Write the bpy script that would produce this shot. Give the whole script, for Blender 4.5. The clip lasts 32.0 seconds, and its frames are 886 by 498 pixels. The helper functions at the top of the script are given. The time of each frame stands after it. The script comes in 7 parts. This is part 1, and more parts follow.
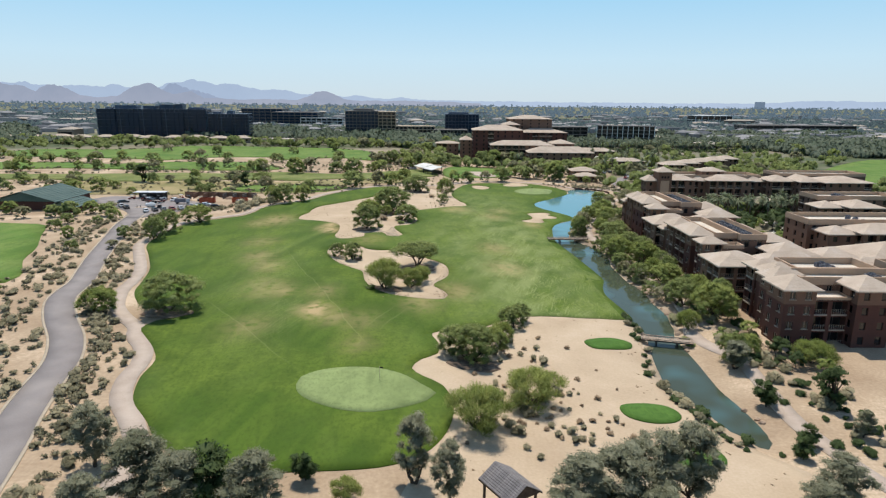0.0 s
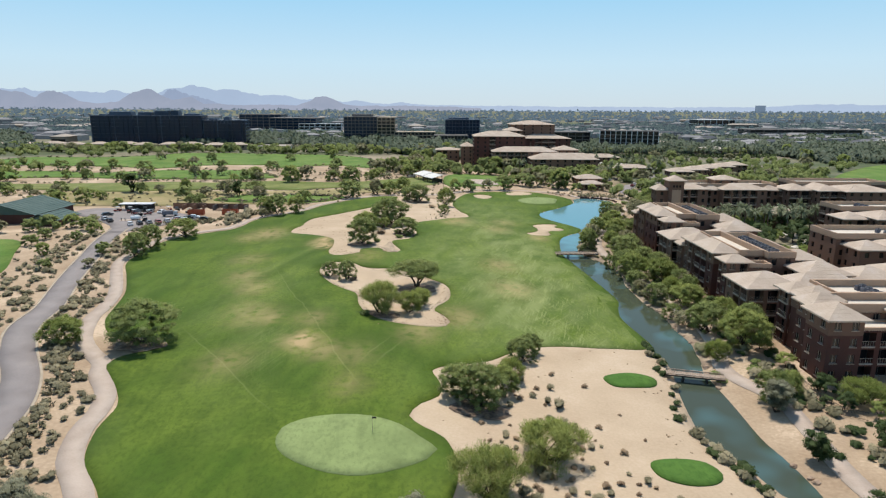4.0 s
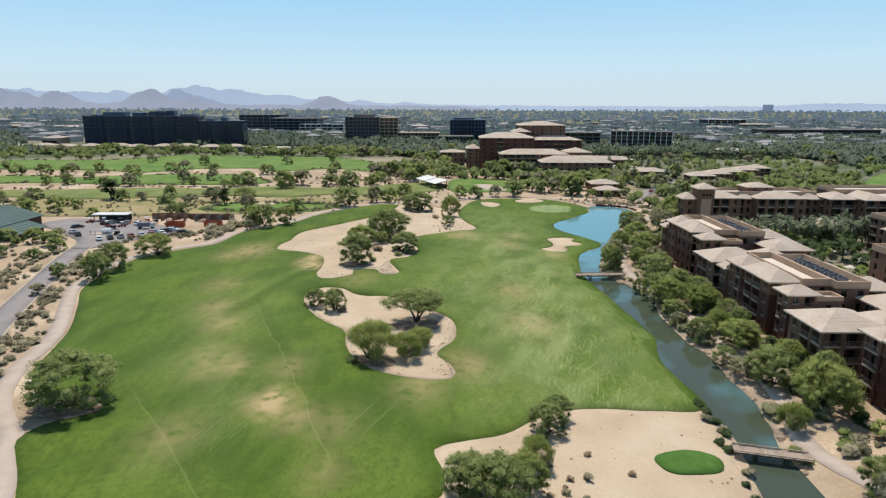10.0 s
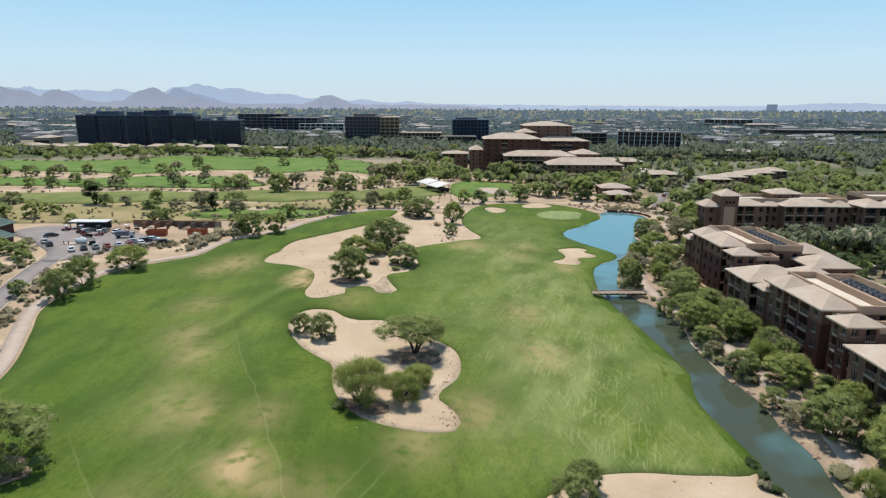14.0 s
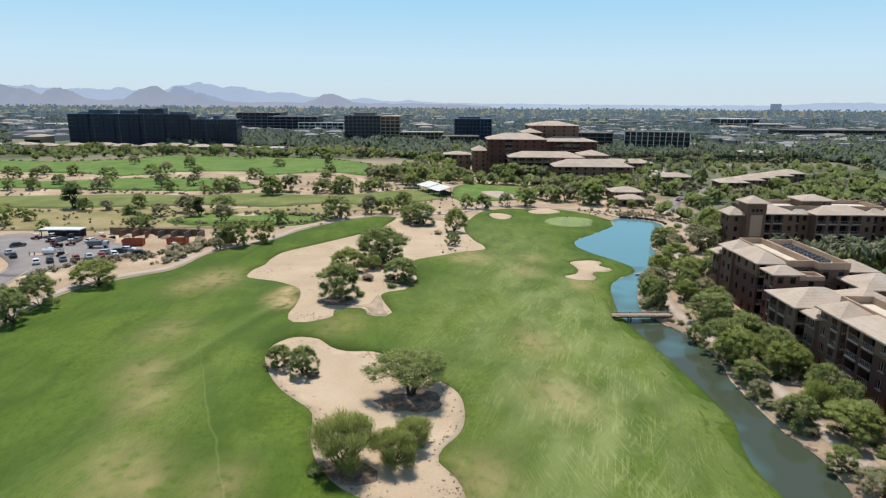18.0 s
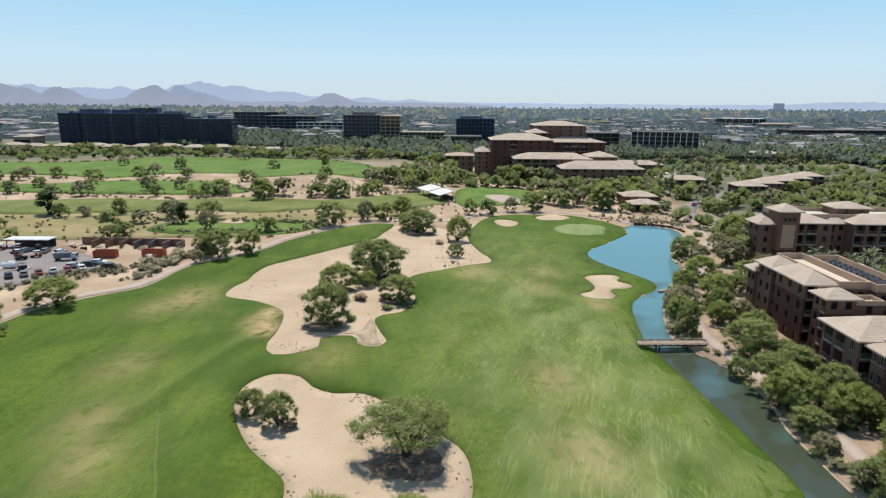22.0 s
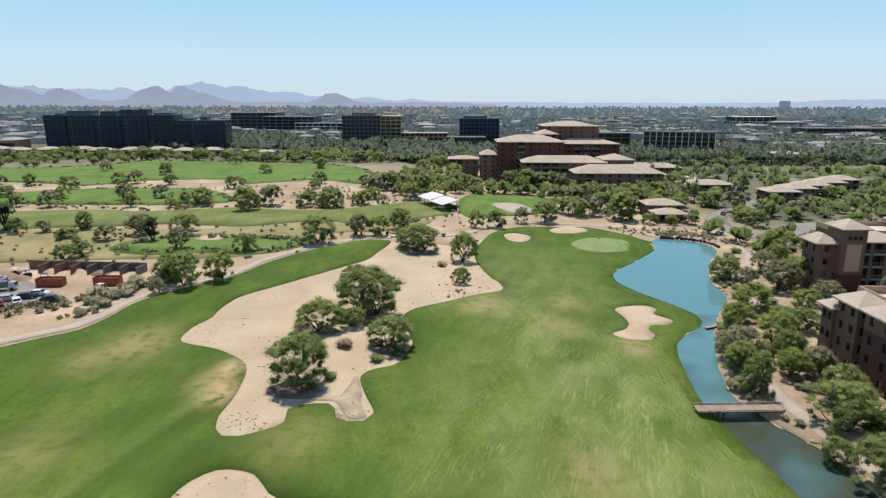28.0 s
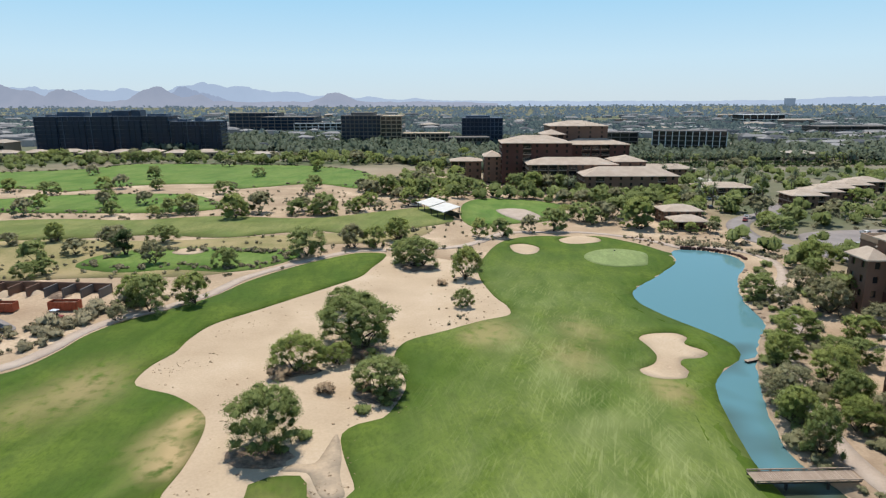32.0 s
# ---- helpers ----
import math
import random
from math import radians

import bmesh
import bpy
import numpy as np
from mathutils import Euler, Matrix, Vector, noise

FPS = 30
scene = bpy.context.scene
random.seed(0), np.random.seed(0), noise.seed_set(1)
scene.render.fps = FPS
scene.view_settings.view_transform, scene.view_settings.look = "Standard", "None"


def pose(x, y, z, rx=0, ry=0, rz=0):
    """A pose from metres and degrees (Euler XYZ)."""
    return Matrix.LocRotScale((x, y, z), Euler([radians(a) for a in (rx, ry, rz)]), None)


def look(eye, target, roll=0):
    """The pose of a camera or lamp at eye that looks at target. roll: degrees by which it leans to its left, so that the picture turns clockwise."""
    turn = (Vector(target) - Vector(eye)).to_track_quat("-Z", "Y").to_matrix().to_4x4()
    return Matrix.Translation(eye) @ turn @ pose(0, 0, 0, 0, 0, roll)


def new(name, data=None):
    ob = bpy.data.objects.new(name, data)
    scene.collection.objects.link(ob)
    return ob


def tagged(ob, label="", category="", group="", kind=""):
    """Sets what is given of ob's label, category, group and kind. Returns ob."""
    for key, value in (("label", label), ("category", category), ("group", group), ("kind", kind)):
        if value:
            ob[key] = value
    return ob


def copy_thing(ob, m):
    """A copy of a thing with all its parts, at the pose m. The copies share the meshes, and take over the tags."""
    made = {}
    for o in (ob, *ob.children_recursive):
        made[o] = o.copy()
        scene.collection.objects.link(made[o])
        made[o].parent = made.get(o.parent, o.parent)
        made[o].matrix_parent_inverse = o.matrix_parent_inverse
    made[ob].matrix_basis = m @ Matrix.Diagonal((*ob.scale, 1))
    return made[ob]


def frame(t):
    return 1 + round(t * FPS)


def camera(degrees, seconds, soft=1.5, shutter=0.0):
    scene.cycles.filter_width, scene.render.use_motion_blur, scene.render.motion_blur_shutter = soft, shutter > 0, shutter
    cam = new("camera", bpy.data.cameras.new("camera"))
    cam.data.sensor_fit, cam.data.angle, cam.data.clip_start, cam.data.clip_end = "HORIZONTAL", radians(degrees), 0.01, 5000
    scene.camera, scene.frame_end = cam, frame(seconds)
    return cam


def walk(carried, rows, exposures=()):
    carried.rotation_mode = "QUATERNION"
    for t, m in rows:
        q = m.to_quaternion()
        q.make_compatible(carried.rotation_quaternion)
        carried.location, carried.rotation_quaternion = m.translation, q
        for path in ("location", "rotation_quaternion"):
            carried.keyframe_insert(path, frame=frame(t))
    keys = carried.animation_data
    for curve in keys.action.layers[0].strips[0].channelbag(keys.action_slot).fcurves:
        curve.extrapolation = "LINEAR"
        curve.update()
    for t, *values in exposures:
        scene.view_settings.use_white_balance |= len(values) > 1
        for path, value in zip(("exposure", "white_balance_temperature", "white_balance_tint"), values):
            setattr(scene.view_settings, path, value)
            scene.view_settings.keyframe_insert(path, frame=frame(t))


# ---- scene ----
cam = camera(70.3, 32.0, 1.25)
PATH = [
    (0, (0.142, 2.242, 47.595), (0.157, 4.187, 47.133), 0.5),
    (0.5, (0.211, 3.76, 47.674), (0.226, 5.707, 47.214), 0.4),
    (1, (0.265, 5.307, 47.752), (0.282, 7.254, 47.294), 0.3),
    (1.5, (0.198, 6.961, 47.837), (0.212, 8.909, 47.381), 0.2),
    (2, (0.179, 8.619, 47.912), (0.194, 10.567, 47.459), 0.4),
    (2.5, (0.151, 10.354, 47.993), (0.165, 12.302, 47.54), 0.3),
    (3, (0.092, 12.201, 48.066), (0.105, 14.15, 47.614), 0.3),
    (3.5, (0.036, 14.19, 48.114), (0.05, 16.139, 47.665), 0.3),
    (5.5, (0.029, 22.476, 48.546), (0.039, 24.425, 48.098), 0.2),
    (6, (0.041, 24.571, 48.585), (0.049, 26.52, 48.137), 0.2),
    (6.5, (0.069, 26.684, 48.565), (0.076, 28.633, 48.117), 0.2),
    (7, (0.085, 28.828, 48.535), (0.092, 30.777, 48.087), 0.3),
    (7.5, (0.076, 31.016, 48.505), (0.081, 32.966, 48.057), 0.2),
    (8, (0.114, 33.213, 48.486), (0.118, 35.163, 48.039), 0.3),
    (8.5, (0.199, 35.406, 48.475), (0.202, 37.356, 48.027), 0.2),
    (9, (0.22, 37.66, 48.477), (0.222, 39.609, 48.03), 0.2),
    (9.5, (0.22, 39.896, 48.473), (0.22, 41.845, 48.024), 0.2),
    (10, (0.198, 42.152, 48.486), (0.197, 44.101, 48.036), 0.2),
    (10.5, (0.145, 44.426, 48.511), (0.141, 46.374, 48.062), 0.2),
    (11, (0.202, 46.564, 48.523), (0.2, 48.512, 48.073), 0.2),
    (12, (0.099, 51.026, 48.592), (0.096, 52.975, 48.142), 0.3),
    (13, (-0.005, 55.523, 48.603), (-0.01, 57.472, 48.152), 0.3),
    (19, (0.025, 83.136, 48.453), (0.012, 85.084, 47.997), 0.4),
    (20, (0.031, 87.725, 48.319), (0.017, 89.672, 47.863), 0.4),
    (23, (-0.484, 101.765, 48.214), (-0.5, 103.712, 47.756), 0.4),
    (28, (-0.553, 125.672, 48.287), (-0.579, 127.618, 47.828), 0.1),
    (30, (-0.277, 135.109, 48.208), (-0.309, 137.055, 47.748), -0.1),
    (32, (-0.037, 144.724, 48.43), (-0.073, 146.67, 47.968), -0.2),
]
walk(cam, [(t, look(eye, target, roll)) for t, eye, target, roll in PATH])

# ---- light ----
SUN_EL, SUN_AZ = 66.0, -8.0  # degrees; azimuth from +y, positive to the right
world = bpy.data.worlds.new("world")
scene.world = world
world.use_nodes = True
wn = world.node_tree.nodes
sky = wn.new("ShaderNodeTexSky")
sky.sky_type, sky.sun_disc = "NISHITA", False
sky.sun_elevation, sky.sun_rotation = radians(SUN_EL), radians(SUN_AZ)
sky.air_density, sky.dust_density, sky.ozone_density, sky.altitude = 1.0, 0.35, 1.5, 400
wn["Background"].inputs["Strength"].default_value = 0.12
wl = world.node_tree.links
co, sep, haze, blend = wn.new("ShaderNodeTexCoord"), wn.new("ShaderNodeSeparateXYZ"), wn.new("ShaderNodeValToRGB"), wn.new("ShaderNodeMix")
wl.new(co.outputs["Generated"], sep.inputs[0])
wl.new(sep.outputs["Z"], haze.inputs[0])
he = haze.color_ramp.elements
he[0].position, he[0].color = 0.0, (0.66, 0.80, 0.90, 1)
he[1].position, he[1].color = 1.0, (0.13, 0.23, 0.42, 1)
for z, c in ((0.06, (0.61, 0.84, 1.0, 1)), (0.17, (0.36, 0.715, 1.0, 1)), (0.42, (0.17, 0.30, 0.50, 1))):
    he.new(z).color = c
gain = wn.new("ShaderNodeVectorMath")
gain.operation = "SCALE"
gain.inputs["Scale"].default_value = 9.6  # the clear air's glow, brought to the sky texture's units
wl.new(haze.outputs[0], gain.inputs[0])
blend.data_type = "RGBA"
blend.inputs["Factor"].default_value = 0.9
wl.new(sky.outputs[0], blend.inputs[6])
wl.new(gain.outputs[0], blend.inputs[7])
wl.new(blend.outputs[2], wn["Background"].inputs[0])
sun = new("sun", bpy.data.lights.new("sun", "SUN"))
sun.data.energy, sun.data.angle, sun.data.color = 4.9, radians(0.53), (1.0, 0.94, 0.85)
sd = Vector((math.sin(radians(SUN_AZ)) * math.cos(radians(SUN_EL)), math.cos(radians(SUN_AZ)) * math.cos(radians(SUN_EL)), math.sin(radians(SUN_EL))))
sun.matrix_world = look(sd * 200, (0, 0, 0))
scene.view_settings.exposure = -0.3
R = random.Random(11)
G = np.random.default_rng(5)


# ---- materials ----
def surface(name, a, b, scale=1.0, rough=0.9, fine=8.0, bump=0.0, spec=0.3, metal=0.0, c=None, per_object=0.0, island=0.0, transl=0.0):
    """Two base colours mixed by noise at two scales, with a third for stains, spread per object or per piece, and fine relief."""
    m = bpy.data.materials.new(name)
    m.use_nodes = True
    nt = m.node_tree
    n, l = nt.nodes, nt.links
    p = n["Principled BSDF"]
    p.inputs["Roughness"].default_value, p.inputs["Metallic"].default_value = rough, metal
    p.inputs["Specular IOR Level"].default_value = spec
    geo = n.new("ShaderNodeNewGeometry")
    n1, n2 = n.new("ShaderNodeTexNoise"), n.new("ShaderNodeTexNoise")
    n1.inputs["Scale"].default_value, n1.inputs["Detail"].default_value = scale, 4
    n2.inputs["Scale"].default_value, n2.inputs["Detail"].default_value = fine, 3
    for q in (n1, n2):
        l.new(geo.outputs["Position"], q.inputs["Vector"])
    add = n.new("ShaderNodeMath")
    add.operation = "MULTIPLY_ADD"
    add.inputs[1].default_value, add.inputs[2].default_value = 0.45, 0.0
    l.new(n2.outputs[0], add.inputs[0])
    tot = n.new("ShaderNodeMath")
    tot.operation = "MULTIPLY_ADD"
    tot.inputs[1].default_value = 1.0
    l.new(n1.outputs[0], tot.inputs[0])
    l.new(add.outputs[0], tot.inputs[2])
    last = tot
    for k, node, out in ((per_object, "ShaderNodeObjectInfo", "Random"), (island, "ShaderNodeNewGeometry", "Random Per Island")):
        if k:
            o, q = n.new(node), n.new("ShaderNodeMath")
            q.operation, q.inputs[1].default_value = "MULTIPLY_ADD", k
            l.new(o.outputs[out], q.inputs[0])
            l.new(last.outputs[0], q.inputs[2])
            s = n.new("ShaderNodeMath")
            s.operation, s.inputs[1].default_value = "SUBTRACT", k / 2
            l.new(q.outputs[0], s.inputs[0])
            last = s
    ramp = n.new("ShaderNodeValToRGB")
    e = ramp.color_ramp.elements
    e[0].position, e[0].color = 0.48, (*a, 1)
    e[1].position, e[1].color = 0.96, (*b, 1)
    if c:
        x = e.new(0.80)
        x.color = (*[(i + j) / 2 for i, j in zip(a, b)], 1)
        e[-1].color = (*c, 1)
        e[1].color = (*b, 1)
    l.new(last.outputs[0], ramp.inputs[0])
    l.new(ramp.outputs[0], p.inputs["Base Color"])
    if bump:
        bp = n.new("ShaderNodeBump")
        bp.inputs["Strength"].default_value, bp.inputs["Distance"].default_value = bump, 0.1
        l.new(n2.outputs[0], bp.inputs["Height"])
        l.new(bp.outputs[0], p.inputs["Normal"])
    if transl:
        t, mx = n.new("ShaderNodeBsdfTranslucent"), n.new("ShaderNodeMixShader")
        mx.inputs[0].default_value = transl
        l.new(ramp.outputs[0], t.inputs[0])
        l.new(p.outputs[0], mx.inputs[1])
        l.new(t.outputs[0], mx.inputs[2])
        l.new(mx.outputs[0], n["Material Output"].inputs[0])
    return m


def turf_material(name, a, b, pale, dry, streak=0.0, lines=()):
    """Mown grass: two greens, long pale mowing and drying streaks, and dry patches by the mesh's own 'dry' values."""
    m = bpy.data.materials.new(name)
    m.use_nodes = True
    n, l = m.node_tree.nodes, m.node_tree.links
    p = n["Principled BSDF"]
    p.inputs["Roughness"].default_value, p.inputs["Specular IOR Level"].default_value = 0.85, 0.2
    geo = n.new("ShaderNodeNewGeometry")

    def noise_at(scale, detail=3, stretch=None, turn=0.0, bent=0.0):
        t = n.new("ShaderNodeTexNoise")
        t.inputs["Distortion"].default_value = bent
        t.inputs["Scale"].default_value, t.inputs["Detail"].default_value = scale, detail
        if stretch:
            mp = n.new("ShaderNodeMapping")
            mp.inputs["Rotation"].default_value[2] = radians(turn)
            mp.vector_type = "TEXTURE"
            mp.inputs["Scale"].default_value = [1 / q for q in stretch]
            l.new(geo.outputs["Position"], mp.inputs[0])
            l.new(mp.outputs[0], t.inputs["Vector"])
        else:
            l.new(geo.outputs["Position"], t.inputs["Vector"])
        return t.outputs[0]

    def ramp(src, lo, hi):
        r = n.new("ShaderNodeMapRange")
        r.inputs[1].default_value, r.inputs[2].default_value = lo, hi
        r.interpolation_type = "SMOOTHSTEP"
        l.new(src, r.inputs[0])
        return r.outputs[0]

    def mix(fac, x, y, k=1.0):
        q = n.new("ShaderNodeMix")
        q.data_type = "RGBA"
        if k != 1.0:
            w = n.new("ShaderNodeMath")
            w.operation, w.inputs[1].default_value = "MULTIPLY", k
            l.new(fac, w.inputs[0])
            fac = w.outputs[0]
        l.new(fac, q.inputs["Factor"])
        for v, s in ((x, "A"), (y, "B")):
            if isinstance(v, tuple):
                q.inputs[6 if s == "A" else 7].default_value = (*v, 1)
            else:
                l.new(v, q.inputs[6 if s == "A" else 7])
        return q.outputs[2]

    def times(x, y):
        q = n.new("ShaderNodeMath")
        q.operation = "MULTIPLY"
        l.new(x, q.inputs[0])
        l.new(y, q.inputs[1])
        return q.outputs[0]

    def track(p0, p1, half, soft):
        """A wheel or mower line from p0 to p1, a little wavy, as a mask."""
        d = Vector((p1[0] - p0[0], p1[1] - p0[1], 0))
        ln = d.length
        d /= ln

        def along_axis(ax):
            sub, dot = n.new("ShaderNodeVectorMath"), n.new("ShaderNodeVectorMath")
            sub.operation, dot.operation = "SUBTRACT", "DOT_PRODUCT"
            sub.inputs[1].default_value, dot.inputs[1].default_value = (*p0, 0), ax
            l.new(geo.outputs["Position"], sub.inputs[0])
            l.new(sub.outputs[0], dot.inputs[0])
            return dot.outputs["Value"]
        off, wob, ab = n.new("ShaderNodeMath"), n.new("ShaderNodeMath"), n.new("ShaderNodeMath")
        off.operation, off.inputs[1].default_value, off.inputs[2].default_value = "MULTIPLY_ADD", 3.0, -1.5
        l.new(noise_at(0.08, 2), off.inputs[0])
        l.new(along_axis((-d.y, d.x, 0)), wob.inputs[0])
        l.new(off.outputs[0], wob.inputs[1])
        ab.operation = "ABSOLUTE"
        l.new(wob.outputs[0], ab.inputs[0])
        way = along_axis(tuple(d))
        return times(times(ramp(ab.outputs[0], half + soft, half), ramp(way, -8, 8)), ramp(way, ln + 8, ln - 8))

    col = mix(ramp(noise_at(0.06, 4), 0.40, 0.62), a, b)
    col = mix(ramp(noise_at(0.24, 5), 0.44, 0.66), col, tuple(0.80 * v for v in a), 0.55)
    col = mix(ramp(noise_at(0.9, 6), 0.38, 0.68), col, tuple(0.74 * v for v in a), 0.45)
    if streak:
        lined = n.new("ShaderNodeAttribute")
        lined.attribute_name = "worn"
        zone = lined.outputs["Fac"]
        # passes of the mower along the fairway
        col = mix(ramp(noise_at(0.22, 4, (1.0, 0.14, 1.0), -10, 0.4), 0.42, 0.62), col, tuple(min(1, 1.2 * v) for v in b), 0.28)
        col = mix(ramp(noise_at(0.5, 4, (1.0, 0.12, 1.0), 9, 0.4), 0.50, 0.66), col, tuple(0.70 * v for v in a), 0.30)
        col = mix(ramp(noise_at(2.2, 5, (1.0, 0.5, 1.0), 5), 0.48, 0.66), col, tuple(0.66 * v for v in a), 0.42)
        # dried clippings lying in thin crossing lines
        for sc, turn, k in ((3.0, -16, 2.2), (3.8, 12, 1.5), (2.4, -34, 1.2), (4.2, 30, 0.7)):
            thin = times(ramp(noise_at(sc, 5, (1.0, 0.05, 1.0), turn, 0.25), 0.53, 0.61), ramp(noise_at(0.10 + 0.02 * sc, 3), 0.40, 0.60))
            col = mix(times(zone, thin), col, pale, min(1.0, streak * k))
        col = mix(ramp(noise_at(0.07, 5, (1.0, 0.5, 1.0), 14), 0.5, 0.75), col, pale, streak * 0.35)
        col = mix(ramp(noise_at(0.05, 4), 0.52, 0.68), col, tuple(0.76 * v for v in a), 0.6)
    if lines:
        for p0, p1, half, soft, shade, k in lines:
            col = mix(track(p0, p1, half, soft), col, tuple(min(1, shade * v) for v in (pale if shade > 1 else a)), k)
    worn = n.new("ShaderNodeAttribute")
    worn.attribute_name = "worn"
    w2 = n.new("ShaderNodeMath")
    w2.operation = "MULTIPLY"
    l.new(worn.outputs["Fac"], w2.inputs[0])
    l.new(ramp(noise_at(0.16, 6, (1.0, 0.4, 1.0), -20), 0.25, 0.75), w2.inputs[1])
    col = mix(w2.outputs[0], col, pale, 0.6)
    at = n.new("ShaderNodeAttribute")
    at.attribute_name = "dry"
    spots = n.new("ShaderNodeMath")
    spots.operation = "MULTIPLY"
    l.new(at.outputs["Fac"], spots.inputs[0])
    l.new(ramp(noise_at(0.45, 5), 0.22, 0.55), spots.inputs[1])
    col = mix(spots.outputs[0], col, dry, 0.95)
    l.new(col, p.inputs["Base Color"])
    bp = n.new("ShaderNodeBump")
    bp.inputs["Strength"].default_value, bp.inputs["Distance"].default_value = 0.35, 0.08
    l.new(noise_at(5.0, 3), bp.inputs["Height"])
    l.new(bp.outputs[0], p.inputs["Normal"])
    return m


def glass_material(name, tint, rough=0.05, spec=0.6):
    m = bpy.data.materials.new(name)
    m.use_nodes = True
    p = m.node_tree.nodes["Principled BSDF"]
    p.inputs["Base Color"].default_value = (*tint, 1)
    p.inputs["Roughness"].default_value, p.inputs["Specular IOR Level"].default_value = rough, spec
    return m


TRACKS = (((-46, 188), (-14, 116), 0.05, 0.2, 1.05, 0.20), ((-45, 188), (-12.5, 116), 0.6, 1.4, 0.72, 0.38), ((-51, 138), (-27, 106), 0.05, 0.2, 1.05, 0.16), ((-50, 138), (-26, 106), 0.4, 0.8, 0.75, 0.3),
          ((-52, 172), (-36, 230), 0.6, 2.0, 1.02, 0.07), ((-48.5, 172), (-32.5, 230), 0.9, 1.8, 0.75, 0.45), ((-62, 200), (-50, 262), 0.8, 2.0, 1.02, 0.06), ((-13, 127), (-11.5, 131), 0.08, 0.25, 1.05, 0.25), ((-10, 126), (-8.5, 130), 0.08, 0.25, 1.05, 0.25))
TURF = turf_material("mown_turf", (0.067, 0.125, 0.010), (0.124, 0.180, 0.020), (0.36, 0.395, 0.155), (0.46, 0.34, 0.17), 0.20, TRACKS)
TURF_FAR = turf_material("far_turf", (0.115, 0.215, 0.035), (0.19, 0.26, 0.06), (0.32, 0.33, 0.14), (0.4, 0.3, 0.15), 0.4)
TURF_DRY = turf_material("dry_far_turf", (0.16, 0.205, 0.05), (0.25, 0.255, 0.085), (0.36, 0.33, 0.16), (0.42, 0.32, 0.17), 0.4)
GREEN = turf_material("putting_green", (0.235, 0.30, 0.11), (0.28, 0.345, 0.135), (0.3, 0.36, 0.16), (0.33, 0.3, 0.14), 0.12)
TEE = turf_material("tee_turf", (0.075, 0.17, 0.026), (0.10, 0.20, 0.034), (0.2, 0.3, 0.1), (0.3, 0.3, 0.1), 0.1)
ROUGH = surface("dry_rough_grass", (0.21, 0.20, 0.075), (0.36, 0.29, 0.14), 0.08, 0.95, 1.5, 0.4, c=(0.40, 0.31, 0.17))
SAND = surface("raked_sand", (0.475, 0.355, 0.238), (0.565, 0.435, 0.30), 0.10, 0.95, 2.5, 0.35, c=(0.61, 0.48, 0.345))
DESERT = surface("desert_soil", (0.335, 0.235, 0.15), (0.49, 0.365, 0.245), 0.06, 0.95, 1.8, 0.5, c=(0.66, 0.51, 0.36))
CONCRETE = surface("tan_concrete_path", (0.44, 0.345, 0.275), (0.52, 0.42, 0.34), 0.3, 0.85, 4, 0.2, c=(0.55, 0.45, 0.37))
ASPHALT = surface("worn_asphalt", (0.245, 0.215, 0.205), (0.305, 0.27, 0.255), 0.15, 0.9, 5, 0.2, c=(0.34, 0.30, 0.28))
KERB = surface("pale_kerb", (0.42, 0.34, 0.25), (0.54, 0.45, 0.34), 0.5, 0.9)
MULCH = surface("leaf_litter", (0.10, 0.07, 0.05), (0.26, 0.18, 0.125), 0.5, 0.95, 2.0, 0.5, c=(0.42, 0.30, 0.21))
STUCCO = surface("brown_stucco", (0.165, 0.098, 0.070), (0.20, 0.122, 0.088), 0.12, 0.92, 3, 0.15)
STUCCO_DARK = surface("dark_red_brown_stucco", (0.085, 0.040, 0.032), (0.11, 0.052, 0.042), 0.12, 0.92, 3, 0.15)
STUCCO_TAN = surface("tan_stucco_parapet", (0.42, 0.29, 0.20), (0.48, 0.34, 0.24), 0.12, 0.92, 3, 0.15)
ROOF = surface("flat_grey_tan_tile", (0.455, 0.355, 0.275), (0.545, 0.44, 0.345), 0.25, 0.85, 2.2, 0.5, c=(0.58, 0.485, 0.41))
ROOF_FLAT = surface("pale_roof_membrane", (0.62, 0.55, 0.45), (0.72, 0.64, 0.54), 0.2, 0.8, 2)
TRIM = surface("cream_trim", (0.40, 0.33, 0.27), (0.46, 0.39, 0.32), 0.4, 0.8)
METAL = surface("dark_painted_metal", (0.03, 0.028, 0.027), (0.05, 0.046, 0.044), 2, 0.5, spec=0.5)
HVAC = surface("grey_blue_metal_casing", (0.10, 0.105, 0.13), (0.16, 0.165, 0.19), 0.8, 0.55, per_object=0.3)
GLASS = glass_material("dark_window_glass", (0.018, 0.019, 0.021))
GLASS_BLUE = glass_material("blue_black_curtain_glass", (0.008, 0.022, 0.046), 0.16, 0.3)
SPANDREL = surface("blue_black_panel", (0.022, 0.036, 0.060), (0.075, 0.105, 0.15), 0.05, 0.5, 0.4, per_object=0.5)
OFFICE = surface("grey_brown_office_cladding", (0.14, 0.125, 0.115), (0.18, 0.16, 0.145), 0.05, 0.8)
OFFICE_TAN = surface("tan_office_cladding", (0.40, 0.31, 0.22), (0.46, 0.36, 0.26), 0.05, 0.8)
WHITE = surface("white_painted_panel", (0.62, 0.62, 0.62), (0.72, 0.72, 0.71), 0.05, 0.7)
BARK = surface("dark_bark", (0.045, 0.033, 0.025), (0.10, 0.075, 0.055), 2, 0.95, 12, 0.5)
PALM_BARK = surface("palm_bark", (0.13, 0.10, 0.075), (0.2, 0.155, 0.115), 2, 0.95, 12, 0.5)
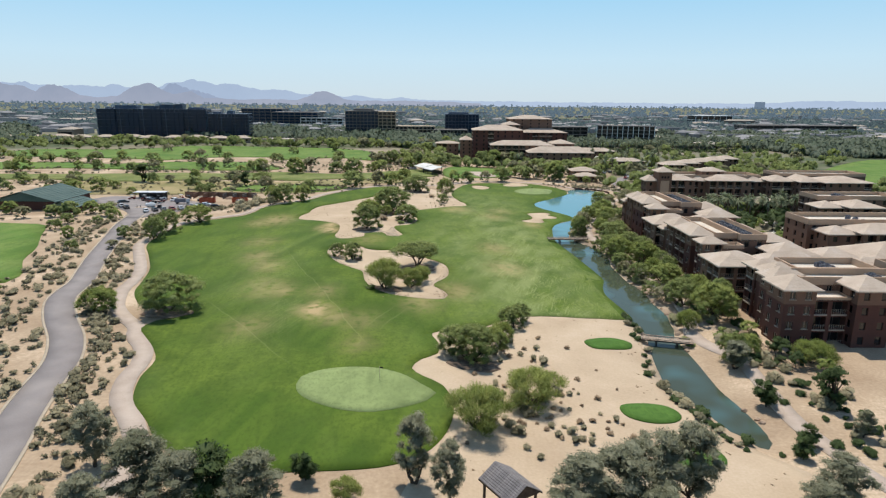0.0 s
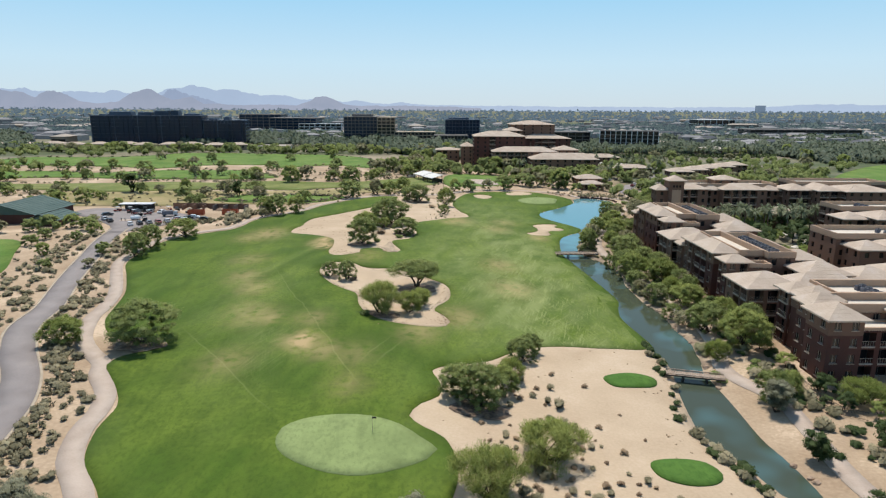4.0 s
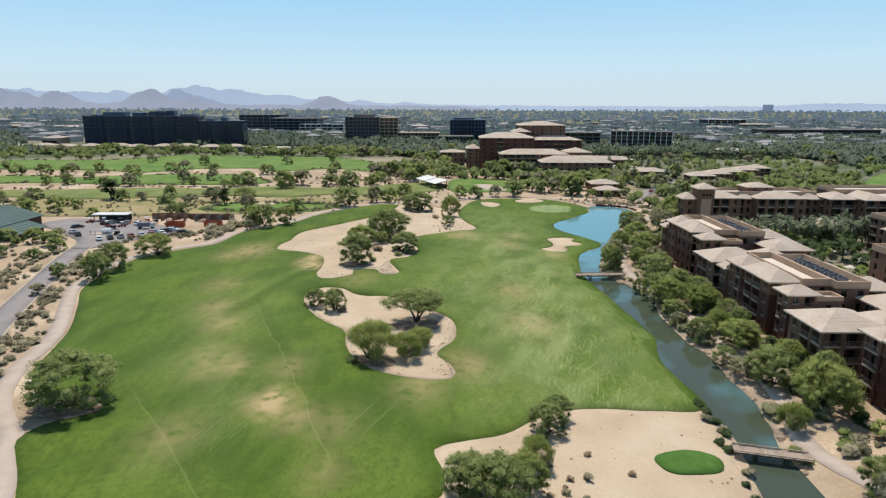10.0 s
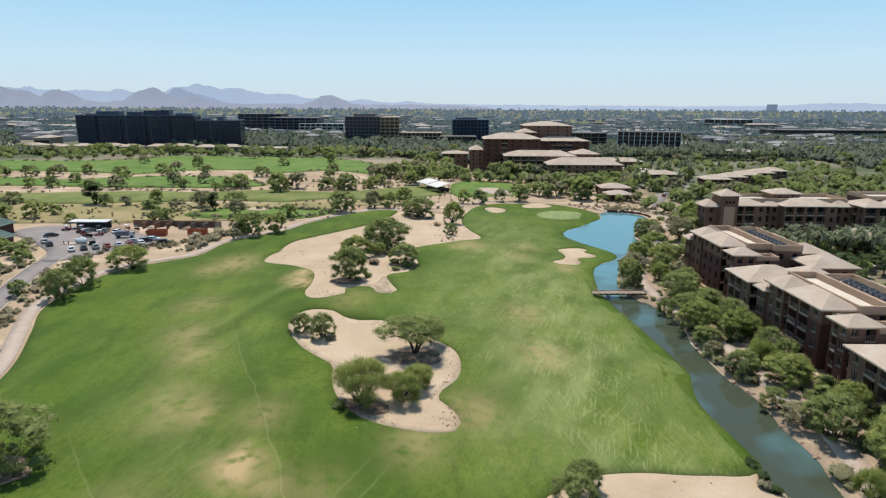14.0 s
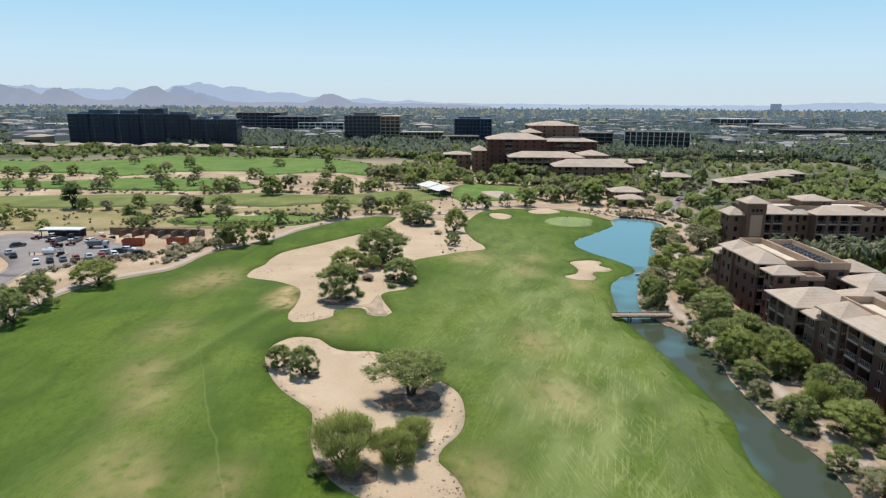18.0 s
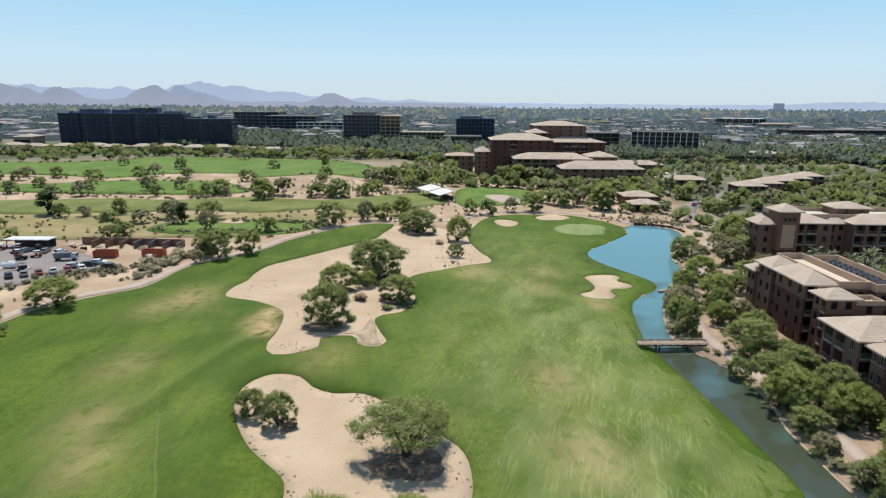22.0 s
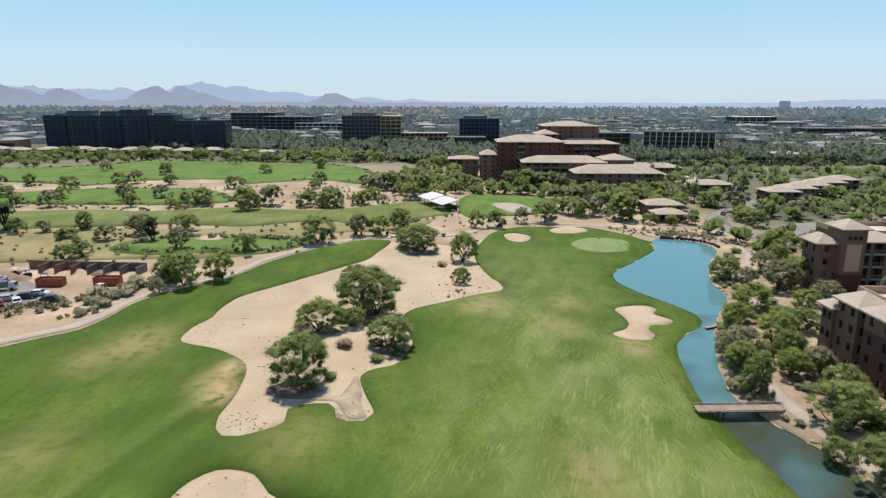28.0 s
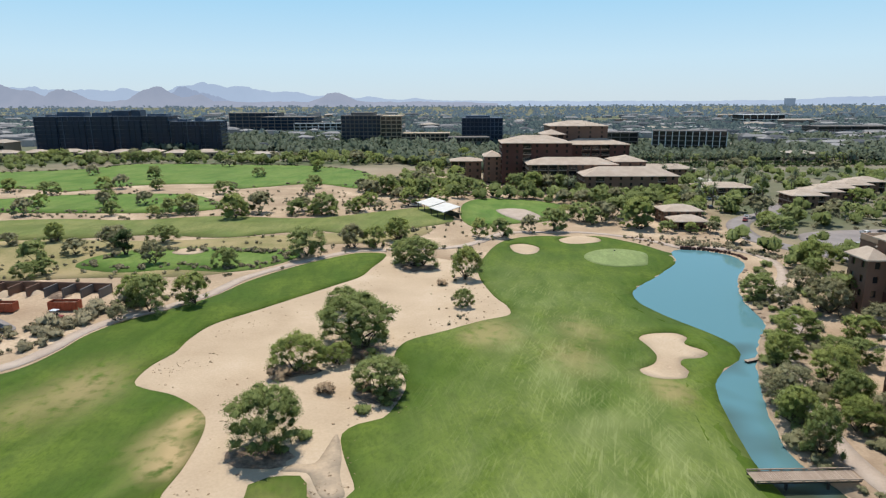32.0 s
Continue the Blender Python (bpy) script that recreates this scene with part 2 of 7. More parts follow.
LEAF_MESQ = surface("mesquite_leaf", (0.180, 0.228, 0.066), (0.355, 0.41, 0.148), 0.35, 0.8, 2.5, per_object=0.22, island=0.34, transl=0.46)
LEAF_GREY = surface("grey_green_leaf", (0.215, 0.21, 0.105), (0.41, 0.395, 0.225), 0.35, 0.8, 2.5, per_object=0.2, island=0.34, transl=0.46)
LEAF_BRIGHT = surface("palo_verde_leaf", (0.205, 0.265, 0.062), (0.39, 0.435, 0.135), 0.35, 0.8, 2.5, per_object=0.2, island=0.34, transl=0.46)
LEAF_EUC = surface("eucalyptus_leaf", (0.185, 0.195, 0.115), (0.36, 0.36, 0.245), 0.5, 0.75, 2.5, per_object=0.35, island=0.5, transl=0.42)
LEAF_DARK = surface("deep_green_leaf", (0.050, 0.085, 0.025), (0.105, 0.150, 0.050), 0.35, 0.75, 2.5, per_object=0.2, island=0.34, transl=0.42)
LEAF_PALM = surface("palm_frond", (0.15, 0.18, 0.09), (0.29, 0.32, 0.18), 0.35, 0.6, 2.5, per_object=0.2, island=0.4, transl=0.3)
SHRUB = surface("grey_desert_shrub", (0.185, 0.170, 0.100), (0.40, 0.35, 0.22), 0.3, 0.9, 2, per_object=0.5, island=0.4, transl=0.2)
SHRUB_DRY = surface("brown_dry_shrub", (0.20, 0.135, 0.085), (0.38, 0.275, 0.17), 0.3, 0.9, 2, per_object=0.4, island=0.4, transl=0.1)
# bluer than the near leaves: some distance haze mixed into the base colour
FAR_LEAF = surface("haze_tinted_canopy", (0.085, 0.122, 0.078), (0.175, 0.205, 0.145), 0.004, 0.9, 0.05, island=0.3, transl=0.32)
WOOD = surface("weathered_deck_board", (0.33, 0.245, 0.185), (0.45, 0.35, 0.27), 0.6, 0.85, 5, per_object=0.3)
GREEN_METAL = surface("green_sheet_metal_roof", (0.065, 0.115, 0.098), (0.095, 0.15, 0.128), 0.2, 0.5, 1.5)
SHADE_WHITE = surface("white_shade_cloth", (0.70, 0.68, 0.63), (0.78, 0.76, 0.71), 0.3, 0.8)
RUST = surface("rust_red_container_paint", (0.33, 0.075, 0.035), (0.42, 0.105, 0.05), 0.6, 0.7)
TYRE = surface("black_rubber", (0.015, 0.015, 0.015), (0.025, 0.025, 0.025), 3, 0.8)
ROCK = surface("tan_boulder", (0.28, 0.19, 0.13), (0.42, 0.30, 0.21), 0.8, 0.95, 4, 0.6, per_object=0.4, island=0.4)


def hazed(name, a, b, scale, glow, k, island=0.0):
    """Far backdrop seen through miles of bright air: the haze is painted as emission."""
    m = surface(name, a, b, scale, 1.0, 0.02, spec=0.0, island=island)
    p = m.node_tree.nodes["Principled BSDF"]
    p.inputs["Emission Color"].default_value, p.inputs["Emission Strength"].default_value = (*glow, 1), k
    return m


# dark rock; the pale blue-grey is haze painted in by the emission
MOUNTAIN = hazed("hazed_far_mountain", (0.05, 0.055, 0.065), (0.08, 0.085, 0.09), 0.003, (0.46, 0.575, 0.76), 1.0)
MOUNTAIN_MID = hazed("hazed_crag_mountain", (0.06, 0.062, 0.075), (0.10, 0.10, 0.11), 0.004, (0.35, 0.43, 0.59), 1.0)
MOUNTAIN_NEAR = hazed("hazed_near_mountain", (0.05, 0.045, 0.05), (0.09, 0.075, 0.075), 0.006, (0.34, 0.40, 0.525), 1.0)


# leaves do not glow: blue emission on these canopies stands in for haze
MID_LEAF = hazed("hazed_mid_canopy", (0.035, 0.055, 0.042), (0.08, 0.098, 0.074), 0.02, (0.22, 0.32, 0.43), 0.23)
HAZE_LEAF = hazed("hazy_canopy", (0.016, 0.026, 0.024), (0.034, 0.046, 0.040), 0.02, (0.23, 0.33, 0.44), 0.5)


def water_material():
    m = bpy.data.materials.new("pond_water")
    m.use_nodes = True
    n, l = m.node_tree.nodes, m.node_tree.links
    p = n["Principled BSDF"]
    p.inputs["Base Color"].default_value = (0.035, 0.085, 0.080, 1)
    p.inputs["Roughness"].default_value, p.inputs["IOR"].default_value = 0.06, 1.33
    geo, t, bp = n.new("ShaderNodeNewGeometry"), n.new("ShaderNodeTexNoise"), n.new("ShaderNodeBump")
    t2, r = n.new("ShaderNodeTexNoise"), n.new("ShaderNodeValToRGB")
    t.inputs["Scale"].default_value, t.inputs["Detail"].default_value = 1.6, 3
    bp.inputs["Strength"].default_value, bp.inputs["Distance"].default_value = 0.06, 0.05
    t2.inputs["Scale"].default_value = 0.05
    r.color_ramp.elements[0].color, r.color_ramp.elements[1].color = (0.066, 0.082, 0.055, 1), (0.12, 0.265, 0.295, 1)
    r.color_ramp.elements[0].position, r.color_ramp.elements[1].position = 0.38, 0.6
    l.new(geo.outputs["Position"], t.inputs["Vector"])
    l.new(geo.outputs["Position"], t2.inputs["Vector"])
    # pond set paler and bluer than the stream, reflected sky put into its colour
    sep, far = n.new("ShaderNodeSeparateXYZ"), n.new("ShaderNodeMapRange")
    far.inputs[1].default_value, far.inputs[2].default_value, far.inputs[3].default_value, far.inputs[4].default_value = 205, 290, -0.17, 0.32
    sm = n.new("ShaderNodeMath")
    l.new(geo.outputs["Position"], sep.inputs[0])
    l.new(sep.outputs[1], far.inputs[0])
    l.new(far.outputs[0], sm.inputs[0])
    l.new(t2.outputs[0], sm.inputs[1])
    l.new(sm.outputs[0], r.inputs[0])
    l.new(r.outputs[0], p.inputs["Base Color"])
    l.new(t.outputs[0], bp.inputs["Height"])
    l.new(bp.outputs[0], p.inputs["Normal"])
    return m


WATER = water_material()


def ground_material():
    """Desert soil that gives way, by the mesh's own 'town' values, to the scrub and lawns of the built-up land."""
    m = DESERT.copy()
    m.name = "ground_soil"
    n, l = m.node_tree.nodes, m.node_tree.links
    p = n["Principled BSDF"]
    soil = p.inputs["Base Color"].links[0].from_socket
    geo, t, r, at, q = n.new("ShaderNodeNewGeometry"), n.new("ShaderNodeTexNoise"), n.new("ShaderNodeValToRGB"), n.new("ShaderNodeAttribute"), n.new("ShaderNodeMix")
    t.inputs["Scale"].default_value, t.inputs["Detail"].default_value = 0.012, 6
    e = r.color_ramp.elements
    e[0].position, e[0].color = 0.42, (0.095, 0.12, 0.055, 1)
    e[1].position, e[1].color = 0.66, (0.28, 0.24, 0.17, 1)
    at.attribute_name = "town"
    q.data_type = "RGBA"
    l.new(geo.outputs["Position"], t.inputs["Vector"])
    l.new(t.outputs[0], r.inputs[0])
    l.new(at.outputs["Fac"], q.inputs["Factor"])
    l.new(soil, q.inputs[6])
    l.new(r.outputs[0], q.inputs[7])
    l.new(q.outputs[2], p.inputs["Base Color"])
    return m


GROUND = ground_material()


# ---- mesh helpers ----
def mesh_of(name, verts, faces, material, smooth=False):
    me = bpy.data.meshes.new(name)
    me.from_pydata([tuple(v) for v in verts], [], faces)
    me.materials.append(material)
    if smooth:
        me.polygons.foreach_set("use_smooth", [True] * len(me.polygons))
    me.update()
    return me


def part(name, data, parent=None, label="", m=None):
    ob = new(name, data)
    if parent is not None:
        ob.parent = parent
    if m is not None:
        ob.matrix_basis = m
    if label:
        ob["label"] = label
    return ob


def thing(name, m=None, label="", category="", group="", kind="", data=None):
    ob = new(name, data)
    if m is not None:
        ob.matrix_basis = m
    return tagged(ob, label, category, group, kind)


class Soup:
    """Collects faces for one mesh."""

    def __init__(self):
        self.v, self.f = [], []

    def quad(self, a, b, c, d):
        i = len(self.v)
        self.v += [a, b, c, d]
        self.f.append((i, i + 1, i + 2, i + 3))

    def poly(self, pts):
        i = len(self.v)
        self.v += list(pts)
        self.f.append(tuple(range(i, i + len(pts))))

    def box(self, x0, x1, y0, y1, z0, z1, cut=0.0):
        i, c = len(self.v), cut
        self.v += [(x0, y0, z0), (x1, y0, z0), (x1, y1, z0), (x0, y1, z0), (x0 + c, y0 + c, z1), (x1 - c, y0 + c, z1), (x1 - c, y1 - c, z1), (x0 + c, y1 - c, z1)]
        self.f += [tuple(i + k for k in q) for q in ((3, 2, 1, 0), (4, 5, 6, 7), (0, 1, 5, 4), (1, 2, 6, 5), (2, 3, 7, 6), (3, 0, 4, 7))]

    def tube(self, pts, radii, sides=6):
        base = len(self.v)
        for k, (p, r) in enumerate(zip(pts, radii)):
            p = Vector(p)
            d = (Vector(pts[min(k + 1, len(pts) - 1)]) - Vector(pts[max(k - 1, 0)])).normalized()
            u = d.cross(Vector((0.3, 1, 0.2))).normalized()
            w = d.cross(u)
            for s in range(sides):
                a = 2 * math.pi * s / sides
                self.v.append(tuple(p + (u * math.cos(a) + w * math.sin(a)) * r))
        for k in range(len(pts) - 1):
            for s in range(sides):
                a, b = base + k * sides + s, base + k * sides + (s + 1) % sides
                self.f.append((a, b, b + sides, a + sides))
        self.f.append(tuple(base + (len(pts) - 1) * sides + s for s in range(sides)))

    def mesh(self, name, material, smooth=False):
        return mesh_of(name, self.v, self.f, material, smooth)


def slab_mesh(name, x0, x1, y0, y1, z0, z1, material, cut=0.0):
    s = Soup()
    s.box(x0, x1, y0, y1, z0, z1, cut)
    return s.mesh(name, material)


# ---- plan outlines (metres) ----
def flow(pts, closed=True, step=1.6):
    """A smooth line through the given plan points."""
    p = np.array(pts, float)
    n = len(p)
    out = []
    for i in range(n if closed else n - 1):
        a, b, c, d = (p[(i + k) % n] if closed else p[min(max(i + k, 0), n - 1)] for k in (-1, 0, 1, 2))
        m = max(1, int(np.hypot(*(c - b)) / step))
        for j in range(m):
            t = j / m
            out.append(0.5 * (2 * b + (c - a) * t + (2 * a - 5 * b + 4 * c - d) * t * t + (3 * b - 3 * c + d - a) * t ** 3))
    if not closed:
        out.append(p[-1])
    return np.array(out)


def band(pts, width, closed=False, step=2.0):
    """The outline of a strip of that width along a line."""
    c = flow(pts, closed, step)
    t = np.gradient(c, axis=0)
    t /= np.linalg.norm(t, axis=1)[:, None] + 1e-9
    nrm = np.stack([-t[:, 1], t[:, 0]], 1) * width / 2
    return np.concatenate([c + nrm, (c - nrm)[::-1]])


def reach(x, y, poly):
    """Distance to an outline, negative inside."""
    x, y = np.asarray(x, float), np.asarray(y, float)
    a, b = poly, np.roll(poly, -1, 0)
    e = b - a
    ee = (e ** 2).sum(1) + 1e-9
    out = np.empty(x.shape)
    xf, yf, of = x.ravel(), y.ravel(), out.reshape(-1)
    for i in range(0, xf.size, 4000):
        dx, dy = xf[i:i + 4000, None] - a[:, 0], yf[i:i + 4000, None] - a[:, 1]
        k = np.clip((dx * e[:, 0] + dy * e[:, 1]) / ee, 0, 1)
        d = np.sqrt(((dx - k * e[:, 0]) ** 2 + (dy - k * e[:, 1]) ** 2).min(1))
        of[i:i + 4000] = np.where(inside(xf[i:i + 4000], yf[i:i + 4000], poly), -d, d)
    return out


def inside(x, y, poly):
    x, y = np.asarray(x, float), np.asarray(y, float)
    b = np.roll(poly, -1, 0)
    dy = b[:, 1] - poly[:, 1]
    dy = np.where(dy == 0, 1e-12, dy)
    yy, xx = y[..., None], x[..., None]
    hit = ((poly[:, 1] > yy) != (b[:, 1] > yy)) & (xx < (b[:, 0] - poly[:, 0]) * (yy - poly[:, 1]) / dy + poly[:, 0])
    return hit.sum(-1) % 2 == 1


def grown(poly, by):
    t = np.roll(poly, -2, 0) - np.roll(poly, 2, 0)
    t /= np.linalg.norm(t, axis=1)[:, None] + 1e-9
    nrm = np.stack([t[:, 1], -t[:, 0]], 1)
    area = (poly[:, 0] * np.roll(poly[:, 1], -1) - poly[:, 1] * np.roll(poly[:, 0], -1)).sum()
    p = poly + nrm * by * np.sign(area)
    d = reach(p[:, 0], p[:, 1], poly)
    return p[d > by * 0.7]


FAIRWAY_A = [(-46.2, 90.5), (-41.2, 84), (-37, 78), (-29.8, 72.9), (-22.3, 71.4), (-14.7, 71.7), (-9.2, 72.2), (-5.1, 73.3), (-0.8, 76.7), (1.9, 82.7), (2.6, 89.5), (1, 95.8), (-1.9, 98.7), (-4.3, 102.2), (-2.6, 106.3), (0.1, 109), (0.4, 114), (-1, 119.6), (2.8, 122.1), (9.2, 124.9), (14, 129.6), (19.6, 133.5), (26.4, 135.2), (33.5, 135.3), (41.5, 136.5), (44.2, 141.2), (43.6, 147), (42.9, 152), (42.7, 157.7), (44, 164.1), (45.6, 169.7), (45.3, 177.4), (44.1, 190), (42.6, 204), (41.4, 217.6), (41, 223), (41.5, 230.8), (43.7, 241.9), (47.4, 250.4)]
FAIRWAY_B = [(55.5, 260.5), (56.5, 266.9), (54, 274.3), (48.5, 284.8), (45.5, 294.2), (45.8, 302.2), (49.2, 307.9), (59.4, 320.6), (69.2, 335), (73, 345), (67.9, 349.1), (60.8, 359.2), (52.6, 368.2), (41.9, 368.2), (31.2, 367.6), (22.1, 361.6), (15.2, 351.2), (10.5, 336.4), (7.1, 320.1), (6.9, 306.9), (9.7, 290.8), (12.1, 284.1), (12.2, 277.4), (6, 271.9), (-1.7, 264.9), (-9.3, 259.2), (-11, 251.2), (-8.8, 244.1), (-7.9, 239), (-9, 233.2), (-10.5, 228.9), (-13.9, 226.9), (-15.7, 224), (-15.1, 220.4), (-13.7, 216.3), (-12, 211.4), (-13.2, 209), (-15.6, 208.7), (-17.4, 209.8), (-18, 212.4), (-19.2, 213.9), (-23, 213.4), (-25, 211.8), (-24.6, 208.2), (-26.9, 205.9)]
FAIRWAY_C = [(-29.9, 204.3), (-32.3, 204.3), (-33.8, 206.1), (-34.7, 210.1), (-34.4, 214.4), (-34.8, 221), (-35.9, 226.6), (-38.2, 230.6), (-44.7, 236.2), (-50.9, 239), (-53.8, 241.5), (-54.0, 248), (-52.3, 253.8), (-52.3, 260.5), (-50.6, 269), (-44.5, 278.3), (-37.8, 287.8), (-30.8, 296.9), (-25, 305), (-23.0, 314.1), (-20.8, 324.8), (-21.5, 331), (-29.6, 331), (-38.8, 322.5), (-46.8, 312.6), (-53.5, 301.2), (-57.6, 288), (-63.5, 277.8), (-70.2, 269.6), (-73.6, 261.8), (-74.4, 253.6), (-76.7, 246.1), (-82.7, 240), (-89.5, 231), (-92.6, 220.6), (-93, 208), (-91.2, 195), (-84.4, 181), (-76.9, 165), (-73.8, 154), (-71.6, 145), (-66.5, 137.0), (-58.4, 131.5), (-54.5, 129.1), (-58.5, 126.6), (-59.5, 122), (-57.0, 118), (-52.8, 112), (-49.5, 105.6), (-48.8, 98.5)]
FAIRWAY = flow([(x + 1.3 if x > 40.5 and 138 < y < 342 else x, y) for x, y in FAIRWAY_A + FAIRWAY_B + FAIRWAY_C])
MID_BUNKER = flow([(-33.3, 186.8), (-33.2, 192.5), (-30.1, 196.4), (-25.2, 195.7), (-22.3, 192), (-18.5, 189.8), (-13.5, 189.6), (-8.1, 185), (-1.3, 177.5), (2.1, 172.7), (3, 166.5), (2.3, 160.7), (-0.3, 156), (-0.8, 152.8), (1.3, 149.8), (2.6, 145.7), (1.6, 143.1), (-2.1, 142.3), (-7.4, 143.5), (-12.4, 146.2), (-16.3, 151.2), (-18.8, 157.8), (-20.2, 165.5), (-23.2, 169.4), (-27.2, 173.9), (-31, 180.4)])
HOURGLASS = flow([(38.2, 268), (40.7, 270.7), (46.3, 271.5), (48.4, 268.9), (46.7, 265.1), (49.9, 261.6), (47.5, 258.8), (43.8, 257.7), (42.5, 255.3), (43.1, 252.8), (41.6, 249.8), (37.6, 248.5), (34.5, 249.7), (33.9, 252.3), (37.3, 255.1), (39.1, 259.2), (38.8, 264.4)], step=1.0)
POT_A = flow([(18.5, 348.7), (23.1, 352.7), (28, 349.2), (26.3, 340.8), (22.4, 337.4), (19.1, 340.1)])
POT_B = flow([(37.2, 363.3), (44.3, 369.4), (50.9, 366.5), (50.9, 360), (43.9, 356.4), (38.2, 357.1)])
GREEN_A = flow([(-22.7, 96.4), (-22.5, 99), (-20.1, 101.5), (-15.4, 102.8), (-10.1, 102.2), (-5.5, 99.5), (-2.4, 95.9), (0.0, 92.8), (-1.4, 90.3), (-4.7, 88.1), (-9.2, 86.6), (-13.8, 87.3), (-18.9, 90.2), (-21.7, 93.2)])
GREEN_B = flow([(40.8, 338), (45.4, 345.7), (53.6, 348.9), (61.3, 343.4), (59.5, 333.1), (56.7, 327.7), (47.8, 325.7), (42.1, 330.3)])
TEE_A = flow([(30.1, 121.6), (34.8, 123.5), (38.9, 122.7), (39.2, 120.3), (37.1, 118.2), (31.6, 117.3), (29.8, 119.1)], step=0.8)
TEE_B = flow([(29.1, 93.3), (32.4, 94.6), (37.0, 94.2), (38.2, 91.4), (36.4, 89.0), (32.7, 88.4), (29.4, 90)], step=0.8)
TEE_C = flow([(31.4, 81.8), (34.9, 83.5), (38.7, 82.3), (39.7, 78.8), (37.7, 76.4), (33.8, 76), (31, 78)], step=0.8)
SHORE_W = [(72, 349), (69.8, 337.7), (59.9, 322.1), (49.9, 309.3), (46.3, 302.5), (46.0, 295), (48.9, 286), (54.4, 275.5), (57.2, 268), (56.4, 261.5), (53, 257.6), (49.8, 254.2), (46.3, 248.5), (44.2, 241.6), (42.4, 231.7), (41.6, 222.6), (42.2, 214), (43.4, 203), (44.6, 191), (45.8, 178.4), (46.1, 170.7), (44.4, 164.5), (43.2, 158.6), (43.4, 152.8), (44.2, 146.6), (44.7, 140), (44.5, 133), (44.3, 127), (42.5, 117), (40.5, 108), (41.2, 100.8), (43, 96), (44.6, 90.8), (46, 86)]
SHORE_E = [(48.2, 83.5), (49.5, 88), (49.4, 95), (48.8, 101), (49.0, 108), (49.4, 114), (49.8, 121), (50.5, 128), (52.2, 134.5), (53.2, 141), (53.0, 150), (53.6, 160), (52.6, 168), (52.3, 177), (52.5, 186), (54, 197), (53.6, 207), (51.0, 214), (48.8, 220), (48.2, 228), (50.4, 238), (54.2, 249), (58.1, 259), (63.8, 270), (70.0, 280), (71.5, 291), (74.2, 303), (80.5, 318.5), (88.0, 331), (90, 342), (84, 350), (77, 353)]
WATER_EDGE = flow(SHORE_W + SHORE_E)
LAKE_Z = -1.1
BUNKERS = (MID_BUNKER, HOURGLASS, POT_A, POT_B)


def ease(t):
    t = np.clip(t, 0, 1)
    return t * t * (3 - 2 * t)


def height(x, y):
    """The ground: level by the water, up two or three metres towards the fairways, with low swells, hollow bunkers and the stream's bed."""
    x, y = np.asarray(x, float), np.asarray(y, float)
    z = 2.6 * ease((42 - x) / 50)
    near = np.exp(-((y - 200) / 220) ** 2)
    z = z + near * 0.35 * ease((30 - x) / 30) * (np.sin(x * 0.09 + 1.0) * np.cos(y * 0.07) + 0.6 * np.sin(x * 0.05 - y * 0.045))
    box = (x > 20) & (x < 110) & (y > 60) & (y < 380)
    if box.any():
        d = reach(x[box], y[box], WATER_EDGE)
        zb = z[box]
        z[box] = np.where(d < 9, LAKE_Z - 1.2 * ease(-d / 2.5) + (zb - LAKE_Z) * ease((d + 0.02) / 9) ** 0.55 * (d > 0), zb)
    for b in BUNKERS:
        lo, hi = b.min(0) - 3, b.max(0) + 3
        box = (x > lo[0]) & (x < hi[0]) & (y > lo[1]) & (y < hi[1])
        if box.any():
            z[box] = z[box] - 0.4 * ease((-reach(x[box], y[box], b) + 0.3) / 4)
    return z


def level(x, y):
    return float(height(np.array([x]), np.array([y]))[0])


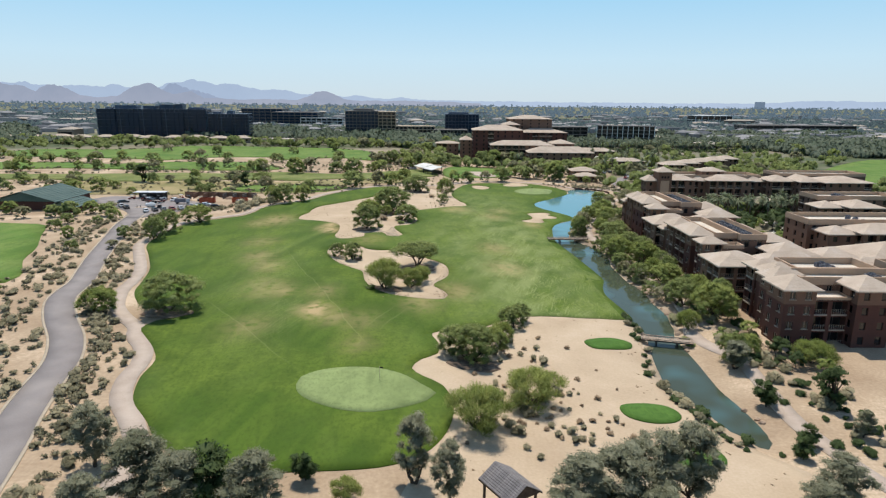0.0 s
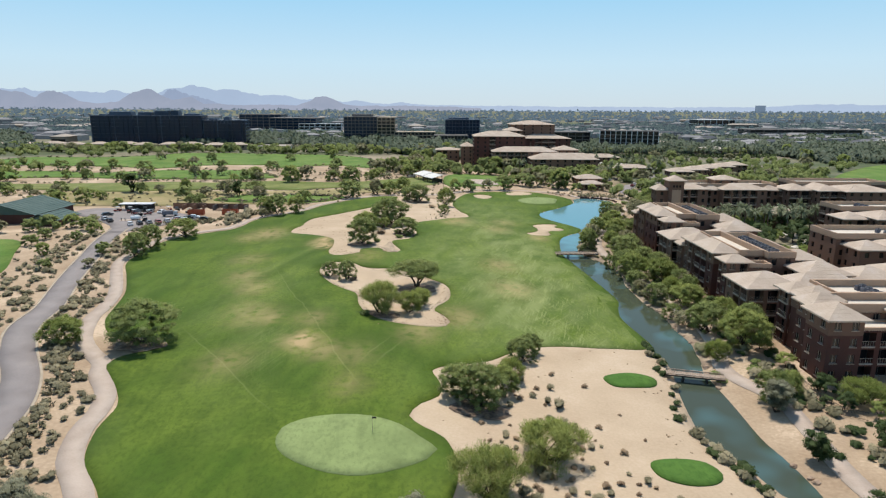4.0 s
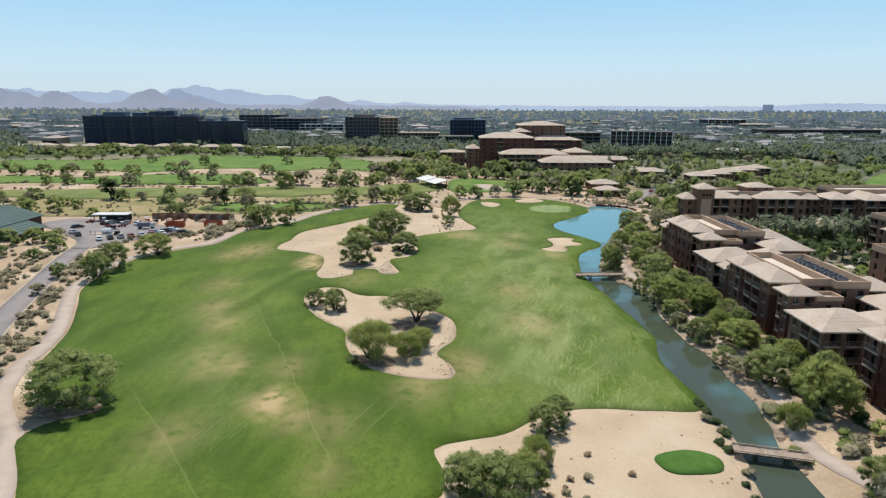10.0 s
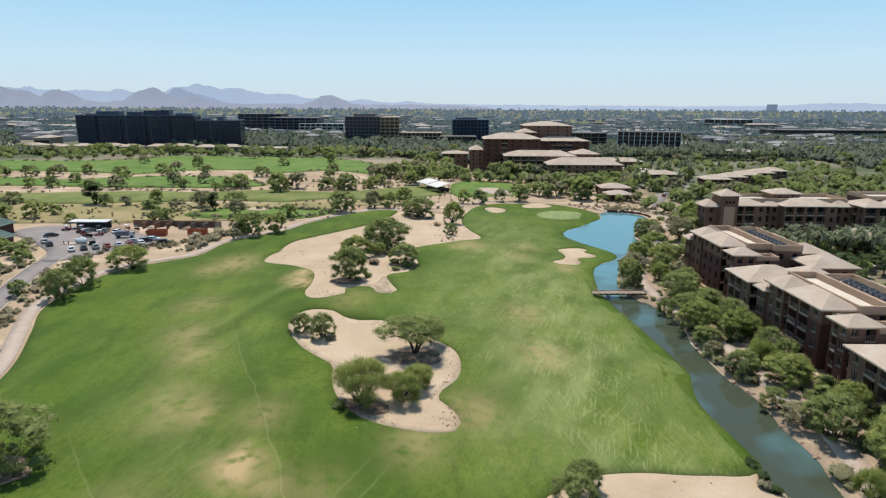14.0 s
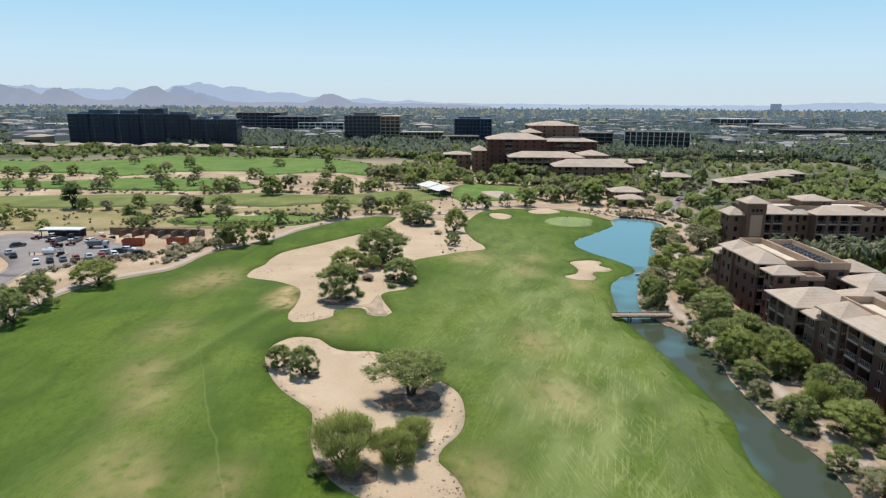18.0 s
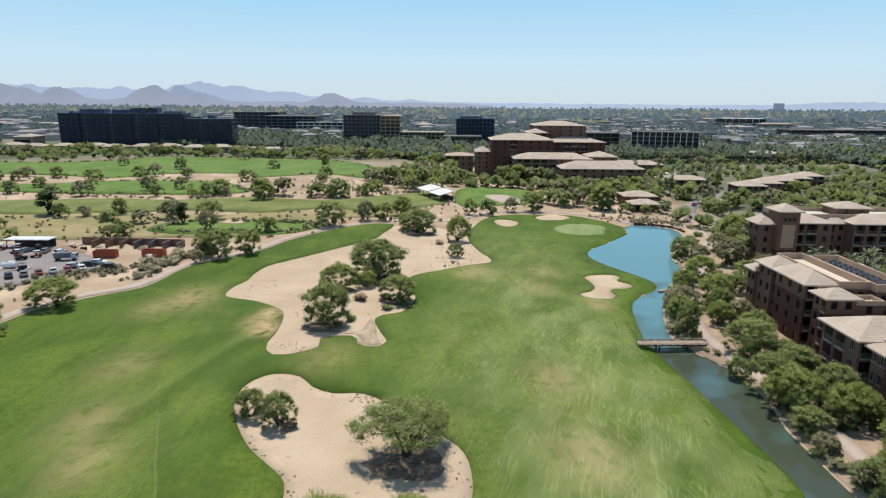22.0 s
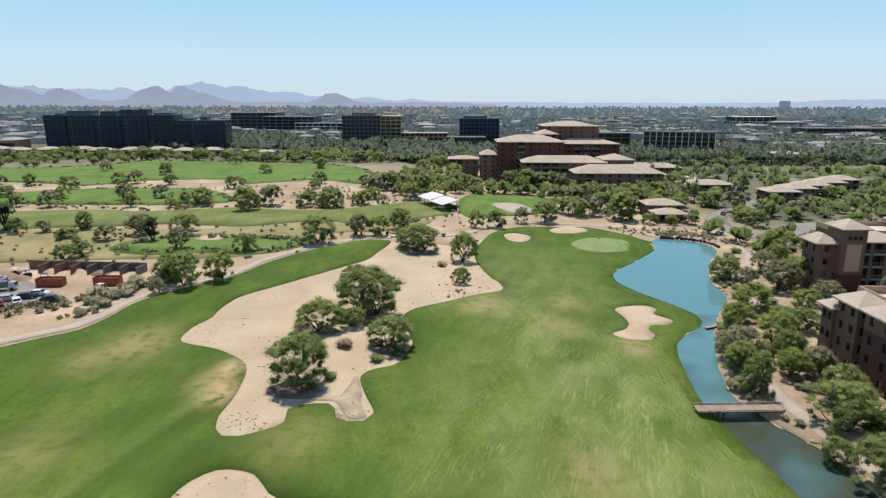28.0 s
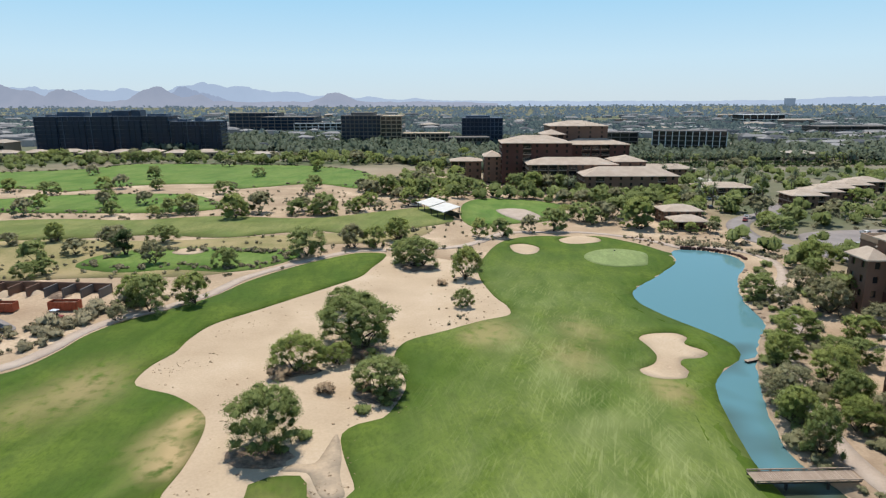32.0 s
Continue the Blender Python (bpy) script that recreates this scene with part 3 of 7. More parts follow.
def drape(name, outline, lift, material, step=3.0, label="", category="", skirt=0.25, dry=(), holes=(), worn=()):
    """A sheet laid over the ground within an outline, with a short turned-down edge."""
    from mathutils.geometry import delaunay_2d_cdt
    lo, hi = outline.min(0), outline.max(0)
    gx, gy = np.meshgrid(np.arange(lo[0], hi[0], step), np.arange(lo[1], hi[1], step))
    gx, gy = gx.ravel() + G.uniform(-0.3, 0.3, gx.size), gy.ravel() + G.uniform(-0.3, 0.3, gx.size)
    keep = reach(gx, gy, outline) < -0.6 * step
    for h in holes:
        keep &= reach(gx, gy, h) > 0.6 * step
    rings, pts, edges = [outline, *holes], [], []
    for ring in rings:
        k, n = len(pts), len(ring)
        pts += [Vector(p) for p in ring]
        edges += [(k + i, k + (i + 1) % n) for i in range(n)]
    pts += [Vector(p) for p in zip(gx[keep], gy[keep])]
    v, e, f, ov, oe, of = delaunay_2d_cdt(pts, edges, [], 1, 1e-4)
    xy = np.array([tuple(p) for p in v])
    mid = np.array([xy[list(q)].mean(0) for q in f])
    good = np.ones(len(mid), bool)
    for h in holes:
        good &= ~inside(mid[:, 0], mid[:, 1], h)
    f = [q for q, g in zip(f, good) if g]
    z = height(xy[:, 0], xy[:, 1]) + lift
    verts = [(a, b, c) for (a, b), c in zip(xy, z)]
    faces = [tuple(q) for q in f]
    if skirt:
        count = {}
        for q in faces:
            for k in range(3):
                count.setdefault(frozenset((q[k], q[(k + 1) % 3])), []).append((q[k], q[(k + 1) % 3]))
        low = {}
        for es in count.values():
            if len(es) == 1:
                for k in es[0]:
                    if k not in low:
                        low[k] = len(verts)
                        verts.append((verts[k][0], verts[k][1], verts[k][2] - skirt))
                a, b = es[0]
                faces.append((b, a, low[a], low[b]))
    me = mesh_of(name, verts, faces, material, True)
    me.polygons.foreach_set("use_smooth", [len(q) == 3 for q in faces])
    if dry:
        w = np.zeros(len(verts))
        px = np.array(verts)
        for cx, cy, rad, k in dry:
            w = np.maximum(w, k * np.exp(-(((px[:, 0] - cx) / rad) ** 2 + ((px[:, 1] - cy) / (1.5 * rad)) ** 2)))
        me.attributes.new("dry", "FLOAT", "POINT").data.foreach_set("value", w)
        w = np.zeros(len(verts))
        for cx, cy, rx, ry, k in worn:
            w = np.maximum(w, k * np.exp(-(((px[:, 0] - cx) / rx) ** 2 + ((px[:, 1] - cy) / ry) ** 2)))
        me.attributes.new("worn", "FLOAT", "POINT").data.foreach_set("value", w)
    return tagged(new(name, me), label, category, "", "structure")


# ---- ground ----
def graded(lo, a, b, hi, step):
    mid = list(np.arange(a, b, step))
    up, down, s = [], [], step
    v = mid[-1]
    while v < hi:
        s *= 1.22
        v += min(s, 260)
        up.append(v)
    v, s = mid[0], step
    while v > lo:
        s *= 1.3
        v -= min(s, 400)
        down.append(v)
    return np.array(down[::-1] + mid + up)


def make_ground():
    xs, ys = graded(-4600, -150, 150, 4600, 2.2), graded(-900, 50, 390, 4960, 2.2)
    X, Y = np.meshgrid(xs, ys)
    Z = height(X.ravel(), Y.ravel()).reshape(X.shape)
    nx, ny = len(xs), len(ys)
    verts = np.stack([X.ravel(), Y.ravel(), Z.ravel()], 1)
    faces = [(j * nx + i, j * nx + i + 1, (j + 1) * nx + i + 1, (j + 1) * nx + i) for j in range(ny - 1) for i in range(nx - 1)]
    me = mesh_of("ground", verts, faces, GROUND, True)
    town = np.clip(ease((Y.ravel() - 480) / 140) + ease((X.ravel() - 95) / 40) * ease((Y.ravel() - 90) / 30) + ease((-X.ravel() - 330) / 60), 0, 1)
    me.attributes.new("town", "FLOAT", "POINT").data.foreach_set("value", town)
    tagged(new("ground", me), "bare tan desert soil with stony patches", "ground", "", "structure")


make_ground()
DRY_A = [(-26.9, 132.9, 2.7, 1.7), (-36.5, 146.5, 2.6, 0.6), (-43.8, 153.1, 4, 0.35), (-27.3, 146.6, 3.5, 0.45), (-23.5, 129.1, 3, 0.5), (4.4, 149, 4, 0.6), (-46.7, 169.3, 4, 0.5), (-38.4, 122.8, 4, 0.4), (-52.1, 177.5, 4, 0.4), (-3.7, 139.2, 4, 0.5), (-61.4, 239, 6, 0.7), (-66, 233, 5, 0.5), (-38, 227, 3.0, 1.4), (-37, 217, 2.8, 1.5), (-22.4, 204, 5, 0.35), (22.6, 256, 5, 0.45), (8, 266, 5, 0.6), (4.4, 262.2, 3, 0.7), (37, 244.5, 3, 0.8), (-15.1, 113.3, 3, 0.35), (-40.5, 148.5, 5, 0.45), (18.3, 198.7, 5, 0.5), (19.2, 174.2, 5, 0.55), (-56.6, 199, 5, 0.4), (-51.9, 179.5, 4, 0.5), (27, 271.6, 5, 0.4), (-39.5, 222.5, 3.4, 1.0), (-16, 126, 4, 0.35), (-22, 128, 3, 0.6)]
drape("fairway", FAIRWAY, 0.12, TURF, 3.0, "bright green mown fairway with dry patches and pale streaks", "fairway", 0.14, DRY_A, BUNKERS, [(22, 165, 16, 40, 1.0), (26, 215, 14, 45, 0.9), (16, 250, 14, 30, 0.7), (28, 140, 16, 14, 0.9), (8, 195, 16, 45, 0.6), (30, 190, 16, 70, 0.7), (20, 290, 22, 40, 0.5), (-45, 165, 10, 30, 0.35), (-35, 130, 8, 20, 0.3)])
for o in (MID_BUNKER, HOURGLASS, POT_A, POT_B):
    drape("sand_bunker", o, 0.06, SAND, 2.0, "raked pale sand bunker sunk in the fairway", "bunker", 0.05)
drape("putting_green", GREEN_A, 0.145, GREEN, 2.0, "pale close-mown putting green", "green", 0.05)
drape("putting_green", GREEN_B, 0.145, GREEN, 2.0, "pale close-mown putting green beside the pond", "green", 0.05)
for o in (TEE_A, TEE_B, TEE_C):
    drape("tee_box", o, 0.2, TEE, 1.5, "small raised tee of dark mown grass in sand", "tee box", 0.16)
WASTE = flow([(-34, 207), (-30, 205), (-25, 210), (-18, 215), (-13, 210), (-12.5, 216), (-15, 224), (-10, 229), (-8, 239), (-11, 251), (-9, 259), (6, 272), (12, 281), (9, 291), (6.5, 307), (4, 318), (-10, 325), (-20, 323), (-24, 304), (-38, 287), (-51, 268), (-53, 254), (-54, 242), (-45, 236), (-36, 227), (-35, 214)])
drape("waste_bunker", grown(WASTE, 3), 0.05, SAND, 3.0, "wide pale sand waste area dotted with mesquites", "bunker", 0.1)
BANK = [(x - 2.2, y) for x, y in SHORE_W[1:26]]
drape("bank_turf", band(BANK, 5.6), 0.105, TURF, 2.0, "mown grass bank sloping to the stream", "grass", 0.3)
APRON = flow([(4, 122), (0, 113), (-2, 103), (3, 95), (3.2, 86), (2, 76), (-2, 62), (0, 48), (58, 48), (52, 64), (46, 76), (41.5, 84), (39.5, 92), (37.5, 106), (40.5, 118), (41.8, 128), (40.5, 135.5), (30, 135), (19, 132.5), (12, 127)])
drape("sand_apron", grown(APRON, 3), 0.05, SAND, 3.0, "bare pale sand area round the tees", "sand", 0.04)
FIELDS = (
    [(-230.7, 475.9), (-300, 486), (-345, 500), (-350, 556), (-290, 560), (-255, 580), (-232.8, 611.4), (-148.2, 602.5), (-100, 594), (-62.6, 563.2), (-43.8, 506.7), (-50.3, 476.5), (-79.2, 496), (-115.3, 476.3), (-131.6, 495.9), (-177.2, 488.1), (-202.1, 464.7)],
    [(-335, 402), (-330, 440), (-260, 446), (-226, 438), (-190, 454.2), (-159.8, 458.4), (-131.5, 454.4), (-109.4, 431.6), (-101.3, 412), (-115.8, 404.6), (-146.3, 402), (-175.6, 402), (-230, 407), (-280, 400)],
    [(-330, 348), (-325, 382), (-270, 376), (-225, 378), (-159.3, 388.5), (-127.5, 386.1), (-95.6, 394.3), (-57, 391.8), (-30.4, 406.1), (-11.1, 418.6), (-3.3, 411.2), (-0.7, 384), (-13.6, 371.1), (-33.7, 360.1), (-51.4, 365.3), (-77.6, 354.7), (-104.2, 359.6), (-125.3, 352.3), (-143.6, 349.3), (-180, 345), (-225, 352), (-280, 346)],
    [(2.8, 391.3), (4.5, 429.6), (16.2, 449.7), (36.4, 452.5), (49.9, 438.5), (46.9, 411.5), (37.4, 397.2), (17.5, 384.3), (8.1, 374.6)],
    [(-107.2, 314.7), (-108.3, 327.9), (-98.4, 337.8), (-84, 339.7), (-66.3, 338.1), (-50.5, 334.9), (-46.3, 328.5), (-51.4, 317.3), (-61.1, 310.5), (-78.3, 312.3), (-91.3, 308.3)],
    [(243, 406.1), (301.9, 483), (378.4, 545.5), (420, 500), (330, 400), (263.5, 372), (240.3, 379.3)],
    [(-190, 224), (-152, 226), (-140.6, 223.9), (-131.5, 206.9), (-122, 189), (-117, 175), (-107, 157.8), (-112, 150), (-150, 170), (-190, 190)],
)
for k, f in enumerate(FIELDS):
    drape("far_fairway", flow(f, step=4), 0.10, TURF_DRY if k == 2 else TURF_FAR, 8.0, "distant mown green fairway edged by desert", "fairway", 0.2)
drape("dry_rough", flow([(-190, 300), (-200, 352), (-163.1, 354), (-122.3, 350), (-83.4, 353), (-42.9, 362), (-9.3, 371.2), (-16.5, 350.3), (-46.2, 342), (-48.9, 332), (-64.9, 308), (-96.5, 303), (-140, 300)], step=4), 0.05, ROUGH, 6.0, "tan and olive dry rough grass", "rough", 0.1)

drape("sand_bunker", flow([(-87.5, 332.5), (-86.5, 338), (-81.7, 338.4), (-77.6, 334.2), (-79.4, 330.2), (-84.2, 329.8)], step=1.2), 0.16, SAND, 2.0, "small pale sand bunker on the far fairway", "bunker", 0.05)
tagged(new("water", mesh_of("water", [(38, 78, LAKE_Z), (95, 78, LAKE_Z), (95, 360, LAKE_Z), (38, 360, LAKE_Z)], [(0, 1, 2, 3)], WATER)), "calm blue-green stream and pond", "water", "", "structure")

# ---- paths and roads ----
SOIL = surface("bank_soil", (0.30, 0.215, 0.145), (0.42, 0.31, 0.215), 0.25, 0.95, 2.5, 0.5, c=(0.50, 0.38, 0.27))
shore = [(x + 0.3, y) for x, y in SHORE_E if 126 < y < 300]
drape("bank_soil", np.array(shore + [(88, 300), (80, 280), (70, 258), (67, 246), (67.4, 126)]), 0.05, SOIL, 2.5, "bare brown soil of the planted stream bank", "soil", 0.03)

CART = [(-20.9, 335.1), (-30, 334.5), (-39.4, 326), (-47.9, 316), (-55.7, 304), (-59.3, 290), (-65, 279.5), (-72, 271.8), (-75.8, 263), (-76.6, 255), (-79, 248), (-84.5, 242.5), (-92, 233), (-95, 221), (-95.3, 208), (-93.6, 195), (-86.6, 180), (-79.2, 164.5), (-76.2, 154), (-75, 146), (-71, 135.5), (-66, 128.5), (-61, 123), (-58.6, 117.5), (-54, 111), (-51.6, 104.5), (-50.8, 98), (-48.1, 90.5), (-43.2, 83.7), (-39.2, 76), (-38, 66), (-39, 50)]
drape("cart_path", band(CART, 3.3), 0.09, CONCRETE, 2.0, "pale tan concrete cart path along the fairway", "path", 0.15)
ROAD = [(-48, 40), (-52, 60), (-56.6, 76), (-59.5, 84), (-62.5, 94), (-65.5, 105), (-71, 116), (-79.3, 128.1), (-85.4, 139.5), (-88.4, 153), (-94.3, 168), (-100, 183), (-107, 205.3), (-113.5, 226), (-118, 246)]
drape("road", band(ROAD, 5.6), 0.08, ASPHALT, 2.5, "winding grey asphalt service road", "road", 0.15)
for side in (-1, 1):
    c = flow(ROAD, False, 2.0)
    t = np.gradient(c, axis=0)
    t /= np.linalg.norm(t, axis=1)[:, None]
    drape("kerb", band(c + side * 3.05 * np.stack([-t[:, 1], t[:, 0]], 1), 0.5, step=3.0), 0.13, KERB, 1.0, "low pale concrete kerb of the road", "kerb", 0.25)
drape("parking_lot", flow([(-114, 238), (-108, 246), (-104, 254), (-98, 261.5), (-90.5, 265.5), (-101, 274), (-115, 284), (-126, 290), (-150, 294), (-156, 282), (-140, 266), (-124, 250), (-120, 240)]), 0.085, ASPHALT, 4.0, "grey asphalt maintenance yard", "yard", 0.15)
PATH_E = [(60, 66), (57, 75.3), (55.6, 84), (55.4, 92.4), (57, 106.3), (57.5, 113), (54.5, 122), (54.4, 129), (57.2, 136.2), (58.2, 143.2), (59.0, 152), (58.2, 165), (58.2, 180), (57.6, 195), (56.5, 210), (55, 222), (56, 232), (58.5, 242), (62, 253.5), (69, 266.5), (76, 279), (83, 299.7), (94, 320), (97, 331.2), (96, 344), (88, 352), (74, 356), (62, 368), (44, 376), (20, 370), (8, 350), (-2, 340), (-20.9, 337)]
drape("footpath", band(PATH_E, 3.0), 0.09, CONCRETE, 2.0, "pale concrete footpath along the stream bank", "path", 0.15)
drape("road", band([(150, 470), (148, 436), (136, 416), (122, 404.5), (112, 391), (107, 375), (107.5, 360), (116, 345), (130, 329), (150, 318), (190, 312)], 8.5), 0.08, ASPHALT, 3.0, "grey asphalt drive curving past the pond", "road", 0.15)
drape("parking_lot", flow([(127, 373), (150, 380), (190, 380), (190, 350), (150, 349), (127, 349), (121, 357)], step=4), 0.07, ASPHALT, 5.0, "grey asphalt hotel car park", "car park", 0.15)
drape("cart_apron", flow([(18.5, 417.9), (30.7, 424.6), (37.1, 403.9), (28.8, 395.1), (22.3, 402)], step=3), 0.15, CONCRETE, 4.0, "pale concrete practice tee pad", "pad", 0.15)
MUD = surface("wet_grey_sand", (0.33, 0.26, 0.185), (0.47, 0.36, 0.25), 0.4, 0.8, 2.0, 0.3, c=(0.54, 0.41, 0.28))
drape("mud_patch", flow([(-16.4, 224), (-14.9, 219), (-14.2, 214), (-13, 210), (-15.5, 209.6), (-17, 212), (-18.6, 214.6), (-22, 214.8), (-21, 216.2), (-18, 216.8), (-17.2, 220)], step=1.0), 0.07, MUD, 1.2, "damp grey mud stain in the sand", "mud", 0.03)


# ---- buildings ----
def hip_roof(x0, x1, y0, y1, z, rise, over=0.9, tiles=True):
    """A hipped roof with overhanging eaves, a fascia and raised tile courses."""
    s = Soup()
    x0, x1, y0, y1 = x0 - over, x1 + over, y0 - over, y1 + over
    w, d = x1 - x0, y1 - y0
    k = min(w, d) / 2
    if w >= d:
        r0, r1 = (x0 + k, (y0 + y1) / 2, z + rise), (x1 - k, (y0 + y1) / 2, z + rise)
    else:
        r0, r1 = ((x0 + x1) / 2, y0 + k, z + rise), ((x0 + x1) / 2, y1 - k, z + rise)
    a, b, c, e = (x0, y0, z), (x1, y0, z), (x1, y1, z), (x0, y1, z)
    if w >= d:
        planes = [(a, b, r1, r0), (b, c, r1, r1), (c, e, r0, r1), (e, a, r0, r0)]
    else:
        planes = [(a, b, r0, r0), (b, c, r1, r0), (c, e, r1, r1), (e, a, r0, r1)]
    for p, q, u, v in planes:
        courses = max(3, int(k / 0.8)) if tiles else 1
        P, Q, U, V = map(Vector, (p, q, u, v))
        for i in range(courses):
            t0, t1 = i / courses, (i + 1) / courses
            lift = Vector((0, 0, 0.014)) if tiles else Vector()
            A, B = P.lerp(V, t0) + lift, Q.lerp(U, t0) + lift
            C, D = Q.lerp(U, t1), P.lerp(V, t1)
            s.quad(tuple(A), tuple(B), tuple(C), tuple(D))
            if tiles:
                s.quad(tuple(A - lift), tuple(B - lift), tuple(B), tuple(A))
    s.box(x0, x1, y0, y1, z - 0.28, z)
    return s


class Block:
    """One block of a building: walls with cut openings, deep loggias and set-back glass; a roof."""

    def __init__(self, parent, x0, x1, y0, y1, zb, eave, storeys, sides, wall=None, roof="hip", rise=2.0, bay=4.2, loggia=0.4, base=None, split=False):
        self.parent, self.s, self.split = parent, Soup(), split
        wall = wall or STUCCO
        self.low = Soup() if base else None
        self.slab, self.rails, self.glass, self.frames = Soup(), [], [], []
        h = (eave - zb) / storeys
        corners = {"S": ((x0, y0), (x1, y0)), "E": ((x1, y0), (x1, y1)), "N": ((x1, y1), (x0, y1)), "W": ((x0, y1), (x0, y0))}
        for side, (p, q) in corners.items():
            p, q = Vector(p), Vector(q)
            ln = (q - p).length
            u = (q - p) / ln
            nrm = Vector((u.y, -u.x))
            if side not in sides:
                self.s.quad((*p, zb), (*q, zb), (*q, eave), (*p, eave))
                continue
            nb = max(1, round(ln / bay))
            bw = ln / nb
            kinds = [R.random() < loggia for _ in range(nb)]
            for k in range(nb):
                for j in range(storeys):
                    deep = kinds[k]
                    z0 = zb + j * h
                    ow, oh, sill, dep = (bw - 0.9, h - 0.55, 0.12, 1.7) if deep else (1.25, 1.6, 0.95, 0.28)
                    a = (bw - ow) / 2
                    target = self.low if (self.low and j < base) else self.s

                    def at(t, z, inn=0.0):
                        r = p + u * (k * bw + t) - nrm * inn
                        return (r.x, r.y, z0 + z)

                    target.quad(at(0, 0), at(a, 0), at(a, h), at(0, h))
                    target.quad(at(a + ow, 0), at(bw, 0), at(bw, h), at(a + ow, h))
                    target.quad(at(a, 0), at(a + ow, 0), at(a + ow, sill), at(a, sill))
                    target.quad(at(a, sill + oh), at(a + ow, sill + oh), at(a + ow, h), at(a, h))
                    for t0, za, t1, zc in ((a, sill, a + ow, sill), (a + ow, sill, a + ow, sill + oh), (a + ow, sill + oh, a, sill + oh), (a, sill + oh, a, sill)):
                        target.quad(at(t0, za), at(t1, zc), at(t1, zc, dep), at(t0, za, dep))
                    c = p + u * (k * bw + bw / 2) - nrm * dep
                    self.glass.append((c, u, ow, oh, z0 + sill, deep, nrm))
        self.build(wall, roof, x0, x1, y0, y1, eave, rise, base)

    def build(self, wall, roof, x0, x1, y0, y1, eave, rise, base):
        par = self.parent
        part("wall", self.s.mesh("wall", wall), par)
        if self.low and self.low.f:
            part("wall", self.low.mesh("wall", STUCCO_DARK), par, "dark red-brown lower storeys")
        cache = {}
        for c, u, ow, oh, z, deep, nrm in self.glass:
            key = (round(ow, 2), round(oh, 2), deep)
            if key not in cache:
                f, g = Soup(), Soup()
                for bx in ((-ow / 2, -ow / 2 + 0.08), (ow / 2 - 0.08, ow / 2), (-0.04, 0.04)):
                    f.box(bx[0], bx[1], -0.05, 0.06, 0, oh)
                for bz in ((0, 0.08), (oh - 0.08, oh)):
                    f.box(-ow / 2, ow / 2, -0.05, 0.06, *bz)
                g.box(-ow / 2, ow / 2, 0.0, 0.03, 0, oh)
                rail = Soup()
                if deep:
                    rail.box(-ow / 2, ow / 2, -1.85, -1.55, -0.22, 0.02)
                    rail.box(-ow / 2, ow / 2, -1.74, -1.70, 0.98, 1.03)
                    for i in range(int(ow / 0.45) + 1):
                        x = -ow / 2 + i * 0.45
                        rail.box(x, x + 0.05, -1.74, -1.70, 0.02, 0.98)
                else:
                    rail.box(-ow / 2 - 0.1, ow / 2 + 0.1, -0.40, 0.0, -0.12, 0.0)
                cache[key] = (f.mesh("frame", TRIM if not deep else METAL), g.mesh("pane", GLASS), rail.mesh("railing", TRIM))
            f, g, rail = cache[key]
            m = Matrix.Translation((c.x, c.y, z)) @ Matrix(((u.x, -nrm.x, 0, 0), (u.y, -nrm.y, 0, 0), (0, 0, 1, 0), (0, 0, 0, 1)))
            w = part("window", f if self.split else g, par, "", m)
            if self.split:
                part("pane", g, w)
            if deep:
                part("balcony", rail, par, "", m)
            elif self.split:
                part("sill", rail, w)
        if roof == "hip":
            part("roof", hip_roof(x0, x1, y0, y1, eave, rise * 1.25).mesh("roof", ROOF), par, "flat tan concrete-tile hipped roof")
        else:
            t, ph = 0.35, rise
            for q in ((x0 - 0.1, x1 + 0.1, y0 - 0.1, y0 + t), (x0 - 0.1, x1 + 0.1, y1 - t, y1 + 0.1), (x0 - 0.1, x0 + t, y0 + t, y1 - t), (x1 - t, x1 + 0.1, y0 + t, y1 - t)):
                part("parapet", slab_mesh("parapet", *q, eave - 0.05, eave + ph, STUCCO_TAN, 0.03), par)
            part("roof", slab_mesh("roof", x0, x1, y0, y1, eave - 0.2, eave + 0.1, ROOF_FLAT), par, "pale flat roof membrane")


def house(name, label, category, blocks, group="resort buildings", at=(0, 0, 0)):
    e = thing(name, Matrix.Translation(at), label, category, group)
    for b in blocks:
        Block(e, **b)
    return e


def ac_row(x, y0, y1, z, n):
    f, body = Soup(), Soup()
    body.box(-0.5, 0.5, -0.5, 0.5, 0, 1.0)
    f.tube([(0, 0, 1.0), (0, 0, 1.1)], [0.4, 0.4], 10)
    mb, mf = body.mesh("casing", HVAC), f.mesh("fan_guard", METAL)
    for i in range(n):
        e = thing("air_conditioner", pose(x + (0.9 if i % 2 else -0.6), y0 + (y1 - y0) * i / n, z, 0, 0, R.uniform(-5, 5)), "grey-blue rooftop air conditioner in a long row", "air conditioner", "rooftop air conditioners")
        part("casing", mb, e)
        part("fan_guard", mf, e)


def B(x0, x1, y0, y1, eave, sides, roof="hip", rise=1.7, storeys=None, loggia=0.4, base=None, zb=-0.3, bay=4.0, wall=None, split=None):
    return dict(x0=x0, x1=x1, y0=y0, y1=y1, zb=zb, eave=eave, storeys=storeys or max(1, round((eave - zb) / 3.15)), sides=sides, roof=roof, rise=rise, loggia=loggia, base=base, bay=bay, wall=wall, split=(x0 < 78 and y1 < 245) if split is None else split)


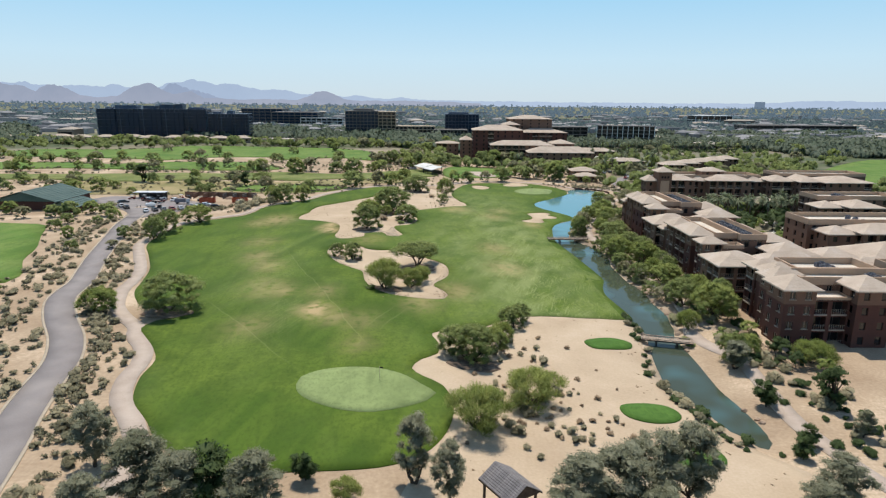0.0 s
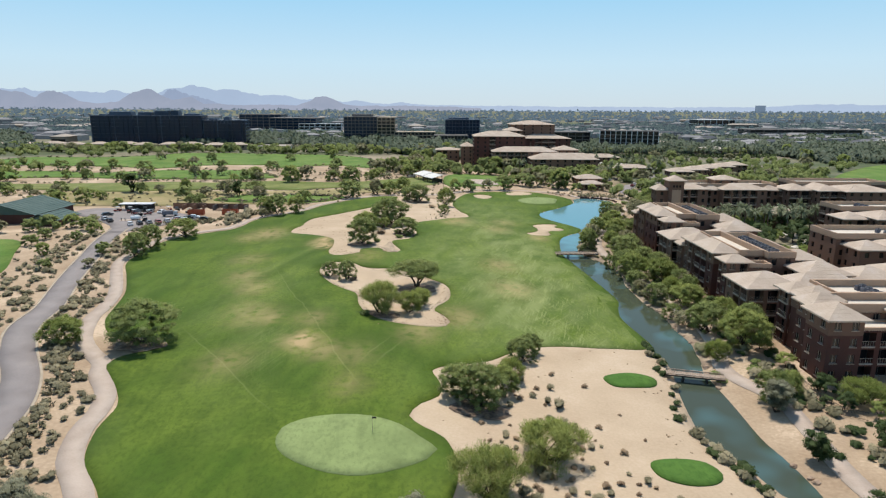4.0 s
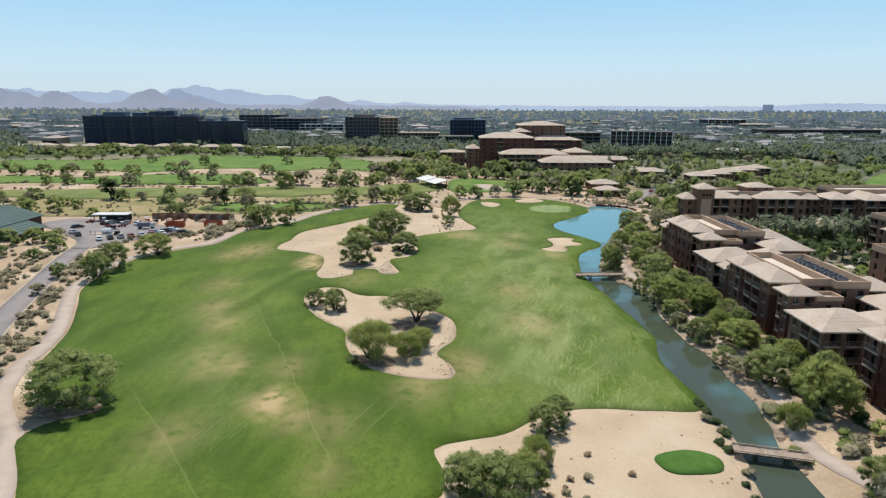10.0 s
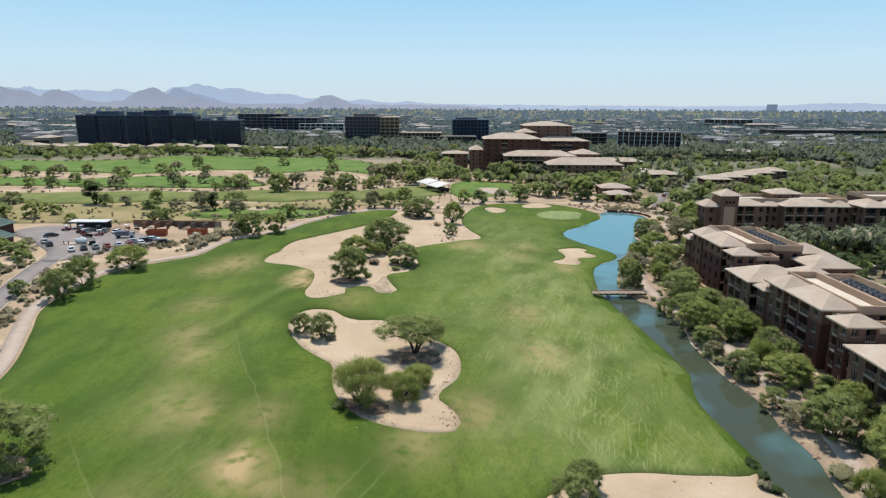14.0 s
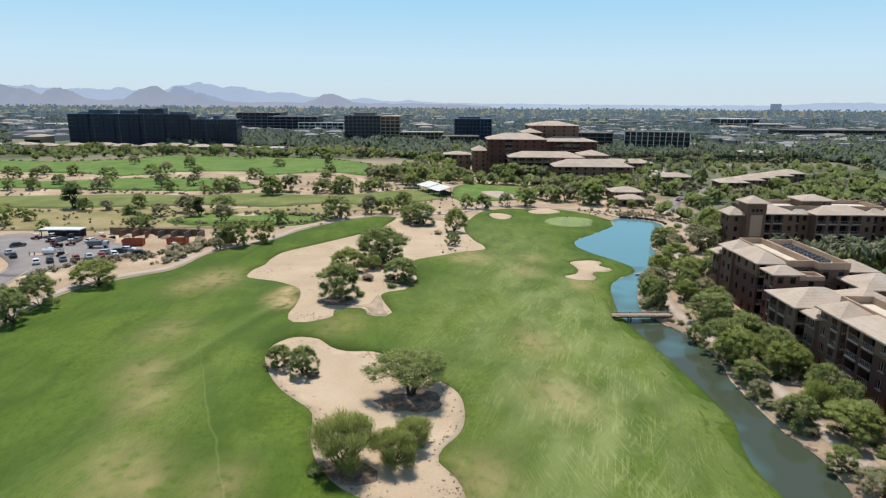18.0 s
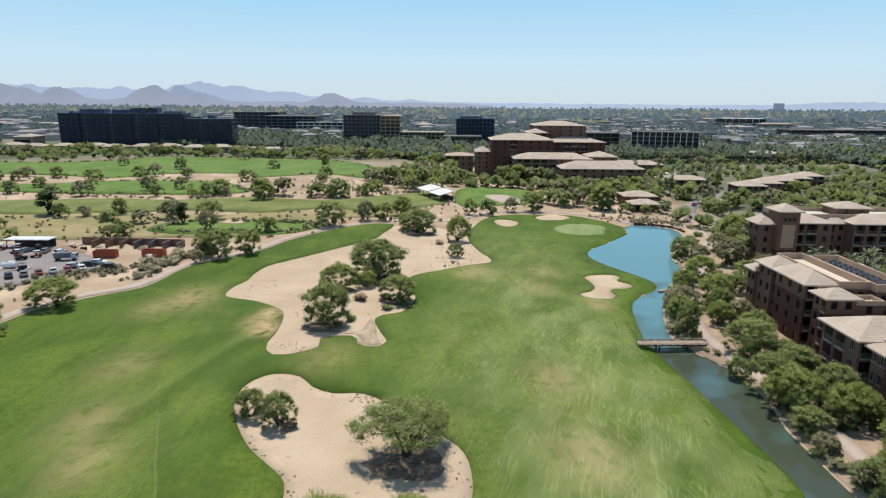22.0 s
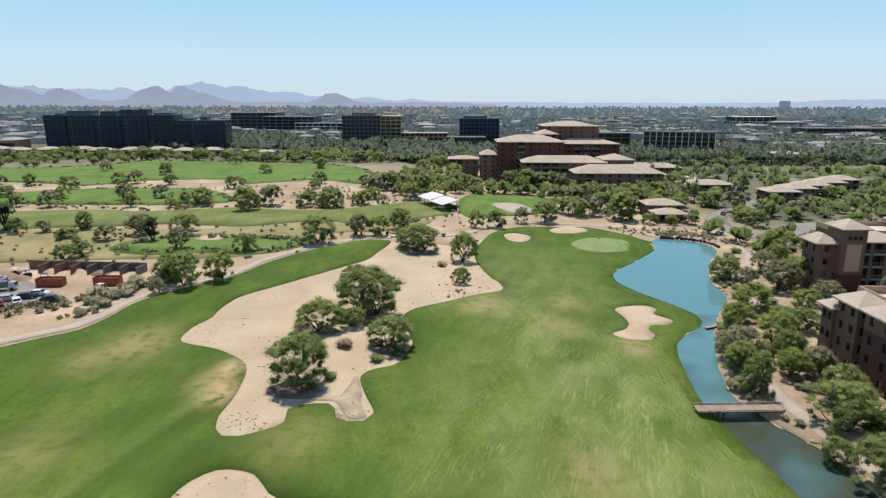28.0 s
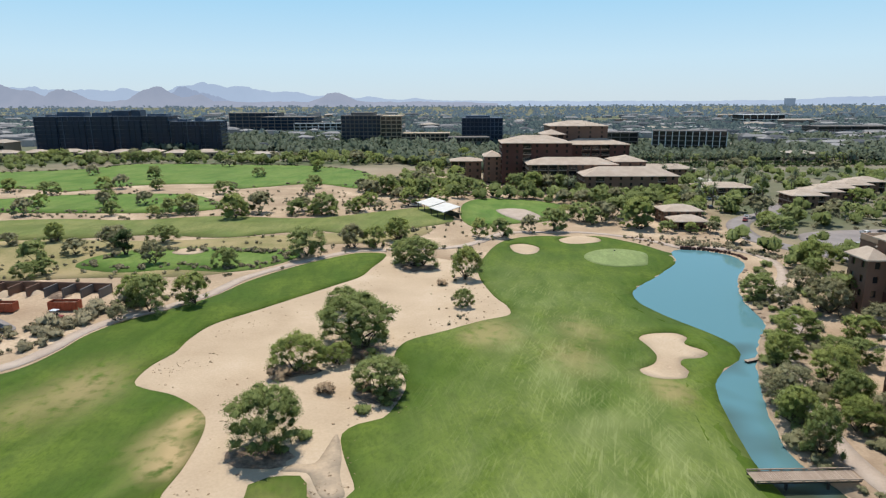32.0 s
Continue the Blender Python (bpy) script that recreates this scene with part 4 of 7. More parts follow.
house("resort_building", "brown stucco four-storey resort wing with tan hipped roofs", "building", [
    B(68.4, 74.6, 120, 127, 12.0, "SW", base=3, loggia=0.0, bay=3.1), B(69.6, 76, 127.2, 132.3, 12.0, "W", loggia=0.0, base=3, bay=2.6), B(71.8, 78, 132.5, 138, 11.6, "W", loggia=0.0, base=3), B(71.4, 78, 138.2, 142.4, 11.6, "SWN", loggia=1.0, bay=3.6, base=3, rise=1.2),
    B(74.6, 82.6, 121.6, 126, 9.4, "S", "flat", 0.5, loggia=1.0, bay=4.0, storeys=3, base=3), B(82.6, 89.6, 119.6, 127, 12.0, "SWE", base=3, loggia=0.0, bay=3.4), B(89.6, 97.6, 121.6, 126, 9.4, "S", "flat", 0.5, loggia=1.0, storeys=3, base=3), B(97.6, 105, 119.6, 127, 12.0, "SWE", base=3, loggia=0.0, bay=3.6), B(105, 113, 121.6, 130, 12.0, "SE", loggia=1.0, base=3), B(113, 121, 119, 128, 12.0, "SE", base=3, loggia=0.0),
    B(74.6, 100, 126.2, 133.5, 11.2, "SN", "flat", 1.6, loggia=0.0), B(78, 96, 133.7, 143, 11.2, "NE", "flat", 1.6, loggia=0.0), B(100, 124, 128.2, 141, 11.4, "NE", "flat", 1.7, loggia=0.0), B(96.2, 108, 141.2, 148, 10.4, "N"), B(86, 94, 143.2, 149, 10.2, "NE")])
ac_row(87, 134.5, 142.0, 11.3, 8)
ac_row(92, 128.5, 132.5, 11.3, 4)
ac_row(112, 130, 140, 11.5, 8)


def wing_module(dx, dy, label, rows, up=0.0):
    """A stepped wing: a low corner hip, two pavilions, a long hip, a small end hip, and the parapet well behind them."""
    def b(x0, x1, y0, y1, eave, *r, **k):
        return B(x0 + dx, x1 + dx, y0 + dy, y1 + dy, eave + up, *r, split=dx < 2 and x0 < 70, **k)
    house("resort_building", label, "building", [
        b(68.6, 71.8, 190.6, 194, 9.6, "SWN", loggia=0.0, bay=2.2, rise=1.2), b(69.2, 74.8, 184.4, 190.4, 11.8, "SWN", loggia=0.4, bay=3.0), b(69.0, 74.7, 170.6, 182.2, 12.0, "SW", base=3, loggia=0.5, bay=3.9), b(70.8, 74.8, 182.3, 184.3, 11.0, "W", "flat", 0.5, loggia=1.0, bay=2.0), b(70.8, 74.8, 167.4, 170.5, 11.0, "W", "flat", 0.5, loggia=1.0, bay=3.1), b(68.9, 74.4, 162.8, 167.2, 11.5, "SW", base=3, loggia=0.4, bay=2.2, rise=1.2),
        b(74.6, 80, 163.2, 167.2, 10.0, "S", "flat", 0.9, loggia=0.0), b(74.9, 80.9, 169.4, 194, 11.4, "SN", "flat", 1.5, loggia=0.0), b(81.0, 88, 167.4, 192, 11.4, "SEN", "flat", 1.5, loggia=0.0), b(88.1, 95.5, 170, 177, 10.4, "SEN", rise=1.6), b(88.1, 94, 185, 191, 10.2, "SEN", rise=1.4), b(86, 96, 158, 166.8, 9.6, "SWE", rise=2.0, loggia=0.0)])
    ac_row(84.6 + dx, 171 + dy, 190 + dy, 11.5 + up, rows)


wing_module(0.8, 0.3, "brown stucco resort wing with parapet roof well and tan hipped roofs", 22)
wing_module(2.7, 48.5, "brown stucco resort wing with stepped tan roofs by the pond", 20, 1.0)
house("resort_building", "low brown stucco link with a broad tan hipped roof", "building", [
    B(68.2, 80, 148.6, 159.5, 9.2, "SW", rise=2.0, loggia=0.5), B(80.2, 94, 150.5, 157.5, 9.2, "S", rise=1.9, loggia=0.2), B(97, 108, 156, 166, 8.8, "SWEN", rise=2.0, loggia=0.1), B(108.3, 128, 153, 168, 9.4, "SWE", rise=2.8, loggia=0.2)])
house("resort_building", "low brown stucco link under a tan hipped roof", "building", [
    B(68.2, 81.2, 195.8, 206, 10.2, "SW", rise=2.0, loggia=0.5), B(81.4, 88.8, 197.5, 205.5, 10.2, "SE", rise=1.8, loggia=0.2)])
court_wing = house("resort_building", "long brown stucco courtyard wing with a square corner tower", "building", [
    B(93.5, 98, 284, 291, 13.0, "SW"), B(98, 104, 281.5, 288.5, 17.2, "", rise=1.6, loggia=0.0), B(104, 116, 285, 296, 13.2, "S", loggia=0.9), B(116, 122, 288, 296, 12.6, "S", loggia=0.3), B(122, 141, 284, 296, 13.2, "S", loggia=0.9), B(141, 148, 287, 296, 12.6, "S"),
    B(104, 148, 290.2, 304, 13.6, "SN", "flat", 1.4, loggia=0.2), B(123, 133, 295, 303, 16.2, "S", rise=1.3, loggia=0.0, zb=8), B(148, 158, 280, 292, 13.6, "SW", loggia=0.5), B(158, 167, 275, 292, 14, "SW"), B(167, 187, 271, 288, 14.2, "SWE", loggia=0.6),
    B(155, 195, 288.2, 302, 15, "N", "flat", 1.3, loggia=0.1)])
part("tower_panel", slab_mesh("tower_panel", 99.1, 102.9, 281.36, 281.5, 6.2, 13.2, STUCCO_TAN), court_wing, "pale tan recessed tower panel")
part("plinth", slab_mesh("plinth", 97.9, 104.1, 281.38, 288.0, -0.3, 5.4, STUCCO_DARK), court_wing, "dark red-brown tower base")
for k in range(3):
    part("tower_window", slab_mesh("tower_window", 99.3 + 1.3 * k, 100.1 + 1.3 * k, 281.40, 281.5, 14.3, 15.2, GLASS), court_wing)
house("resort_building", "brown stucco eastern wing with parapets and tan hipped roofs", "building", [
    B(142, 150, 232, 241, 9.8, "SW", rise=1.6), B(150.2, 162, 227, 240, 10.6, "SW", loggia=0.5), B(146, 178, 241.2, 254, 11.4, "SW", "flat", 1.5),
    B(116, 124, 184, 191.6, 9.8, "SW", rise=1.6, loggia=0.0), B(124.2, 164, 181, 191.6, 10.6, "SW", rise=1.8, loggia=0.6, bay=4.4), B(114, 152, 191.8, 205, 11.2, "SWN", "flat", 1.6, loggia=0.2)])
ac_row(158, 243, 253, 11.5, 8)
ac_row(132, 193, 204, 11.3, 6)
house("courtyard_pavilion", "small square pavilion with a tan pyramid roof among palms", "pavilion", [B(133, 142, 262, 270, 6.5, "SWEN", rise=2.0, loggia=0.8)], "courtyard pavilions")
house("hotel", "large brown stucco hotel with stacked tan hipped roofs", "hotel", [
    B(27, 66, 503, 528, 24.6, "SW", rise=3.0, zb=2, bay=5.5, loggia=0.5, storeys=7, wall=STUCCO_DARK), B(66, 107, 535, 565, 21.5, "S", rise=3.0, zb=2, bay=5.5, loggia=0.5, storeys=6, wall=STUCCO_DARK), B(53, 66, 528.3, 546, 28.0, "SW", rise=2.0, zb=18, loggia=0.1), B(60, 96, 547, 575, 32.2, "S", rise=2.4, zb=18, loggia=0.0, bay=7),
    B(17.5, 26.8, 510, 526, 16.5, "SW", rise=2.2, zb=2, bay=5), B(40, 87, 484, 502.6, 14.4, "SW", rise=2.6, zb=2, loggia=0.8, bay=5.5), B(87.2, 104, 490, 510, 15.4, "SW", rise=2.2, zb=2, bay=5), B(66, 113, 464, 482, 10.6, "SW", rise=3.2, zb=1.5, loggia=0.6, bay=5.5), B(-2, 16, 520, 534, 13.0, "SW", rise=1.4, zb=2, bay=5)], "hotel")
house("hotel_cottage", "low tan-roofed stucco lodge among trees", "lodge", [B(83, 95, 379, 388, 3.6, "SW", rise=1.5, zb=0, loggia=0.4), B(82.5, 97, 390, 401, 5.6, "SW", rise=1.6, zb=0)], "lodges")
house("hotel_cottage", "long low tan-roofed lodge row beside the car park", "lodge", [B(152 + 14.5 * i, 167 + 14.5 * i, 428 + 12 * i, 440 + 12 * i, 6.0, "SW", rise=1.8, zb=0) for i in range(5)], "lodges")
house("hotel_cottage", "flat tan-roofed lodge beside palms", "lodge", [B(124, 150, 462, 476, 5.0, "SW", rise=1.6, zb=0)], "lodges")
house("hotel_cottage", "wide pale-roofed pool hall behind palms", "lodge", [B(112, 150, 540, 556, 6.0, "SW", rise=2.0, zb=0)], "lodges")


def office(name, label, x0, x1, y0, y1, zb, top, storeys, bays, clad, glass, depth=0.35, turn=0, group="distant offices", steps=(), band=0.45, slots=0, deck=None):
    """A far block with floor bands, piers and a pane in every bay of the faces that the walk can see."""
    e = thing(name, pose(x0, y0, zb, 0, 0, turn), label, "office building", group)
    w, d, h = x1 - x0, y1 - y0, (top - zb) / storeys
    part("wall", slab_mesh("wall", 0, w, 0.3, d, 0, top - zb, clad), e)
    for j in range(storeys + 1):
        part("floor_band", slab_mesh("floor_band", -0.2, w + 0.2, -depth * (1.0 if deck is None else 0.6), d, j * h - band, j * h + band, deck or clad), e)
    pier = slab_mesh("pier", -0.35, 0.35, -depth, 0.4, 0, top - zb, clad)
    bw = w / bays
    for k in range(bays + 1):
        part("pier", pier, e, "", Matrix.Translation((k * bw, 0, 0)))
    pane = slab_mesh("window", 0.35, bw - 0.35, 0.22, 0.29, band, h - band, glass)
    bow = slab_mesh("window", 0.1, bw - 0.1, -2.2, 0.29, band * 0.4, h - band * 0.4, glass)
    for j in range(storeys):
        for k in range(bays):
            out = slots and k % slots not in (0, slots - 1) and j < storeys - (k // slots) % 2
            part("window", bow if out else pane, e, "", Matrix.Translation((k * bw, 0, j * h)))
    side = slab_mesh("window", -0.06, 0.0, 0.4, d - 0.4, 0.5, h - 0.5, glass)
    for j in range(storeys):
        part("window", side, e, "", Matrix.Translation((0, 0, j * h)))
        part("window", side, e, "", Matrix.Translation((w + 0.06, 0, j * h)))
    for a, b, hh in steps:
        part("penthouse", slab_mesh("penthouse", a * w, b * w, d * 0.3, d * 0.8, top - zb, top - zb + hh, clad, 0.2), e)
    return e


office("glass_tower", "long blue-black glass apartment block of nine storeys", -377, -262, 713, 745, 0, 34.5, 9, 24, SPANDREL, GLASS_BLUE, steps=((0.05, 0.12, 1.5), (0.14, 0.34, 4.0), (0.40, 0.52, 3.5), (0.55, 0.68, 5.0), (0.70, 0.77, 5.5), (0.82, 0.97, 2.0)), turn=8, band=0.22, slots=5)
office("glass_tower", "lower blue-black glass wing of eight storeys", -262, -217, 730, 760, 0, 29.5, 8, 12, SPANDREL, GLASS_BLUE, steps=((0.1, 0.3, 2), (0.45, 0.6, 3.5)), turn=8, band=0.22, slots=4)
office("office_tower", "dark bronze office tower with window bands", -117, -76, 806, 850, 0, 32.5, 8, 9, OFFICE, GLASS_BLUE, steps=((0.2, 0.8, 3),))
office("office_tower", "tan-clad end of an office tower", -75.5, -54, 800, 848, 0, 32, 8, 4, OFFICE_TAN, GLASS)
office("office_tower", "dark glass mid-rise office with a stepped top", 8, 50, 812, 850, 0, 29.5, 7, 10, SPANDREL, GLASS_BLUE, steps=((0.1, 0.7, 2.5),))
office("office_slab", "white-framed dark-glass slab behind palms", 178, 240, 722, 742, 0, 20.5, 5, 11, WHITE, GLASS, turn=-16, deck=OFFICE)
office("office_slab", "low grey office strip behind the hotel", 100, 176, 760, 790, 0, 17, 4, 9, OFFICE, GLASS)
office("office_slab", "low tan office terrace", -54, -5, 792, 815, 0, 15, 4, 10, OFFICE_TAN, GLASS)
office("office_slab", "low tan office terrace", -6, 34, 770, 795, 0, 12, 3, 10, OFFICE, GLASS)
office("office_slab", "long low office with a dark flat roof", -262, -190, 1010, 1060, 0, 26, 6, 8, OFFICE, GLASS_BLUE)
office("office_slab", "pale low office block", -215, -150, 1000, 1008, 0, 18, 4, 8, WHITE, GLASS)
office("office_slab", "dark low office block", -330, -262, 1080, 1130, 0, 30, 6, 7, OFFICE, GLASS_BLUE)
office("office_slab", "white flat warehouse", 560, 640, 1400, 1450, 0, 18, 2, 6, WHITE, GLASS)
office("office_slab", "long low dark office", 470, 640, 980, 1020, 0, 13, 3, 8, OFFICE, GLASS)


# ---- plants ----
def cards(rng, blobs, n, size, aspect=0.5, droop=0.0, flat=0.7, inner=0.55):
    """Leaf sprays: small bent quads spread over the shells of the given clumps (x, y, z, radius)."""
    b = np.array(blobs, float)
    w = b[:, 3] ** 2
    k = rng.choice(len(b), n, p=w / w.sum())
    d = rng.normal(size=(n, 3))
    d /= np.linalg.norm(d, axis=1)[:, None]
    r = b[k, 3] * rng.uniform(inner, 1.0, n)
    c = b[k, :3] + d * r[:, None] * np.array([1, 1, flat])
    u = rng.normal(size=(n, 3)) + d * 0.8
    u[:, 2] -= droop
    u /= np.linalg.norm(u, axis=1)[:, None]
    face = d + np.array([0, 0, 0.55]) + rng.normal(size=(n, 3)) * 0.55
    v = np.cross(u, face)
    v /= np.linalg.norm(v, axis=1)[:, None]
    s = size * rng.uniform(0.6, 1.4, n)[:, None]
    u, v = u * s, v * s * aspect
    verts = np.stack([c - u, c + v * 0.8, c + u, c - v * 0.8], 1).reshape(-1, 3)
    faces = [(4 * i, 4 * i + 1, 4 * i + 2, 4 * i + 3) for i in range(n)]
    return verts, faces, d


def leaf_normals(rng, v, n, centre, own, spread=0.42):
    """Normals bent out and up to brighten crowns: n four-corner sprays, then inner masses."""
    d = (v - np.array(centre)) * np.array([1, 1, 1.2])
    d /= np.linalg.norm(d, axis=1)[:, None] + 1e-6
    k = np.zeros_like(v)
    k[:4 * n] = np.repeat(rng.normal(size=(n, 3)) * spread + own * 0.3, 4, axis=0)
    d = d * 0.55 + np.array([0, 0, 0.55]) + k
    return d / (np.linalg.norm(d, axis=1)[:, None] + 1e-6)


def leafy(name, v, f, leaf, normals):
    me = mesh_of(name, v, f, leaf, True)
    me.normals_split_custom_set_from_vertices(normals.tolist())
    return me


def crown_blobs(rng, n, w, lo, hi, shape="dome"):
    out, turn = [], rng.uniform(0, 6.28)
    while len(out) < n:
        x, y = rng.uniform(-1, 1, 2)
        r = math.hypot(x, y)
        ang = math.atan2(y, x)
        if r > 0.86 * (0.86 + 0.13 * math.sin(3 * ang + turn) + 0.09 * math.sin(5 * ang + 2.3 * turn)):
            continue
        if shape == "dome":
            top = lo + (hi - lo) * (1 - r ** 2.4 * 0.8) * rng.uniform(0.86, 1.0)
            z = top - (top - lo) * (rng.uniform(0, 0.15) if len(out) % 5 < 3 else rng.uniform(0.15, 0.9))
        elif shape == "mound":
            top = lo + (hi - lo) * math.sqrt(max(0.0, 1 - (r / 0.92) ** 2.2))
            z = lo + (top - lo) * (rng.uniform(0.8, 1.0) if len(out) % 5 < 3 else rng.uniform(0.0, 0.8))
        elif shape == "tall":
            z = rng.uniform(lo, hi)
            q = 1 - abs((z - lo) / (hi - lo) - 0.45) * 1.1
            x, y = x * q, y * q
        else:
            z = lo + (hi - lo) * rng.uniform(0, 1)
            q = math.sqrt(max(0.05, 1 - ((z - lo) / (hi - lo) * 2 - 1) ** 2))
            x, y = x * q, y * q
        out.append((x * w / 2, y * w / 2, z, rng.uniform(0.7, 1.35) * w * 0.76 / math.sqrt(n)))
    return out


def lump():
    bm = bmesh.new()
    bmesh.ops.create_icosphere(bm, subdivisions=1, radius=1.0)
    v, f = np.array([tuple(q.co) for q in bm.verts]), np.array([[w.index for w in q.verts] for q in bm.faces])
    bm.free()
    return v, f


LUMP_V, LUMP_F = lump()


def cores(rng, blobs, k, flat=0.7):
    """Ragged masses of inner foliage, one in each clump."""
    V, F = [], []
    for x, y, z, r in blobs:
        g = 1 + 0.3 * rng.normal(size=len(LUMP_V))
        F += [tuple(i + len(V) * len(LUMP_V) for i in q) for q in LUMP_F.tolist()]
        V.append(LUMP_V * g[:, None] * np.array([r * k, r * k, r * k * flat]) + (x, y, z))
    return np.concatenate(V), F


def tree_proto(kind, seed, leaves, size, leaf, bark=None, w=10.0, h=7.0, blobs=22, shape="dome", lo=0.33, stems=2, name="mesquite_tree", limbs=7, droop=0.3, aspect=0.38, label="", category="tree", rb=1.0, core=0.58):
    rng = np.random.default_rng(seed)
    e = thing(name, None, label, category)
    bl = [(x, y, z, r * rb) for x, y, z, r in crown_blobs(rng, blobs, w, lo * h + 0.08 * h, h * 0.93, shape)]
    s = Soup()
    for q in range(stems):
        a = 2 * math.pi * (q + rng.uniform(0, 0.6)) / stems
        lean = 0.10 * w if stems > 1 else 0.03 * w
        fork = Vector((math.cos(a) * lean, math.sin(a) * lean, lo * h * rng.uniform(0.8, 1.1)))
        s.tube([(0.12 * math.cos(a), 0.12 * math.sin(a), -0.4), tuple(fork * 0.5 + Vector((rng.uniform(-0.15, 0.15), 0, 0))), tuple(fork)], [0.030 * h, 0.024 * h, 0.019 * h], 6)
        for b in sorted(bl, key=lambda b: (Vector(b[:3]) - fork).length)[q::max(1, stems)][:limbs]:
            t = Vector(b[:3])
            m = fork.lerp(t, 0.5) + Vector((rng.uniform(-0.3, 0.3), rng.uniform(-0.3, 0.3), rng.uniform(-0.1, 0.5)))
            s.tube([tuple(fork), tuple(m), tuple(t)], [0.015 * h, 0.010 * h, 0.004 * h], 5)
    part("trunk", s.mesh("trunk", bark or BARK, True), e)
    v, f, own = cards(rng, bl, leaves, size, aspect, droop, inner=0.3)
    if core:
        cv, cf = cores(rng, bl, core)
        f = f + [tuple(i + len(v) for i in q) for q in cf]
        v = np.concatenate([v, cv])
    part("crown", leafy("crown", v, f, leaf, leaf_normals(rng, v, leaves, (0, 0, h * (0.35 + 0.3 * lo)), own)), e)
    return e


def plant(protos, places, w=10.0, h=7.0, sink=0.0, group="", turn=True, keep_first=True):
    """Copies of the protos at (x, y, width, height); the protos themselves take the first places."""
    for i, (x, y, tw, th) in reversed(list(enumerate(places))):
        p = protos[i % len(protos)]
        m = Matrix.LocRotScale((x, y, level(x, y) - sink), Euler((0, 0, R.uniform(0, 6.28) if turn else 0)), (1.06 * tw / w, 1.06 * tw / w, th / h))
        if i < len(protos):
            p.matrix_basis = m
        else:
            p = copy_thing(p, m)
        if group:
            p["group"] = group


MESQ = [tree_proto("mesquite", 20 + k, 17000, 0.15, (LEAF_MESQ, LEAF_BRIGHT, LEAF_MESQ, LEAF_MESQ, LEAF_BRIGHT, LEAF_MESQ)[k], blobs=120 + 6 * k, stems=1 + k % 3, lo=0.02, rb=1.3, core=0.44, aspect=0.26, shape="dome" if k in (1, 4) else "mound", label="spreading green mesquite with dark forked trunk") for k in range(6)]
UMBRELLA = [tree_proto("mesquite", 15, 17000, 0.15, LEAF_MESQ, blobs=110, stems=3, lo=0.30, rb=1.2, core=0.3, limbs=10, aspect=0.24, label="umbrella-shaped mesquite with forked leaning trunks on sand")]
plant(UMBRELLA, [(-5.7, 172.5, 15.0, 7.6)], group="mesquite trees")
NEAR_MESQ = [(-57.4, 132.6, 15.4, 9.4), (-72.4, 131.4, 9.0, 6.2), (-91.5, 203, 9.2, 8), (-92, 213.6, 9.5, 8.3), (-88.6, 231, 12.4, 7.4), (6.5, 106.9, 10.6, 7.0), (3.0, 109.5, 7.0, 6.0), (10.5, 111.5, 6.0, 5.6), (15.3, 126.1, 6.6, 4.8), (17.8, 130.5, 5.6, 4.2),
             (61.8, 135.7, 11.8, 9.6), (58.4, 146.2, 9.3, 7.4), (66.2, 143.2, 6.8, 8.2), (61.1, 164.5, 10.6, 6), (55.4, 169, 6.8, 5.4), (56.4, 199.5, 9.8, 7.3), (62.3, 186.5, 9.1, 7.3), (64.5, 178, 6.8, 6.2), (56, 112.9, 6.8, 6), (60.1, 115.3, 5.3, 4.8)]
MID_MESQ = [(-24.8, 180.4, 6.0, 5.6), (-29.6, 182.8, 5.8, 4.6), (56.0, 191.1, 10.5, 8.8), (63.8, 194, 8.0, 7), (64.4, 171.5, 6, 6.4), (66, 247, 9.6, 7.8), (59.3, 213.2, 11.5, 7.9), (51.5, 224.9, 6.2, 8.2), (61.9, 256.3, 8.3, 6.9), (62.5, 203, 8, 6.6), (64.2, 222, 8, 6.8), (60.5, 231, 7, 6), (63.5, 238, 7.4, 6.8), (53.2, 205, 5, 4.6), (65, 152.5, 7, 6.5), (54.6, 184.5, 4.6, 4)]
FAR_MESQ_A = [(76.1, 297.3, 9.5, 7), (86, 285, 11, 9), (70.5, 268.9, 10.6, 6.9), (62.7, 259.5, 5.5, 4.6), (55.8, 241.6, 8.0, 7), (52.9, 233.7, 6.7, 6.7), (75.6, 255, 8.3, 5.6), (67, 232.8, 5, 5.2), (82.7, 267, 8.1, 6), (72.6, 258.9, 6.4, 4.8), (90, 272, 9, 7), (84, 252, 8, 6.5), (92, 290, 10, 9), (78, 288, 7, 6), (104, 322, 12, 9.5), (98, 312, 8, 7), (90, 303, 8, 7)]
WASTE_MESQ = [(-25.3, 220, 11.4, 9.6), (-27.1, 246.3, 10.8, 7.2), (-18.4, 257.6, 17.4, 10.8), (-24.5, 277, 9.5, 6.6), (-20.6, 248.7, 6, 4.6), (-11.6, 236.7, 10.2, 6.6), (2, 281, 5.4, 4.6), (3.1, 306, 9, 9.6), (-10.3, 317.6, 14.5, 8.8), (-15, 322, 9, 7)]
